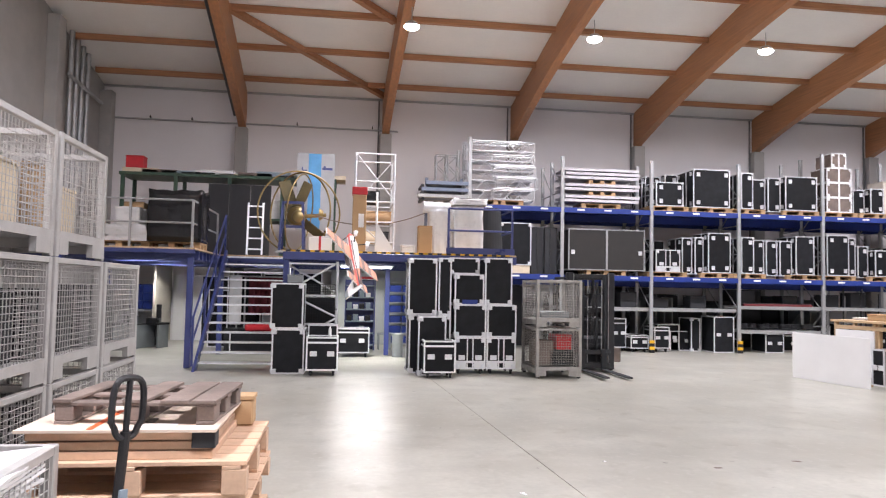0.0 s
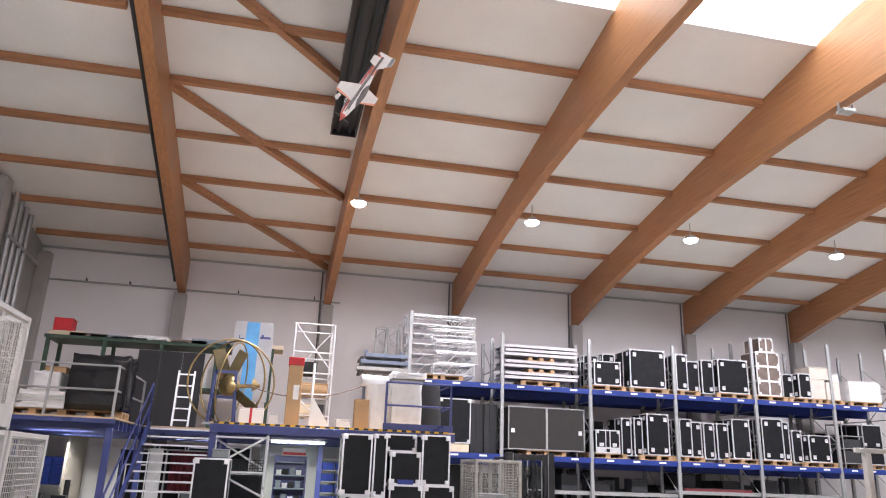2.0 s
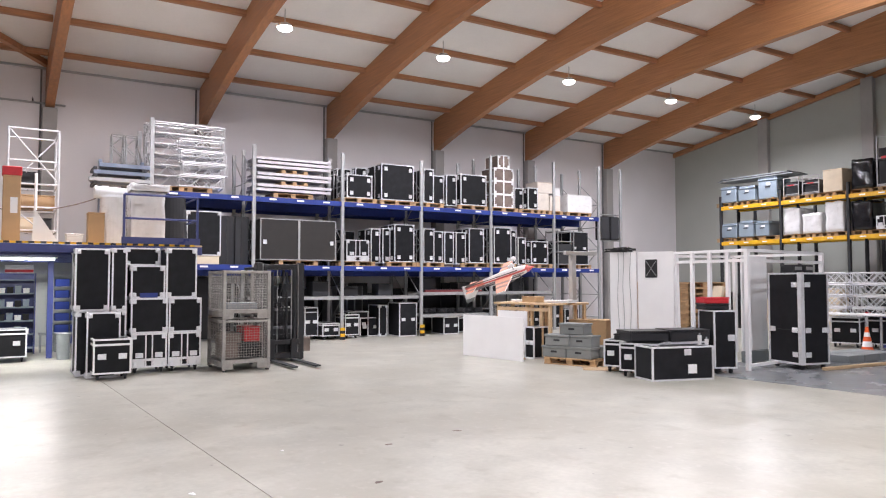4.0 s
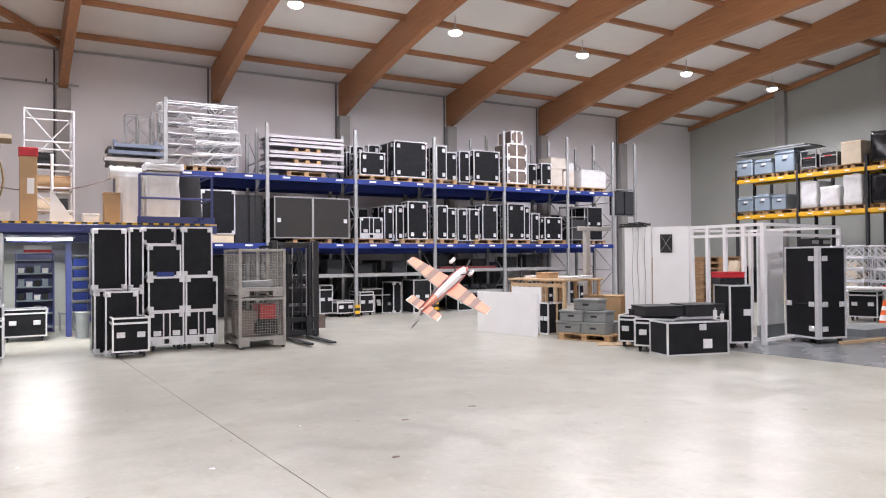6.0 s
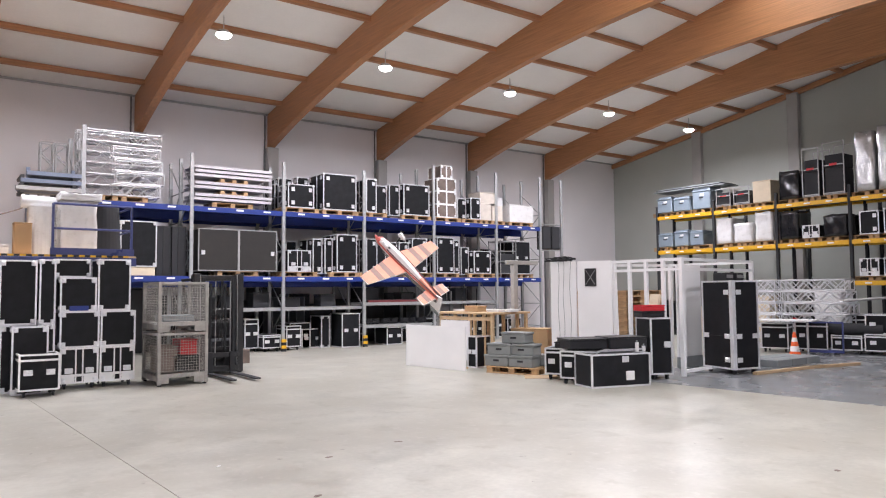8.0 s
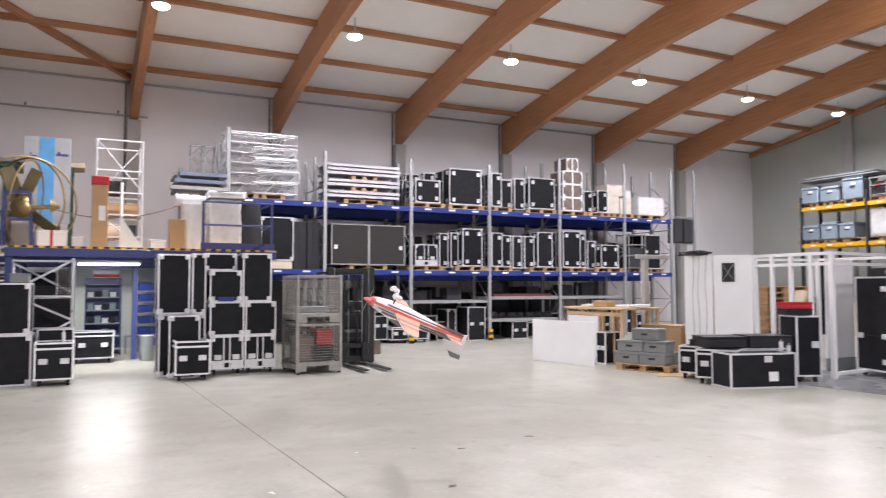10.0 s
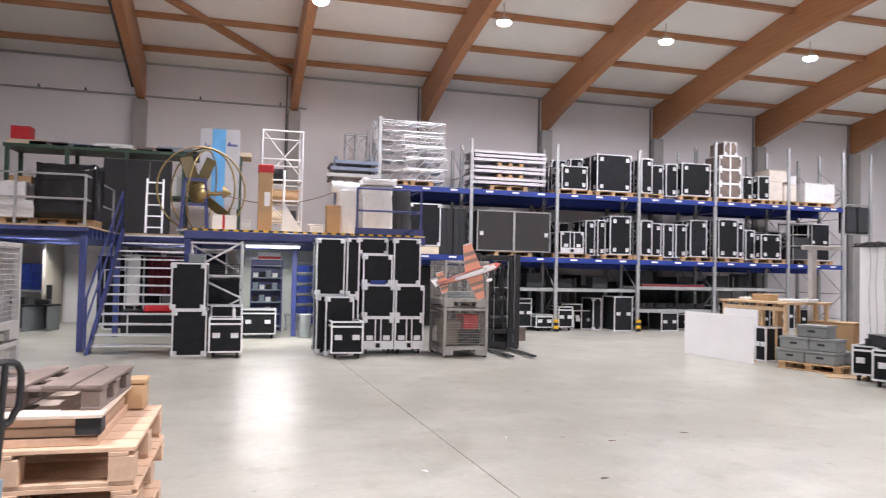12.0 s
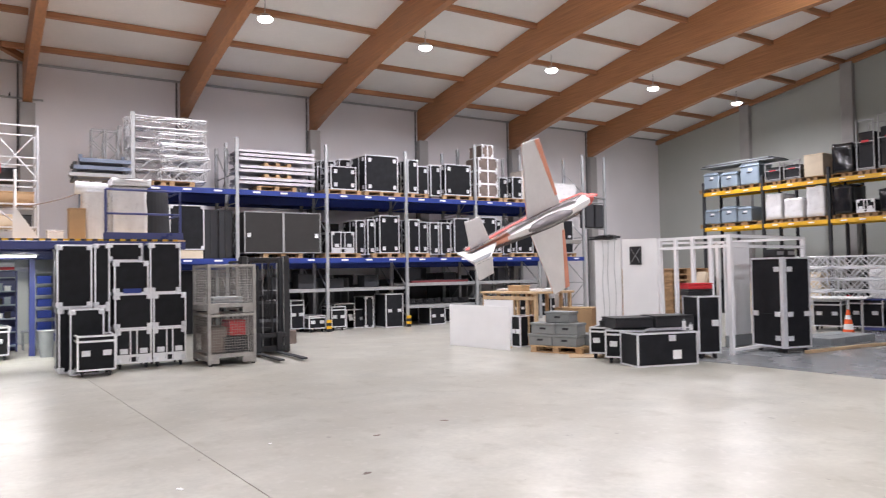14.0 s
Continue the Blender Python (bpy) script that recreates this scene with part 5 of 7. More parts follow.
for a, b in (((0, 0, 2.54), (0.95, 0, 1.4)), ((0.95, 1.2, 2.54), (0, 1.2, 1.4)), ((0, 0, 0.9), (0.95, 0, 0.1))):
    bm = bmesh.new()
    rod(bm, a, b, 0.016, 6)
    part("brace", bm, ALU, tw)
bm = bmesh.new()
rod(bm, (0.52, -0.3, 0), (0.52, -0.3, 1.55), 0.03, 8)
pl = thing("pole_stand", "white post standing before the tower", "post", pose(0.00, 17.77, DZ))
part("pole", bm, WHITE, pl)
for k, (x, z, w, m) in enumerate(((0.35, 1.36, 0.5, CHARCOAL), (0.5, 0.86, 0.8, CARD), (0.3, 0.36, 0.5, CREAM), (0.7, 0.36, 0.3, DARK))):
    crate("stored_box", x, 17.97, DZ + z, w, 0.7, 0.28, m, "box resting in the scaffold tower", "box", "boxes in the tower")
for k, (x, w, h, m) in enumerate(((1.46, 0.3, 0.64, CARD), (1.1, 0.3, 0.2, PLASTIC), (-0.3, 0.2, 0.24, PLASTIC))):
    crate("small_carton", x * 1.057, 15.95, DZ, w, 0.35, h, m, "small carton on the mezzanine edge", "carton", "small cartons")
# white covered figure-like column and white block
cv = thing("covered_column", "white padded column with rounded top", "column prop", pose(1.88, 16.28, DZ))
bm = bmesh.new()
bmesh.ops.create_cone(bm, cap_ends=True, segments=24, radius1=0.26, radius2=0.25, depth=0.98, matrix=pose(0, 0, 0.49))
part("shaft", bm, PLASTIC, cv)
bm = bmesh.new()
rod(bm, (-0.36, 0, 1.09), (0.25, 0, 1.07), 0.13, 20)
part("padded_top", bm, PLASTIC, cv)
wrapped("wrapped_load", 2.54, 16.07, DZ, 0.66, 0.6, 1.14, PLASTIC, "white wrapped block behind the navy railing", 21)
wrapped("foam_cushion", 2.56, 16.01, DZ + 1.14, 0.76, 0.66, 0.14, PLASTIC, "white foam cap on the wrapped block", 22)
dr = thing("grey_drum", "large grey curved fabric drum", "drum", pose(3.12, 16.77, DZ))
bm = bmesh.new()
bmesh.ops.create_cone(bm, cap_ends=True, segments=28, radius1=0.36, radius2=0.3, depth=1.15, matrix=pose(0, 0, 0.575))
part("drum_body", bm, CHARCOAL, dr)
# steel profiles on a small rack
PROFILE = mat("grey_blue_paint", (0.16, 0.19, 0.26), 0.45, 0.2, vary=0.15, scale=4)
pr = thing("cantilever_stand", "pale blue steel profiles on cantilever arms", "steel profiles", pose(1.7, 19.4, DZ))
for k, (xa, z) in enumerate(((0.0, 1.72), (0.1, 1.9), (0.22, 2.08))):
    for j in range(4):
        part("profile", boxes((xa + 0.04 * j, 1.4, 0.22 * j, 0.22 * j + 0.15, z, z + 0.1), bevel=0.008), PROFILE if (j + k) % 3 else GALV, pr)
    for x in (0.1, 1.2):
        part("bearer", boxes((x, x + 0.08, 0, 0.9, z - 0.07, z - 0.001)), DARK, pr)
for x in (0.3, 1.3):
    part("arm", boxes((x, x + 0.08, 0.9, 1.0, 0, 2.4)), PROFILE, pr)
rope = thing("rope", "slack pale rope hung over the mezzanine goods", "rope")
bm = bmesh.new()
tube(bm, [(-1.0 + 2.6 * u / 24, 16.7, DZ + 0.9 - 1.08 * (u / 24) * (1 - u / 24) + 0.1 * u / 24) for u in range(25)], 0.012, 5)
part("strand", bm, OLDWOOD, rope)

# ---------------------------------------------------------------- under the mezzanine
bs = thing("parts_shelf", "navy parts shelf with small boxes on its boards", "shelf", pose(0.24, 20.2, 0))
part("back", boxes((-0.4, 0.4, 0.4, 0.42, 0, 1.95)), NAVY, bs)
for x in (-0.42, 0.39):
    part("side", boxes((x, x + 0.03, 0, 0.42, 0, 1.95)), NAVY, bs)
for k in range(6):
    part("board", boxes((-0.39, 0.39, 0, 0.4, 0.12 + 0.33 * k, 0.15 + 0.33 * k)), BLUEGREY, bs)
for k in range(16):
    crate("small_box", -0.05 + 0.17 * (k % 4), 20.25, 0.152 + 0.33 * (1 + k // 4), 0.13, 0.25, 0.12 + 0.03 * (k % 3), (WHITE, CHARCOAL, BLUEGREY)[k % 3], "small parts box on the navy shelf", "box", "small parts boxes", bevel=0.004)
cr = crate("red_white_box", 0.3, 20.25, 1.952, 0.6, 0.35, 0.2, WHITE, "white box with a red stripe on the shelf", "box")
part("stripe", boxes((-0.3, 0.3, -0.006, 0.0, 0.02, 0.09)), RED, cr)
bs2 = thing("bin_shelf", "blue shelf full of plastic bins", "shelf", pose(1.5, 21.4, 0))
part("frame", boxes((-0.42, -0.39, 0, 0.5, 0, 2.0), (0.39, 0.42, 0, 0.5, 0, 2.0), *[(-0.39, 0.39, 0, 0.5, 0.1 + 0.3 * k, 0.12 + 0.3 * k) for k in range(7)]), STEEL, bs2)
for k in range(12):
    part("bin", boxes((-0.36 + 0.38 * (k % 2), -0.02 + 0.38 * (k % 2), 0.02, 0.4, 0.122 + 0.3 * (k // 2), 0.32 + 0.3 * (k // 2)), bevel=0.01), BLUE, bs2)
flight_case(0.02, 18.2, 0, 0.85, 0.6, 0.72, castors=True, style="latched", label="low wheeled black case under the platform")
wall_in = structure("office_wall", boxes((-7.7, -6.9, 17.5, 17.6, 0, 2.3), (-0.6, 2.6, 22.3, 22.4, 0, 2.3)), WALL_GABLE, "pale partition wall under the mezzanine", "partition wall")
structure("partition_door", boxes((-5.42, -4.5, 23.3, 23.36, 0, 2.02), bevel=0.01), WHITE, "white flush door at the back under the mezzanine", "door")
structure("pipe_cover", boxes((-0.6, 2.6, 22.2, 22.3, 1.95, 2.05)), STEEL, "grey conduit along the partition wall", "conduit")
for k, (x, y, h, w) in enumerate(((-6.9, 19.6, 1.0, 0.9), (-7.0, 18.4, 0.9, 0.9), (-3.75, 22.2, 1.2, 0.6), (-2.6, 21.0, 1.5, 0.9), (-1.9, 19.8, 1.0, 0.9), (-2.9, 19.3, 0.6, 0.7))):
    crate("machine_box", x, y, 0, w, 0.9, h, CHARCOAL if k % 2 else GREY, "dark workshop cabinet under the mezzanine", "cabinet", "workshop cabinets")
for k in range(6):
    crate("blue_crate", -6.15 + 0.36 * (k % 2), 21.9, 1.0 + 0.24 * (k // 2), 0.345, 0.5, 0.235, BLUE, "blue plastic crate in a stack", "crate", "blue crates")
tb = thing("work_table", "steel work table under the blue crates", "table", pose(-6.1, 21.8, 0))
part("table_top", boxes((-0.6, 0.6, 0, 0.8, 0.94, 0.998)), STEEL, tb)
for x in (-0.55, 0.5):
    for y in (0.05, 0.7):
        part("leg", boxes((x, x + 0.05, y, y + 0.05, 0, 0.94)), STEEL, tb)
for k, (x, y, w, h) in enumerate(((-2.9, 20.3, 0.9, 2.0), (-1.95, 20.4, 0.95, 1.9), (-3.6, 20.9, 0.7, 1.6), (-1.0, 18.4, 0.6, 1.5), (-2.4, 18.9, 1.3, 0.55), (-4.0, 22.4, 0.85, 2.0), (-3.1, 22.4, 0.85, 2.15), (-2.2, 22.4, 0.85, 2.1), (-1.3, 22.4, 0.85, 2.15))):
    flight_case(x, y, 0, w, 0.7, h, style="none", label="black equipment cabinet behind the stair", group="cabinets behind the stair")
cl = thing("red_bundle", "dark red fabric bundle behind the stair", "bundle", pose(-2.3, 19.6, 0.62))
cl.matrix_basis = pose(-2.3, 19.0, 0.551)
part("fabric", boxes((-0.4, 0.4, 0, 0.4, 0.0, 0.22), bevel=0.06), RED, cl)
dr = thing("fabric_roll", "dark red theatre curtain hung behind the stair", "curtain", pose(-2.25, 19.9, 0))
for k in range(6):
    bm = bmesh.new()
    rod(bm, (-0.4 + 0.16 * k, 0.02 * (k % 2), 0.95), (-0.4 + 0.16 * k, 0.02 * (k % 2), 1.95), 0.085, 10)
    part("fold", bm, MAROON, dr)
part("rail", boxes((-0.6, 0.6, -0.02, 0.02, 1.952, 1.99)), STEEL, dr)
for x in (-0.6, 0.56):
    part("stand_post", boxes((x, x + 0.04, -0.02, 0.02, 0, 1.95)), STEEL, dr)
cb = thing("white_coverall", "white sheet hung on a rack behind the stair", "sheet", pose(-3.0, 19.6, 0))
part("cloth", boxes((-0.2, 0.12, 0, 0.06, 0.7, 2.0), bevel=0.02), PLASTIC, cb)
part("stand", boxes((-0.02, 0.02, 0.06, 0.1, 0, 2.05)), STEEL, cb)
wbin = thing("waste_bin", "tall round grey metal waste bin under the platform", "bin", pose(1.16, 18.39, 0))
bm = bmesh.new()
bmesh.ops.create_cone(bm, cap_ends=True, segments=20, radius1=0.13, radius2=0.15, depth=0.58, matrix=pose(0, 0, 0.29))
part("drum", bm, GREY, wbin)
bm = bmesh.new()
tube(bm, [(0.15 * math.cos(math.pi * i / 10), 0.15 * math.sin(math.pi * i / 10), 0.58) for i in range(20)], 0.01, 6, True)
part("rim", bm, STEEL, wbin)
wd = thing("hand_stool", "small grey stool under the platform", "stool", pose(0.95, 20.6, 0))
part("seat", boxes((-0.2, 0.2, -0.2, 0.2, 0.42, 0.46)), GREY, wd)
for x in (-0.18, 0.14):
    for y in (-0.18, 0.14):
        part("leg", boxes((x, x + 0.04, y, y + 0.04, 0, 0.42)), GREY, wd)
structure("side_partition", boxes((-5.56, -5.5, 21.4, 23.38, 0, 2.28)), CREAMWALL, "cream partition wall beside the back door", "partition wall")
for k in range(3):
    wbn = thing("low_bench", "low dark steel bench loaded with tools", "bench", pose(-5.35 - 0.5 * k, 20.5 - 0.25 * k, 0, 0, 0, -20), "low benches")
    part("bench_top", boxes((-0.24, 0.24, 0, 0.5, 0.62, 0.67), bevel=0.005), DARK, wbn)
    for x in (-0.22, 0.17):
        part("bench_side", boxes((x, x + 0.05, 0.02, 0.48, 0, 0.62)), GREY, wbn)
    part("bench_back", boxes((-0.17, 0.17, 0.44, 0.47, 0.05, 0.62)), CHARCOAL, wbn)
    crate("tool_case", -5.35 - 0.5 * k, 20.62 - 0.25 * k, 0.671, 0.34, 0.25, 0.12 + 0.07 * k, (DARK, CHARCOAL, STEEL)[k], "dark tool case on a low bench", "tool case", "tool cases")
post_thing = thing("dark_post", "black fabric roll standing beside the partition", "fabric roll", pose(-5.35, 21.3, 0))
bm = bmesh.new()
rod(bm, (0, 0, 0), (0, 0, 1.15), 0.07, 12)
part("roll", bm, DARK, post_thing)
TUBE = glow("tube_glow", (1.0, 0.98, 0.95), 9.0)
for x, y, lz in TUBES:
    tl = thing("tube_lamp", "lit fluorescent tube lamp under the mezzanine deck", "lamp", pose(x, y, lz + 0.045, 0, 0, 90), "tube lamps")
    part("housing", boxes((-0.06, 0.06, -0.65, 0.65, -0.02, 0.03)), WHITE, tl)
    bm = bmesh.new()
    rod(bm, (0, -0.6, -0.045), (0, 0.6, -0.045), 0.018, 8)
    part("tube", bm, TUBE, tl, "glowing tube")

# ---------------------------------------------------------------- workbench area
wbd = thing("white_board", "large plain white board standing upright on the floor", "board", pose(9.36, 14.46, 0, 0, 0, -81.5))
part("sheet", boxes((0, 1.96, 0, 0.025, 0.0, 0.96), bevel=0.003), WHITE, wbd)
for x in (0.3, 1.6):
    part("foot", boxes((x, x + 0.06, 0.026, 0.4, 0, 0.04)), TIMBER, wbd)

bench = thing("workbench", "raw timber workbench with white panels and clutter", "workbench", pose(10.25, 14.45, 0, 0, 0, -83))
part("bench_top", boxes((0, 1.90, 0, 1.3, 1.2, 1.25), bevel=0.006), TIMBER, bench)
for x in (0.06, 0.55, 1.05, 1.5, 1.77):
    for y in (0.04, 1.2):
        part("post", boxes((x, x + 0.07, y, y + 0.07, 0, 1.2), bevel=0.004), TIMBER, bench)
part("white_panel", boxes((0.13, 1.12, 0.012, 0.036, 0.12, 1.05)), WHITE, bench)
part("low_shelf", boxes((0.1, 1.80, 0.115, 1.195, 0.2, 0.23)), TIMBER, bench)
part("top_rail", boxes((0.13, 1.80, 0.042, 0.1, 1.06, 1.14)), TIMBER, bench)
for k, (x, y, w, h, m, nm) in enumerate(((0.9, 0.3, 0.45, 0.14, CARD, "open brown carton on the workbench"), (0.35, 0.4, 0.3, 0.05, WHITE, "white paper stack on the workbench"), (1.6, 0.3, 0.4, 0.06, WHITE, "crumpled white paper on the workbench"), (1.3, 0.75, 0.3, 0.05, CHARCOAL, "dark tool tray on the workbench"), (1.85, 0.5, 0.25, 0.07, WHITE, "small white tray on the workbench"))):
    p = bench.matrix_basis @ Vector((x, y, 1.252))
    crate("bench_box", p.x, p.y, p.z, w, 0.3, h, m, nm, "bench clutter", turn=-83)
flight_case(10.2, 13.0, 0, 0.3, 0.5, 0.72, style="latched", turn=-83, label="narrow black case behind the white board")
crate("carton", 11.6, 12.6, 0, 0.9, 0.6, 0.85, CARD, "large brown carton behind the workbench", "carton", turn=-60)

# grey bins on a pallet
BINGREY = mat("grey_bin_plastic", (0.19, 0.20, 0.20), 0.5, vary=0.12, scale=4, each=0.12)
pallet(10.42, 11.62, 0, turn=-70)
BIN_SPOTS = ((10.13, 11.92, 0.146), (10.33, 11.38, 0.146), (10.55, 11.98, 0.146), (10.75, 11.45, 0.146), (10.16, 11.86, 0.386), (10.38, 11.4, 0.386), (10.62, 11.9, 0.386), (10.36, 11.62, 0.626))
for k, (x, y, z) in enumerate(BIN_SPOTS):
    b = thing("grey_bin", "grey plastic stacking bin with lid on a pallet", "bin", pose(x, y, z, 0, 0, -70), "grey stacking bins")
    part("tub", boxes((-0.28, 0.28, -0.19, 0.19, 0, 0.19), bevel=0.012), BINGREY, b)
    part("rim", boxes((-0.3, 0.3, -0.2, 0.2, 0.19, 0.238), bevel=0.006), BINGREY, b)
    part("grip", boxes((-0.07, 0.07, -0.196, -0.188, 0.1, 0.14)), CHARCOAL, b)
ps = thing("plywood_offcut", "thin plywood offcut lying on the floor", "plywood", pose(10.3, 10.6, 0, 0, 0, -40))
part("sheet", boxes((-0.5, 0.5, -0.25, 0.25, 0, 0.014)), TIMBER, ps)

# low cases
for x, y, w, d, h, turn, cast, style, lab in (
    (10.1, 10.1, 0.62, 0.7, 0.62, -62, 1, "latched", "black wheeled flight case with two latches"), (9.86, 9.38, 0.72, 0.9, 0.62, -62, 1, "latched", "black wheeled flight case with two latches"),
):
    flight_case(x, y, 0, w, d, h, castors=True, style=style, turn=turn, label=lab)
fc = flight_case(10.24, 8.69, 0, 1.24, 0.6, 0.6, style="none", turn=-16, label="long low black case with a white label sheet")
part("label_sheet", boxes((0.1, 0.27, -0.004, 0.014, 0.12, 0.28)), WHITE, fc)
part("handle_plate", boxes((0.02, 0.16, -0.006, 0.014, 0.44, 0.55), bevel=0.006), ALU, fc)
for x, y, z, w, d, h, turn in ((10.3, 9.75, 0.622, 0.8, 0.6, 0.2, -20), (11.0, 9.4, 0.622, 0.8, 0.6, 0.22, -20), (10.15, 10.2, 0.622, 0.5, 0.5, 0.12, -62)):
    crate("equipment_tray", x, y - 0.25, z, w, d, h, DARK, "black case lid lying on the flight cases", "case lid", "case lids", turn=turn)
flight_case(10.95, 9.2, 0, 0.8, 0.7, 0.62, style="latched", turn=-20, label="black flight case behind the long low case")
for k, (x, y) in enumerate(((10.75, 8.75), (10.9, 8.72))):
    bt = thing("bottle", "clear plastic water bottle on a flight case", "bottle", pose(x, y, 0.602 if k == 0 else 0.602))
    bm = bmesh.new()
    rod(bm, (0, 0, 0), (0, 0, 0.17 - 0.07 * k), 0.035, 12)
    part("bottle_body", bm, PLASTIC, bt)
    bm = bmesh.new()
    rod(bm, (0, 0, 0.17 - 0.07 * k), (0, 0, 0.21 - 0.07 * k), 0.014, 8)
    part("cap", bm, GREY, bt)
t1 = flight_case(11.62, 8.86, 0, 0.46, 0.62, 1.2, castors=True, style="none", turn=-24, label="tall black wheeled flight case with side handles")
part("recess_handle", boxes((0.05, 0.19, -0.006, 0.014, 0.62, 0.74), bevel=0.006), ALU, t1)
for k in range(2):
    crate("red_case", 11.7, 9.1, 1.202 + 0.12 * k, 0.5, 0.36, 0.118, RED if k else DARK, "flat red plastic case on the tall flight case", "case", "flat cases", turn=-24)
t2 = thing("wardrobe_case", "tall black two-door wardrobe flight case on castors", "flight case", pose(13.34, 8.42, 0, 0, 0, -13))
part("corner_band", boxes((-0.003, 0.09, -0.003, 0.09, 0.1, 1.923), bevel=0.004), ALU, t2, "wide aluminium hinge profile")
for (a, b, c, d2) in ((0.0, 0.70, 0.0, 0.62),):
    part("body", boxes((0.016, 0.684, 0.016, 0.85, 0.12, 1.9)), BLACK, t2)
    part("edge_trim", boxes(*[(x, x + 0.035, y, y + 0.035, 0.105, 1.92) for x in (0, 0.665) for y in (0, 0.83)], *[(0.035, 0.665, y, y + 0.03, z, z + 0.035) for y in (0, 0.835) for z in (0.105, 1.885)], *[(x, x + 0.03, 0.035, 0.83, z, z + 0.035) for x in (0, 0.67) for z in (0.105, 1.885)]), ALU, t2, "aluminium edge profile")
    for z in (0.3, 0.78, 1.68):
        piece("latch", LATCH, t2, pose(-0.005, 0.16, z, 0, 0, -90))
        piece("latch", LATCH, t2, pose(0.16, -0.005, z))
    piece("latch", LATCH, t2, pose(-0.004, 0.74, 0.78, 0, 0, -90))
    piece("latch", LATCH, t2, pose(0.58, -0.004, 0.78))
    part("door_seam", boxes((-0.003, 0.014, 0.09, 0.82, 0.775, 0.785)), CHARCOAL, t2)
    for x in (0.09, 0.61):
        for y in (0.09, 0.75):
            piece("castor", CASTOR, t2, pose(x, y, 0))
for k, x in enumerate((13.42, 13.8)):
    dv = thing("control_unit", "small black electronic unit on top of the tall case", "electronic unit", pose(x, 8.6, 1.922), "electronic units")
    part("housing", boxes((0, 0.28, 0, 0.3, 0, 0.16), bevel=0.012), DARK, dv)
    part("front_plate", boxes((0.03, 0.25, -0.008, 0, 0.05, 0.12)), GALV, dv)

# white exhibition booth with truss frame
booth = thing("exhibition_wall", "white exhibition wall with a fan and alu frame", "booth wall")
fr_a, fr_b = Vector((12.36, 8.92, 0)), Vector((11.85, 12.3, 0))
PANELS = (((11.72, 11.95), (12.02, 11.45)), ((12.04, 11.42), (12.42, 10.75)))
for (xa, ya), (xb, yb) in PANELS:
    a, b = Vector((xa, ya, 0)), Vector((xb, yb, 0))
    way = (b - a).normalized()
    side = Vector((-way.y, way.x, 0)) * 0.05
    bm = bmesh.new()
    q = [a - side, b - side, b + side, a + side]
    lo = [bm.verts.new((v.x, v.y, 0.02)) for v in q]
    hi = [bm.verts.new((v.x, v.y, 2.4)) for v in q]
    bm.faces.new(lo), bm.faces.new(hi)
    for k in range(4):
        bm.faces.new((lo[k], lo[(k + 1) % 4], hi[(k + 1) % 4], hi[k]))
    part("panel", bm, WHITE, booth)
a, b = Vector((12.04, 11.42, 0)), Vector((12.42, 10.75, 0))
turn_p = math.degrees(math.atan2(b.y - a.y, b.x - a.x))
fm = pose(12.19, 11.16, 1.83, 0, 0, turn_p) @ Matrix.Translation((0, -0.06, 0))
fanm = part("fan_plate", boxes((-0.13, 0.13, -0.02, 0, 0, 0.4), bevel=0.006), DARK, booth, "black square fan")
fanm.matrix_basis = fm
for sgn in (1, -1):
    bm = bmesh.new()
    rod(bm, (-0.11 * sgn, -0.03, 0.03), (0.11 * sgn, -0.03, 0.37), 0.006, 5)
    part("fan_guard", bm, GALV, fanm)
CABLES = ((11.8, 11.78), (11.86, 11.68), (11.94, 11.55))
for k, (x, y) in enumerate(CABLES):
    bm = bmesh.new()
    tube(bm, [(x - 0.07 + 0.02 * math.sin(i * 0.7 + k), y - 0.05, 2.4 - 0.15 * i) for i in range(14)], 0.007, 4)
    part("cable", bm, GREY, booth)
heap = thing("cable_heap", "heap of black cable on top of the booth wall", "cable", pose(11.85, 11.75, 2.4))
bm = bmesh.new()
rnd = random.Random(4)
tube(bm, [(rnd.uniform(-0.28, 0.28), rnd.uniform(-0.3, 0.3), 0.012 + 0.1 * rnd.random()) for i in range(60)], 0.012, 4)
part("strand", bm, DARK, heap)


def frame_bar(parent, a, b, r=0.035, name="bar", material=None):
    bm = bmesh.new()
    rod(bm, a, b, r, square=True)
    return part(name, bm, material or ALU, parent)


cage = thing("exhibition_stand", "open white aluminium frame of an exhibition booth", "booth frame")
H = 2.38
A, B, C = Vector((12.42, 8.95, 0)), Vector((12.45, 10.72, 0)), Vector((15.45, 9.25, 0))
up = Vector((0, 0, H))
for p, q in ((A, A + up), (C, C + up), (B + Vector((0, -0.05, 0)), B + up)):
    frame_bar(cage, p, q, 0.04, "post", WHITE)
for k in range(1, 4):
    p = A.lerp(B, k / 4)
    frame_bar(cage, p, p + up, 0.035, "post", WHITE)
for z in (H - 0.02, H - 0.22):
    u = Vector((0, 0, z))
    frame_bar(cage, A + u, B + u, 0.03, "rail", WHITE)
    frame_bar(cage, A + u, C + u, 0.03, "rail", WHITE)
frame_bar(cage, A + Vector((0, 0, 0.1)), C + Vector((0, 0, 0.1)), 0.03, "rail", WHITE)
D = Vector((15.5, 11.5, 0))
for p in (D,):
    frame_bar(cage, p, p + up, 0.04, "post", WHITE)
frame_bar(cage, C + up * 0.99, D + up * 0.99, 0.03, "rail", WHITE)
frame_bar(cage, D + up * 0.99, Vector((12.5, 12.6, H * 0.99)), 0.03, "rail", WHITE)
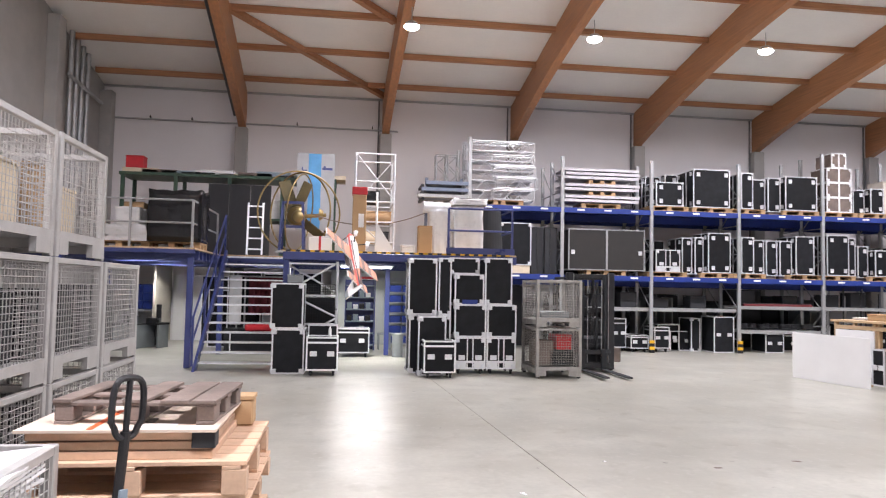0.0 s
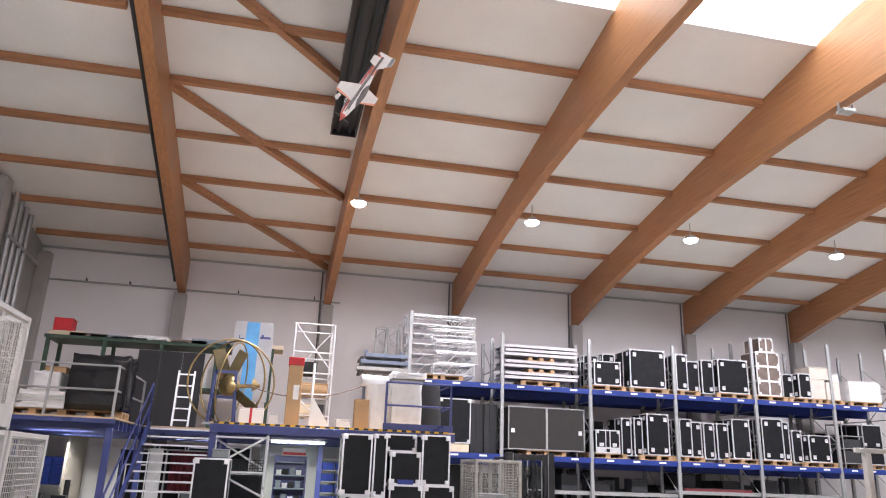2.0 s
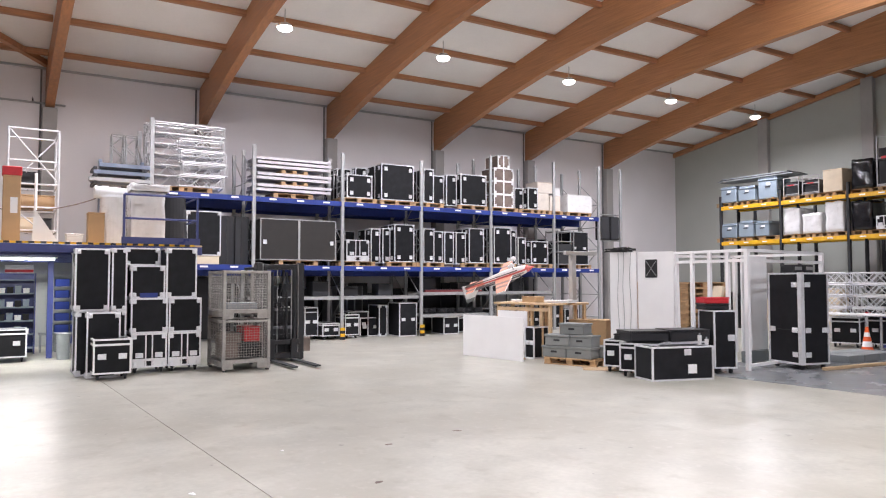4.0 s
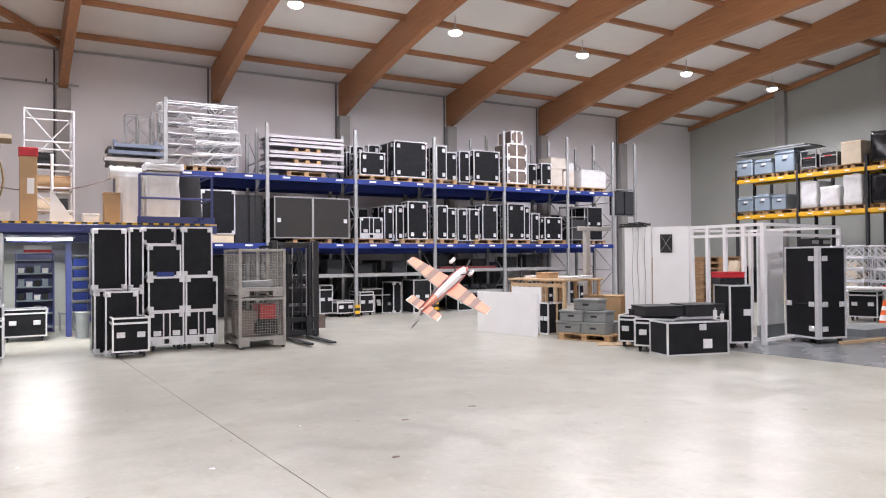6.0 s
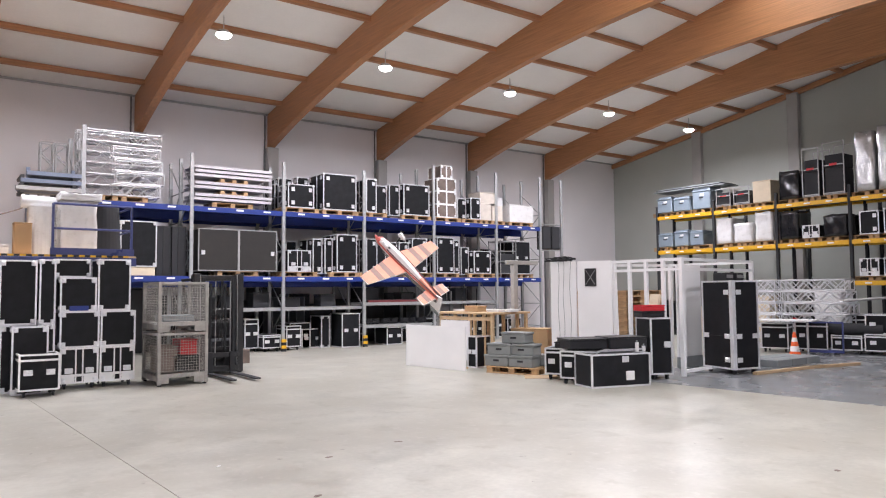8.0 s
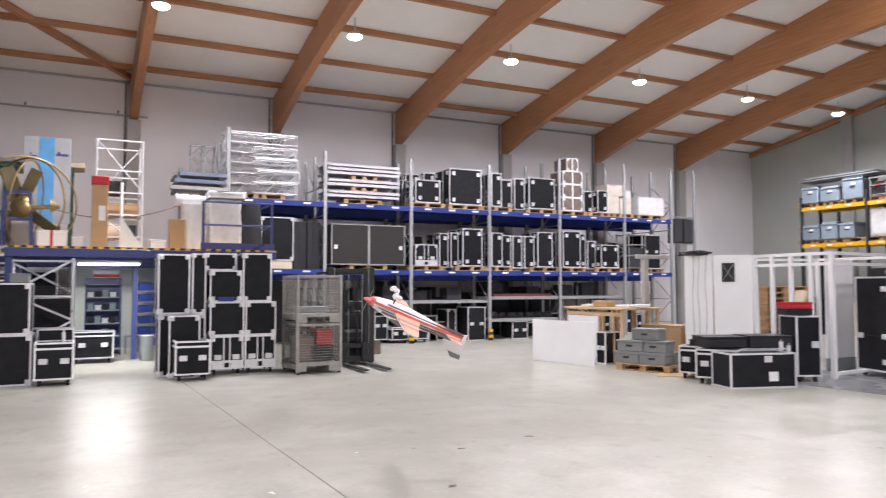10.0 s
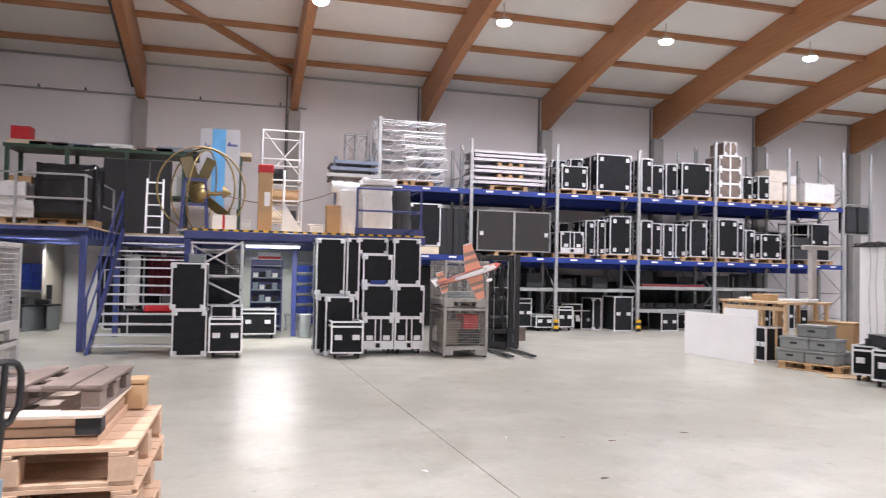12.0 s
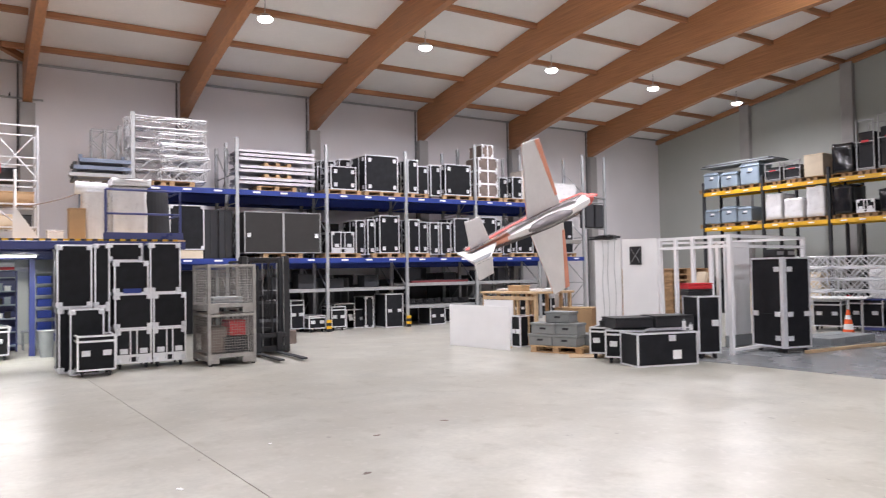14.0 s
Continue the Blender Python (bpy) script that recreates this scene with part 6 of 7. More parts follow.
cloth = thing("white_banner", "white fabric panel hung in the booth frame", "fabric panel", pose(14.0, 9.9, 0))
part("fabric", boxes((-0.45, 0.45, 0, 0.03, 0.25, 2.3), bevel=0.01), WHITE, cloth)
part("weight_bar", boxes((-0.45, 0.45, -0.01, 0.04, 0, 0.25), bevel=0.01), GREY, cloth)
gp = thing("gantry", "grey gantry post with a cantilever arm", "gantry", pose(11.95, 13.5, 0))
part("post", boxes((0, 0.14, 0, 0.14, 0, 2.4), bevel=0.01), MESHSTEEL, gp)
part("arm", boxes((-0.2, 0.85, 0.02, 0.12, 2.4, 2.5), bevel=0.01), MESHSTEEL, gp)
lean = thing("leaning_board", "pale wooden board leaning in the booth frame", "board", pose(13.0, 10.4, 0, 0, 16, 0))
part("plank", boxes((-0.04, 0.04, -0.12, 0.12, 0, 1.7), bevel=0.004), CREAM, lean)
red = thing("red_partition", "red panel edge standing in the booth", "panel", pose(12.9, 11.2, 0))
part("sheet", boxes((-0.1, 0.1, 0, 0.4, 0, 1.9), bevel=0.01), RED, red)
# stacks of small timber pallets behind the booth
for j, (sx, sy) in enumerate(((13.4, 12.2), (14.7, 12.0))):
    for k in range(12):
        pallet(sx, sy, 0.144 * k, turn=-20)
# grey stacked trays and low platform
tr = thing("tray_stack", "stack of light grey plastic trays by the tall case", "tray stack", pose(14.3, 9.0, 0))
for k in range(10):
    part("tray", boxes((0, 0.75, 0, 0.55, 0.3 + 0.075 * k, 0.3 + 0.075 * k + 0.068), bevel=0.008), GREY, tr)
part("trolley_base", boxes((0, 0.75, 0, 0.55, 0.0, 0.298), bevel=0.01), GALV, tr)
for k in range(6):
    st = thing("stone_slab", "flat grey slab lying on the floor", "slab", pose(15.3 + 0.62 * (k % 3), 8.6 + 0.45 * (k // 3), 0), "grey slabs")
    part("slab", boxes((0, 0.6, 0, 0.43, 0, 0.16), bevel=0.01), GREY, st)
for a, b in (((13.7, 8.15), (16.1, 8.0)), ((15.6, 8.05), (17.2, 7.72))):
    w = math.degrees(math.atan2(b[1] - a[1], b[0] - a[0]))
    tmb = thing("timber_batten", "long pale timber batten lying on the grey floor", "batten", pose(a[0], a[1], 0.004, 0, 0, w), "timber battens")
    part("batten", boxes((0, math.hypot(b[0] - a[0], b[1] - a[1]), 0, 0.1, 0, 0.06), bevel=0.005), TIMBER, tmb)
nb = thing("timber_block", "small timber offcut on the concrete floor", "timber offcut", pose(10.0, 3.36, 0, 0, 0, 10))
part("block", boxes((0, 0.3, 0, 0.08, 0, 0.06), bevel=0.004), TIMBER, nb)
for k, (x, y) in enumerate(((1.33, 6.24), (2.47, 7.31), (-0.08, 7.12), (1.34, 6.21))):
    sc_bit = thing("paper_scrap", "tiny white paper scrap on the concrete floor", "litter", pose(x, y, 0, 0, 0, 40 * k), "floor litter")
    part("scrap", boxes((-0.022, 0.022, -0.014, 0.014, 0, 0.006), bevel=0.002), WHITE, sc_bit)
for k, (x, y) in enumerate(((4.55, 7.20), (3.54, 6.99), (2.80, 5.74), (7.16, 3.47), (9.60, 3.47))):
    chip = thing("dirt_clod", "small flat dark dirt flake on the concrete floor", "litter", pose(x, y, 0, 0, 0, 25 * k - 20), "floor litter")
    bm = bmesh.new()
    bmesh.ops.create_icosphere(bm, subdivisions=2, radius=0.05, matrix=Matrix.Diagonal((1.2 - 0.15 * k, 0.6, 0.08, 1)))
    for v in bm.verts:
        v.co *= 1 + 0.35 * noise.noise(v.co * 30 + Vector((k, 0, 0)))
        v.co.z = max(v.co.z, 0.0)
    part("flake", bm, OLDWOOD, chip)
cone = thing("traffic_cone", "orange and white traffic cone on the floor", "traffic cone", pose(17.63, 9.3, 0.0))
cone.matrix_basis = pose(17.52, 9.4, 0.004)
part("base", boxes((-0.2, 0.2, -0.2, 0.2, 0, 0.045), bevel=0.01), ORANGE, cone)
for z0, z1, m in ((0.045, 0.19, ORANGE), (0.19, 0.32, WHITE), (0.32, 0.43, ORANGE), (0.43, 0.53, WHITE), (0.53, 0.66, ORANGE)):
    bm = bmesh.new()
    r = lambda z: 0.155 - 0.19 * z
    bmesh.ops.create_cone(bm, cap_ends=True, segments=18, radius1=r(z0), radius2=r(z1), depth=z1 - z0, matrix=pose(0, 0, (z0 + z1) / 2))
    part("cone_band", bm, m, cone)

# ---------------------------------------------------------------- yellow rack on the gable side
YX = 23.5
YY = (18.0, 15.5, 13.1, 10.7, 8.28, 5.85, 3.4)
YZ = ((4.6, 0, 6), (3.25, 0, 6), (1.96, 3, 6))
yr = thing("pallet_rack", "tall yellow-beamed pallet rack along the gable wall", "pallet rack")
YUP = mesh_of("upright", boxes((0, 0.1, -0.045, 0.045, 0, 5.0), bevel=0.006), CHARCOAL)
for y in YY:
    for dx in (0, 1.05, 2.1):
        piece("upright", YUP, yr, pose(YX + dx, y, 0))
for z, i0, i1 in YZ:
    for ya, yb in zip(YY[i0:i1], YY[i0 + 1:i1 + 1]):
        for dx in (-0.02, 1.05):
            part("beam", boxes((YX + dx, YX + dx + 0.05, yb + 0.05, ya - 0.05, z - 0.14, z), bevel=0.005), YELLOW, yr)
        part("shelf_panel", boxes((YX + 0.05, YX + 1.04, yb + 0.05, ya - 0.05, z - 0.06, z - 0.03)), GALV, yr)
        for k in (0.25, 0.55, 0.8):
            y = yb + (ya - yb) * k
            part("label_plate", boxes((YX - 0.026, YX - 0.021, y - 0.1, y + 0.1, z - 0.085, z - 0.04)), WHITE, yr)


def y_case(y0, y1, z, h, kind, seed=0, on=True):
    """Goods on the yellow rack between y0 and y1, facing west."""
    w, y = abs(y1 - y0) - 0.04, (y0 + y1) / 2
    if on:
        pallet(YX + 0.5, y, z, turn=90)
    zz = z + (0.146 if on else -0.028)
    if kind == "case":
        return flight_case(YX + 0.03, y, zz, w, 0.9, h, style="road", turn=-90, group="cases on the yellow rack")
    if kind == "frame":
        c = flight_case(YX + 0.03, y, zz, w, 0.9, h, style="rack", turn=-90, trim=WHITE, label="white-framed equipment case on the yellow rack", group="cases on the yellow rack")
        return c
    if kind == "bin":
        b = thing("large_bin", "blue-grey plastic container with lid on the yellow rack", "container", pose(YX + 0.03, y, zz, 0, 0, -90), "blue-grey containers")
        part("tub", boxes((-w / 2, w / 2, 0, 0.8, 0, h * 0.82), bevel=0.025), BLUEGREY, b)
        part("lid", boxes((-w / 2 - 0.015, w / 2 + 0.015, -0.015, 0.82, h * 0.82, h * 0.9), (-w / 2 + 0.03, w / 2 - 0.03, 0.03, 0.77, h * 0.9, h), bevel=0.012), BLUEGREY, b)
        part("handle", boxes((-0.09, 0.09, -0.012, 0, h * 0.5, h * 0.56)), CHARCOAL, b)
        part("label_sheet", boxes((-0.04, 0.12, -0.006, 0, h * 0.6, h * 0.72)), WHITE, b)
        return b
    if kind == "carton":
        return crate("carton", YX + 0.03, y, zz, w, 0.8, h, CREAM, "beige carton on the yellow rack", "carton", "cartons on the yellow rack", turn=-90)
    if kind == "foil":
        return wrapped("wrapped_load", YX + 0.05, y, zz, w, 0.9, h, FOIL, "tall load wrapped in silver film on the yellow rack", seed, -90)
    if kind == "white":
        return wrapped("wrapped_load", YX + 0.05, y, zz, w, 0.8, h, PLASTIC, "white wrapped goods on the yellow rack", seed, -90)
    if kind == "dark":
        return wrapped("dark_bundle", YX + 0.05, y, zz, w, 0.9, h, BLACKFOIL, "dark wrapped bundle on the yellow rack", seed, -90)
    g = thing("roll_cage", "grey steel roll cage with dark goods on the rack", "roll cage", pose(YX + 0.03, y, zz, 0, 0, -90), "roll cages")
    for x in (-w / 2, w / 2 - 0.03):
        for d in (0, 0.77):
            part("post", boxes((x, x + 0.03, d, d + 0.03, 0, h)), GALV, g)
    for zc in (0.04, h * 0.55, h - 0.03):
        part("rail", boxes((-w / 2 + 0.03, w / 2 - 0.03, 0, 0.03, zc, zc + 0.03)), GALV, g)
        part("rail", boxes((-w / 2 + 0.03, w / 2 - 0.03, 0.77, 0.8, zc, zc + 0.03)), GALV, g)
    part("floor_plate", boxes((-w / 2 + 0.03, w / 2 - 0.03, 0.03, 0.77, 0.0, 0.03)), GALV, g)
    part("lower_block", boxes((-w / 2 + 0.05, w / 2 - 0.05, 0.05, 0.75, 0.031, h * 0.5), bevel=0.02), CHARCOAL, g)
    part("upper_block", boxes((-w / 2 + 0.05, w / 2 - 0.05, 0.05, 0.75, h * 0.503, h * 0.76), bevel=0.02), CHARCOAL, g)
    part("red_tag", boxes((-0.12, 0.12, -0.008, 0, h * 0.545, h * 0.59)), RED, g)
    return g


Y_GOODS = (
    (18.0, 17.3, 4.6, 0.62, "bin"), (17.25, 16.5, 4.6, 0.55, "bin"), (16.4, 15.6, 4.6, 0.8, "bin"), (15.4, 14.78, 4.6, 0.65, "cage"), (14.7, 14.05, 4.6, 0.65, "cage"),
    (13.95, 13.25, 4.6, 0.75, "carton"), (13.0, 12.3, 4.6, 0.95, "dark"), (12.2, 11.6, 4.6, 1.6, "cage"), (11.52, 10.8, 4.6, 1.7, "cage"),
    (10.5, 9.92, 4.6, 1.85, "foil"), (9.85, 8.95, 4.6, 1.95, "foil"), (8.88, 8.35, 4.6, 1.0, "dark"), (8.15, 7.4, 4.6, 1.2, "frame"), (7.3, 6.5, 4.6, 1.0, "case"),
    (18.0, 17.3, 3.25, 0.55, "bin"), (17.25, 16.6, 3.25, 0.62, "bin"), (16.55, 15.95, 3.25, 0.55, "bin"), (15.4, 14.78, 3.25, 0.9, "white"), (14.7, 14.0, 3.25, 0.68, "white"), (13.9, 13.25, 3.25, 1.0, "white"),
    (13.0, 12.35, 3.25, 0.95, "dark"), (12.25, 11.65, 3.25, 0.42, "frame"), (11.55, 10.8, 3.25, 0.7, "dark"), (10.45, 9.85, 3.25, 0.72, "case"), (9.75, 9.15, 3.25, 0.76, "case"), (9.05, 8.4, 3.25, 0.8, "case"),
    (8.15, 7.7, 3.25, 0.85, "case"), (7.65, 7.1, 3.25, 0.85, "case"), (10.5, 9.9, 1.96, 0.55, "frame"), (9.8, 9.1, 1.96, 0.55, "case"), (9.05, 8.4, 1.96, 0.9, "case"), (8.15, 7.4, 1.96, 0.6, "case"),
)
for i, (y0, y1, z, h, kind) in enumerate(Y_GOODS):
    y_case(y0, y1, z, h, kind, 30 + i)
fp = thing("sheet_stack", "grey flat panels lying on top of the containers", "panels")
for k in range(3):
    part("sheet", boxes((YX + 0.0, YX + 0.9, 15.0 + 0.1 * k, 18.1 - 0.1 * k, 5.6 + 0.04 * k, 5.635 + 0.04 * k)), CHARCOAL if k % 2 else GREY, fp)
fp.matrix_basis = pose(0, 0, -0.05)
for ya, h, kind in ((17.4, 1.3, "dark"), (16.2, 1.1, "carton"), (15.0, 1.4, "cage"), (13.9, 1.5, "carton"), (12.6, 1.3, "cage"), (11.5, 1.7, "white"), (7.9, 0.9, "case"), (6.9, 1.1, "case")):
    y_case(ya + 0.45, ya - 0.45, 0, h, kind, int(ya * 10), False).location.z = 0.0

# ---------------------------------------------------------------- truss piles and cases before the yellow rack
TR3 = mesh_of("truss", truss_mesh(1.4, 0.29, 0.022), ALU)
for k in range(6):
    for j in range(2):
        t = tagged(new("truss", TR3), "long aluminium box truss in a pile on the floor", "truss", "piled truss")
        t.matrix_basis = pose(20.0 + 0.34 * j + 0.03 * (k % 2), 12.75, 0.022 + 0.334 * k, 0, 0, -84)
TR4 = mesh_of("truss", truss_mesh(1.75, 0.29, 0.022), ALU)
for k in range(6):
    for j in range(2):
        t = tagged(new("truss", TR4), "long aluminium box truss in a pile on the floor", "truss", "piled truss")
        t.matrix_basis = pose(20.4 + 0.33 * j, 11.2 + 0.05 * (k % 3), 0.022 + 0.334 * k, 0, 0, -86)
tbl = thing("folding_table", "white-topped table among the flight cases", "table", pose(18.4, 11.6, 0, 0, 0, -75))
part("table_top", boxes((0, 2.0, 0, 0.8, 0.86, 0.9), bevel=0.005), WHITE, tbl)
for x in (0.1, 1.85):
    for y in (0.05, 0.7):
        part("leg", boxes((x, x + 0.05, y, y + 0.05, 0, 0.86)), GALV, tbl)
tr_case = (
    (19.0, 10.75, 0, 0.7, 0.7, 0.8), (19.4, 9.95, 0, 0.8, 0.7, 0.85), (19.75, 9.2, 0, 0.72, 0.7, 0.5), (20.0, 8.4, 0, 0.85, 0.8, 0.55), (20.05, 8.45, 0.552, 0.75, 0.7, 0.5),
    (20.3, 7.75, 0, 0.55, 0.7, 0.8), (20.45, 6.95, 0, 0.85, 0.8, 0.5), (20.5, 6.0, 0, 0.85, 0.8, 0.5), (21.3, 8.3, 0, 0.8, 0.7, 1.3), (21.4, 7.3, 0, 0.8, 0.7, 1.3), (21.5, 6.4, 0, 0.8, 0.7, 1.1), (21.3, 9.3, 0, 0.9, 0.8, 1.0),
    (21.3, 8.3, 1.302, 0.6, 0.5, 0.25), (21.35, 7.6, 1.302, 0.5, 0.5, 0.25), (21.9, 5.5, 0, 0.9, 0.8, 1.4),
)
for x, y, z, w, d, h in tr_case:
    flight_case(x, y, z, w, d, h, castors=(z == 0), style="latched", turn=-72, label="black flight case in the row on the grey floor", group="cases on the grey floor")
roll = thing("carpet_roll", "thick dark grey carpet roll lying on flight cases", "carpet roll", pose(19.95, 9.15, 0.66))
bm = bmesh.new()
rod(bm, (-0.2, 0.65, 0), (0.2, -0.7, 0), 0.155, 20)
part("carpet", bm, CHARCOAL, roll)
blue_cart = thing("blue_trolley", "blue tubular trolley loaded with a black case", "trolley", pose(19.35, 9.55, 0, 0, 0, -72))
for x in (-0.42, 0.42):
    part("upright", boxes((x - 0.02, x + 0.02, -0.06, -0.02, 0.05, 0.86)), NAVY, blue_cart)
part("push_bar", boxes((-0.42, 0.42, -0.06, -0.02, 0.82, 0.86)), NAVY, blue_cart)
part("load_bed", boxes((-0.42, 0.42, -0.06, 0.0, 0.05, 0.12)), NAVY, blue_cart)
arm = thing("camera_crane", "black and silver camera crane arm resting on cases", "crane", pose(20.6, 8.0, 1.4, 0, 0, -72))
bm = bmesh.new()
rod(bm, (-1.5, 0, 0.0), (0, 0, 0.12), 0.04, 8)
rod(bm, (0, 0, 0.12), (1.6, 0, -0.12), 0.035, 8)
part("boom", bm, GALV, arm)
part("head", boxes((-0.3, 0.35, -0.15, 0.15, -0.1, 0.2), bevel=0.04), DARK, arm)
bm = bmesh.new()
rod(bm, (1.5, 0.0, -0.3), (1.7, 0.1, -0.3), 0.18, 12)
part("counterweight", bm, DARK, arm)
part("pedestal", boxes((-0.08, 0.08, 0.3, 0.42, -1.4, 0.0), (-0.08, 0.08, 0.1, 0.42, -0.08, 0.0)), DARK, arm)

# ---------------------------------------------------------------- the model aeroplane
FOAM = mat("white_foam", (0.82, 0.80, 0.80), 0.6, vary=0.05, scale=8)
SALMON = mat("orange_foam_print", (0.80, 0.36, 0.25), 0.6, vary=0.08, scale=8)
STRIPE = mat("dark_foam_print", (0.17, 0.14, 0.14), 0.6, vary=0.1, scale=8)
CANOPY = mat("tinted_canopy", (0.17, 0.155, 0.16), 0.25, vary=0.15, scale=8)
CRIMSON = mat("red_foam_print", (0.70, 0.17, 0.15), 0.55, vary=0.1, scale=8)


def outline(bm, points, z0, z1):
    lo, hi = [[bm.verts.new((x, y, z)) for x, y in points] for z in (z0, z1)]
    bm.faces.new(lo[::-1]), bm.faces.new(hi)
    for k in range(len(points)):
        n = (k + 1) % len(points)
        bm.faces.new((lo[k], lo[n], hi[n], hi[k]))


plane = thing("model_aeroplane", "white and orange foam aerobatic model aeroplane in flight", "model aeroplane")
# fuselage: tapered body in rings, nose at +x
bm = bmesh.new()
RINGS = ((-0.45, 0.006, 0.012, 0.0), (-0.30, 0.018, 0.03, 0.0), (-0.12, 0.033, 0.058, 0.004), (0.06, 0.042, 0.08, 0.008), (0.2, 0.042, 0.072, 0.0), (0.33, 0.036, 0.048, -0.004), (0.37, 0.02, 0.028, -0.004))
loops = []
for x, hw, hh, zc in RINGS:
    loops.append([bm.verts.new((x, hw * math.cos(a), zc + hh * math.sin(a))) for a in [math.pi / 4 * k + math.pi / 8 for k in range(8)]])
for a, b in zip(loops, loops[1:]):
    for k in range(8):
        bm.faces.new((a[k], a[(k + 1) % 8], b[(k + 1) % 8], b[k]))
bm.faces.new(loops[0]), bm.faces.new(loops[-1][::-1])
part("fuselage", bm, FOAM, plane)
bm = bmesh.new()
bmesh.ops.create_uvsphere(bm, u_segments=14, v_segments=8, radius=0.05, matrix=pose(0.05, 0, 0.055) @ Matrix.Diagonal((3.1, 0.62, 0.9, 1)))
part("canopy", bm, CANOPY, plane, "dark tinted bubble canopy")
UMBER = mat("brown_foam_print", (0.33, 0.22, 0.19), 0.6, vary=0.1, scale=8)
for sgn in (1, -1):
    for z0, z1, m, xx in ((0.012, 0.021, STRIPE, 0.30), (-0.024, -0.004, CRIMSON, 0.34), (0.03, 0.046, CANOPY, 0.26), (-0.044, -0.036, STRIPE, 0.24)):
        bm = bmesh.new()
        pts = ((-0.44, 0.012), (-0.12, 0.035), (0.06, 0.0435), (0.2, 0.0435), (xx, 0.038))
        v = [(bm.verts.new((x, sgn * (w + 0.001), z0 * (0.35 + 0.65 * min(1, (x + 0.5) / 0.5)))), bm.verts.new((x, sgn * (w + 0.001), z1 * (0.35 + 0.65 * min(1, (x + 0.5) / 0.5)))), bm.verts.new((x, sgn * (w + 0.004), z1 * 0.9)), bm.verts.new((x, sgn * (w + 0.004), z0 * 0.9))) for x, w in pts]
        for p, q in zip(v, v[1:]):
            for k in range(4):
                bm.faces.new((p[k], p[(k + 1) % 4], q[(k + 1) % 4], q[k]))
        part("side_stripe", bm, m, plane)
bm = bmesh.new()
bmesh.ops.create_cone(bm, cap_ends=True, segments=14, radius1=0.028, radius2=0.004, depth=0.06, matrix=pose(0.4, 0, 0, 0, 90, 0))
part("spinner", bm, CRIMSON, plane)
prop = part("propeller", boxes((0.385, 0.39, -0.006, 0.006, -0.11, 0.11), bevel=0.002), GREY, plane)
part("cowl", boxes((0.325, 0.372, -0.03, 0.03, -0.04, 0.032), bevel=0.012), CRIMSON, plane)
for sgn, nm in ((1, "left_wing"), (-1, "right_wing")):
    bm = bmesh.new()
    outline(bm, ((0.165, sgn * 0.035), (0.112, sgn * 0.42), (0.012, sgn * 0.425), (-0.055, sgn * 0.035)), 0.0, 0.012)
    w = part("wing", bm, FOAM, plane, "white foam wing")
    bm = bmesh.new()
    outline(bm, ((0.158, sgn * 0.1), (0.115, sgn * 0.42), (0.085, sgn * 0.42), (0.142, sgn * 0.1)), 0.0125, 0.0145)
    part("leading_edge_print", bm, SALMON, w)
    for k in range(7):
        ya, yb = 0.04 + 0.054 * k, 0.04 + 0.054 * (k + 1)
        xa, xb = 0.165 - 0.138 * (ya - 0.035), 0.165 - 0.138 * (yb - 0.035)
        xc, xd = -0.055 + 0.172 * (ya - 0.035), -0.055 + 0.172 * (yb - 0.035)
        bm = bmesh.new()
        outline(bm, ((xa, sgn * ya), (xb, sgn * yb), (xd, sgn * yb), (xc, sgn * ya)), -0.003, -0.0005)
        part("underside_band", bm, UMBER if k in (2, 4) else SALMON, w)
    bm = bmesh.new()
    outline(bm, ((-0.3, sgn * 0.015), (-0.325, sgn * 0.155), (-0.415, sgn * 0.16), (-0.42, sgn * 0.015)), 0.0, 0.009)
    tl = part("tailplane", bm, FOAM, plane)
    for k in range(3):
        ya, yb = 0.018 + 0.044 * k, 0.018 + 0.044 * (k + 1)
        bm = bmesh.new()
        outline(bm, ((-0.302 - 0.16 * (ya - 0.015), sgn * ya), (-0.302 - 0.16 * (yb - 0.015), sgn * yb), (-0.414, sgn * yb), (-0.414, sgn * ya)), -0.003, -0.0005)
        part("underside_band", bm, UMBER if k == 1 else SALMON, tl)
    bm = bmesh.new()
    rod(bm, (0.2, sgn * 0.03, -0.06), (0.22, sgn * 0.1, -0.13), 0.006, 6)
    g = part("gear_leg", bm, CHARCOAL, plane)
    bm = bmesh.new()
    rod(bm, (0.22, sgn * 0.09, -0.14), (0.22, sgn * 0.11, -0.14), 0.022, 14)
    part("wheel", bm, WHITE, g)
    part("wheel_fairing", boxes((0.17, 0.25, sgn * 0.1 - 0.014, sgn * 0.1 + 0.014, -0.15, -0.115), bevel=0.008), FOAM, g)
bm = bmesh.new()
outline(bm, ((-0.28, 0.03), (-0.41, 0.165), (-0.5, 0.165), (-0.47, -0.05), (-0.42, -0.03)), -0.005, 0.005)
bmesh.ops.transform(bm, matrix=pose(0, 0, 0, 90, 0, 0), verts=bm.verts)
fin = part("fin", bm, FOAM, plane)
bm = bmesh.new()
outline(bm, ((-0.375, 0.125), (-0.412, 0.163), (-0.498, 0.163), (-0.49, 0.125)), -0.007, 0.007)
bmesh.ops.transform(bm, matrix=pose(0, 0, 0, 90, 0, 0), verts=bm.verts)
part("fin_tip", bm, GREY, fin)
bm = bmesh.new()
bands = []
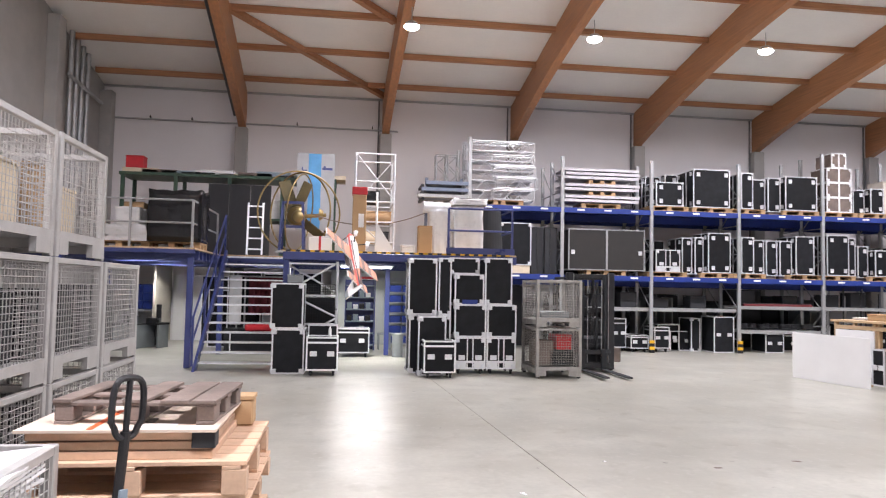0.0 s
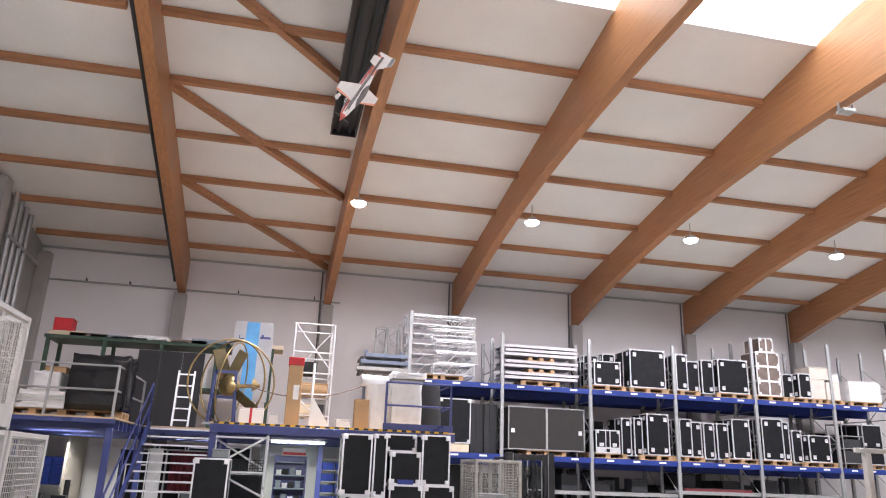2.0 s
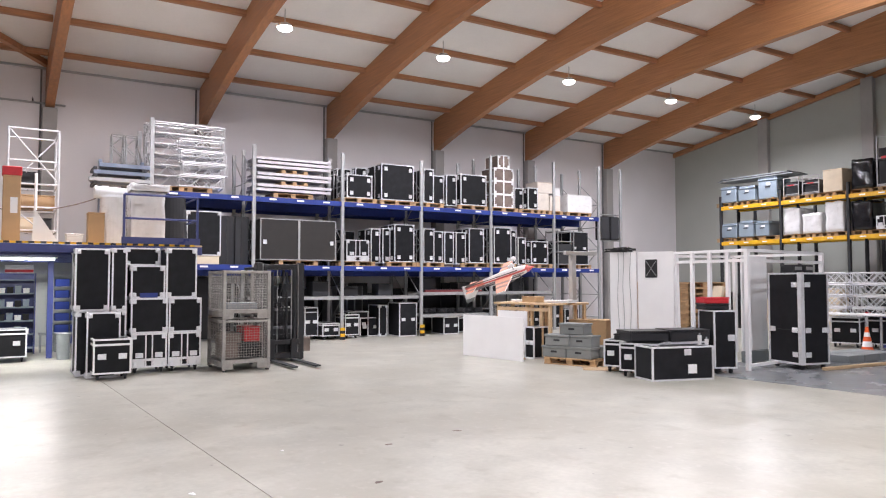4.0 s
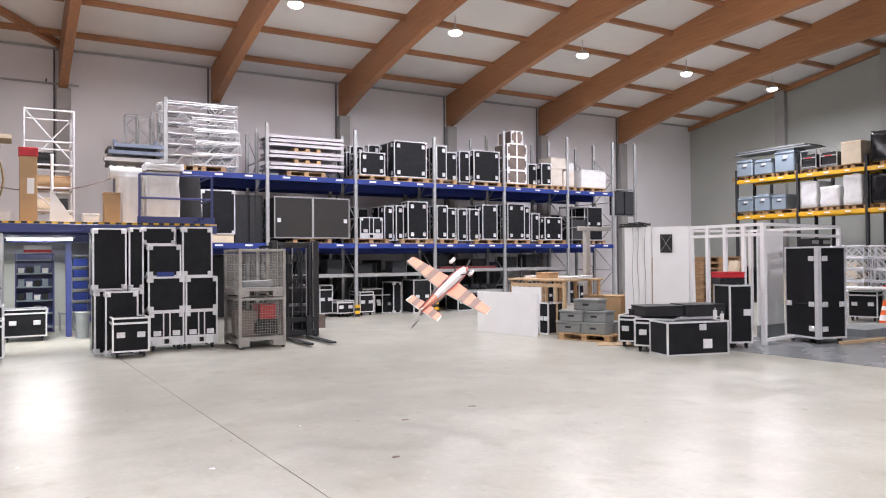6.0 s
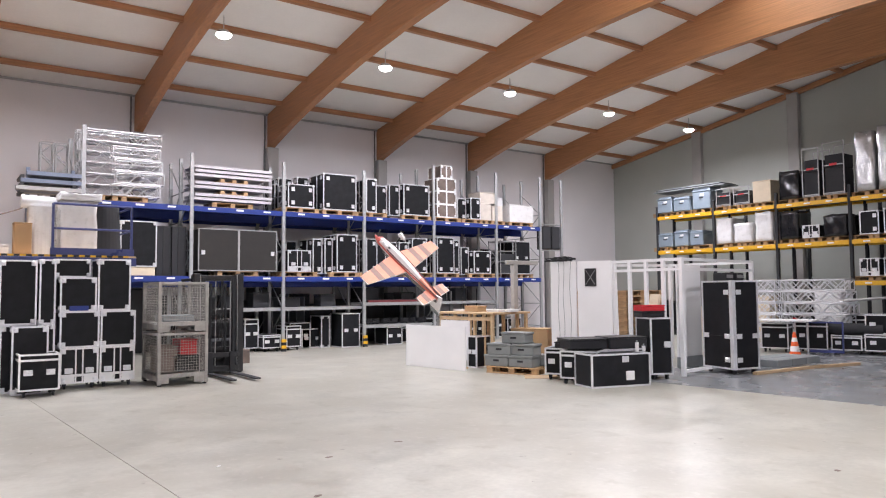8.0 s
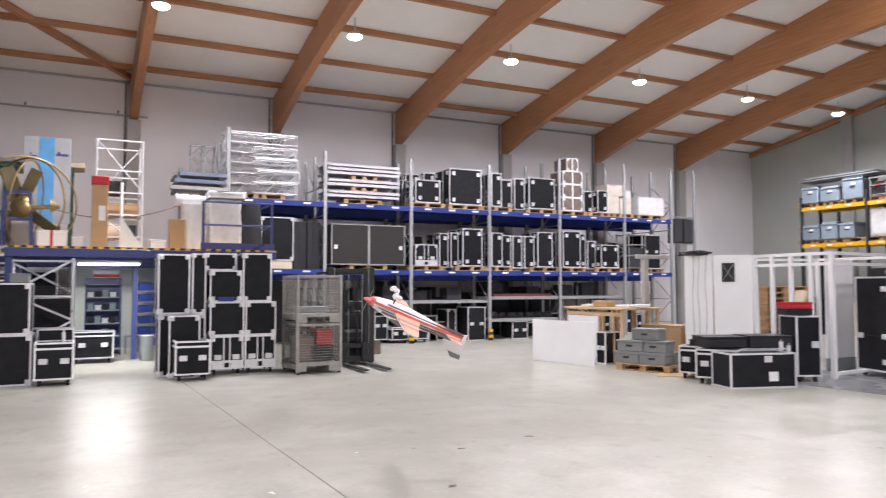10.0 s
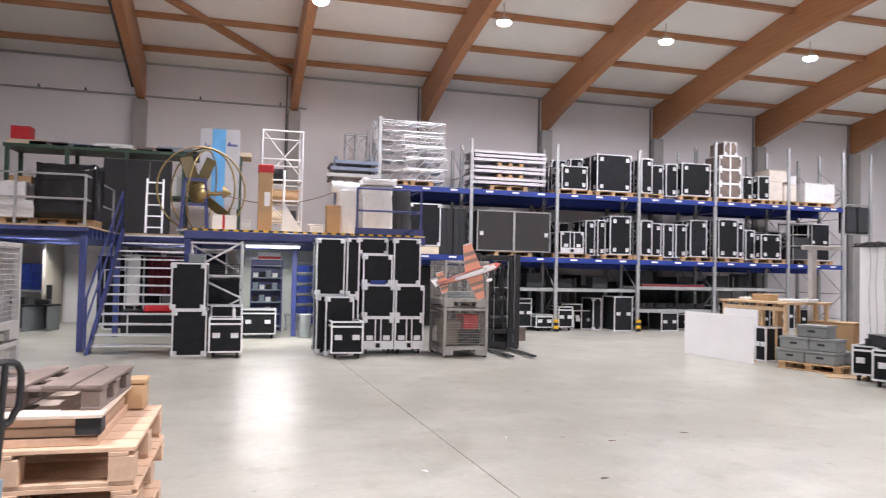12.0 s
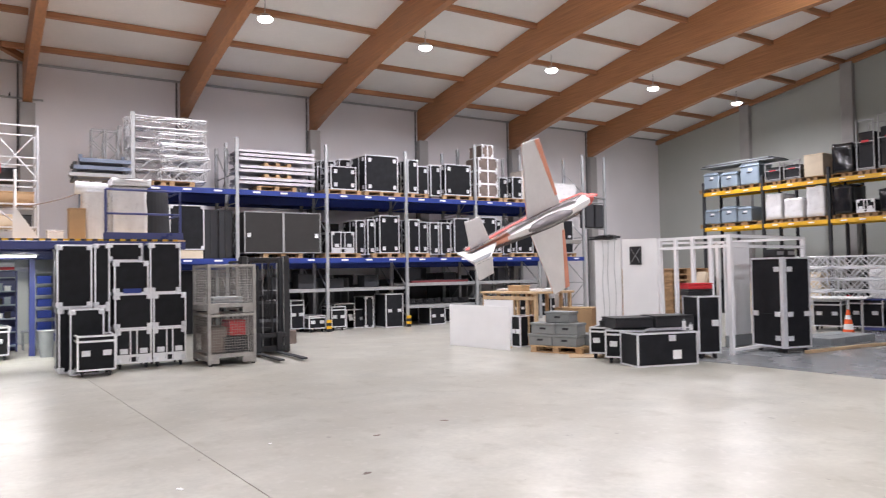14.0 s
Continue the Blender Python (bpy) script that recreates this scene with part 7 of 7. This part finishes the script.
for x, hw, hh in ((-0.43, 0.0105, 0.018), (-0.30, 0.0195, 0.0325), (-0.2, 0.0285, 0.0475)):
    bands.append([bm.verts.new((x, hw * math.cos(a), hh * math.sin(a))) for a in [math.pi / 4 * k + math.pi / 8 for k in range(8)]])
for a, b in zip(bands, bands[1:]):
    for k in range(8):
        bm.faces.new((a[k], a[(k + 1) % 8], b[(k + 1) % 8], b[k]))
bm.faces.new(bands[0]), bm.faces.new(bands[-1][::-1])
part("tail_print", bm, SALMON, plane, "orange printed tail end")


def motions():
    # the aeroplane rolls and loops in front of the camera
    PLANE = [
        (0.0, pose(-0.15, 7.51, 2.04, -135, -41, 99)),
        (0.25, pose(-0.12, 7.88, 2.53, -92, -71, 97)),
        (0.5, pose(-0.08, 8.25, 3.03, 45, -69, -2)),
        (0.65, pose(0.11, 8.64, 3.51, -28, -72, 3)),
        (0.8, pose(0.31, 9.03, 4.00, -107, -71, 13)),
        (0.9, pose(0.34, 8.70, 4.07, -94, -58, -38)),
        (1.0, pose(0.37, 8.38, 4.15, -102, -43, -71)),
        (1.1, pose(0.56, 8.66, 4.52, -145, -49, -68)),
        (1.2, pose(0.74, 8.95, 4.90, 168, -51, -60)),
        (1.5, pose(0.93, 7.91, 5.47, -175, -70, -132)),
        (1.67, pose(0.73, 7.74, 5.59, -157, -28, -169)),
        (1.83, pose(0.54, 7.57, 5.71, -167, 13, 169)),
        (2.0, pose(0.34, 7.40, 5.83, 159, 45, 129)),
        (2.17, pose(0.24, 7.72, 5.25, -169, 51, 102)),
        (2.33, pose(0.14, 8.05, 4.67, -136, 67, 80)),
        (2.5, pose(0.04, 8.38, 4.09, -64, 85, 99)),
        (2.75, pose(0.58, 8.09, 2.89, -167, 46, -14)),
        (3.0, pose(1.12, 7.80, 1.69, -163, 0, -24)),
        (3.5, pose(3.56, 7.51, 1.16, -171, -20, -39)),
        (3.7, pose(4.20, 7.30, 1.35, -164, -20, -39)),
        (4.4, pose(5.40, 6.20, 2.10, -132, -23, -77)),
        (4.63, pose(4.90, 5.80, 2.03, -111, -60, -50)),
        (4.87, pose(4.40, 5.40, 1.97, 107, -79, 132)),
        (5.1, pose(3.90, 5.00, 1.90, 118, -39, 164)),
        (5.7, pose(3.00, 5.20, 1.50, -156, -52, 59)),
        (6.0, pose(3.13, 5.41, 1.49, -143, -24, 28)),
        (6.25, pose(3.75, 5.53, 1.55, -145, -23, -10)),
        (6.5, pose(4.38, 5.64, 1.61, -147, -23, -49)),
        (6.75, pose(5.06, 5.28, 1.67, -145, -27, -91)),
        (7.0, pose(5.74, 4.92, 1.72, -141, -29, -135)),
        (7.25, pose(4.90, 4.36, 1.76, -160, -20, 177)),
        (7.5, pose(4.06, 3.79, 1.80, -180, -26, 128)),
        (7.7, pose(3.77, 4.35, 1.84, 145, -36, 132)),
        (8.4, pose(3.20, 6.00, 2.10, 156, -45, 98)),
        (8.63, pose(3.27, 6.13, 2.03, -173, -48, 123)),
        (8.87, pose(3.33, 6.27, 1.97, -141, -60, 144)),
        (9.1, pose(3.40, 6.40, 1.90, -100, -77, 153)),
        (9.7, pose(2.80, 5.60, 1.60, -115, -39, 164)),
        (9.85, pose(2.51, 5.43, 1.54, -159, -33, 172)),
        (10.0, pose(2.21, 5.26, 1.49, 162, -23, 171)),
        (10.1, pose(1.76, 5.12, 1.49, 118, -29, 159)),
        (10.2, pose(1.31, 4.97, 1.50, 72, -41, 155)),
        (10.35, pose(0.78, 5.08, 1.61, 17, -33, 142)),
        (10.5, pose(0.24, 5.24, 1.71, -35.5, -35, 124.5)),
        (10.75, pose(-0.16, 6.25, 1.67, 19, -47, 88)),
        (11.0, pose(-0.56, 7.30, 1.62, 69, -29, 57)),
        (11.25, pose(-0.07, 8.24, 1.67, 141, -39, 11)),
        (11.5, pose(0.43, 9.18, 1.73, -162, -9, -16)),
        (11.75, pose(1.48, 9.05, 1.72, -112, -13, -11)),
        (12.0, pose(2.53, 8.92, 1.72, -61, -19, -11)),
        (12.25, pose(3.47, 8.32, 1.79, -103, -25, -6)),
        (12.5, pose(4.40, 7.73, 1.85, -146, -27, 3)),
        (12.75, pose(5.03, 7.09, 1.96, -101, -11, 16)),
        (13.0, pose(5.66, 6.46, 2.07, -54, -9, 37)),
        (13.25, pose(5.67, 6.18, 2.01, -110, -64, 78)),
        (13.5, pose(5.69, 5.89, 1.95, 147, -31, 168)),
        (13.67, pose(4.59, 4.90, 1.96, 132, -45, -131)),
        (13.83, pose(3.50, 3.91, 1.97, 108, -40, -63)),
        (14.0, pose(2.41, 2.92, 2.0, 102.8, -21.6, -7.1)),
    ]
    walk(plane, PLANE)


motions()
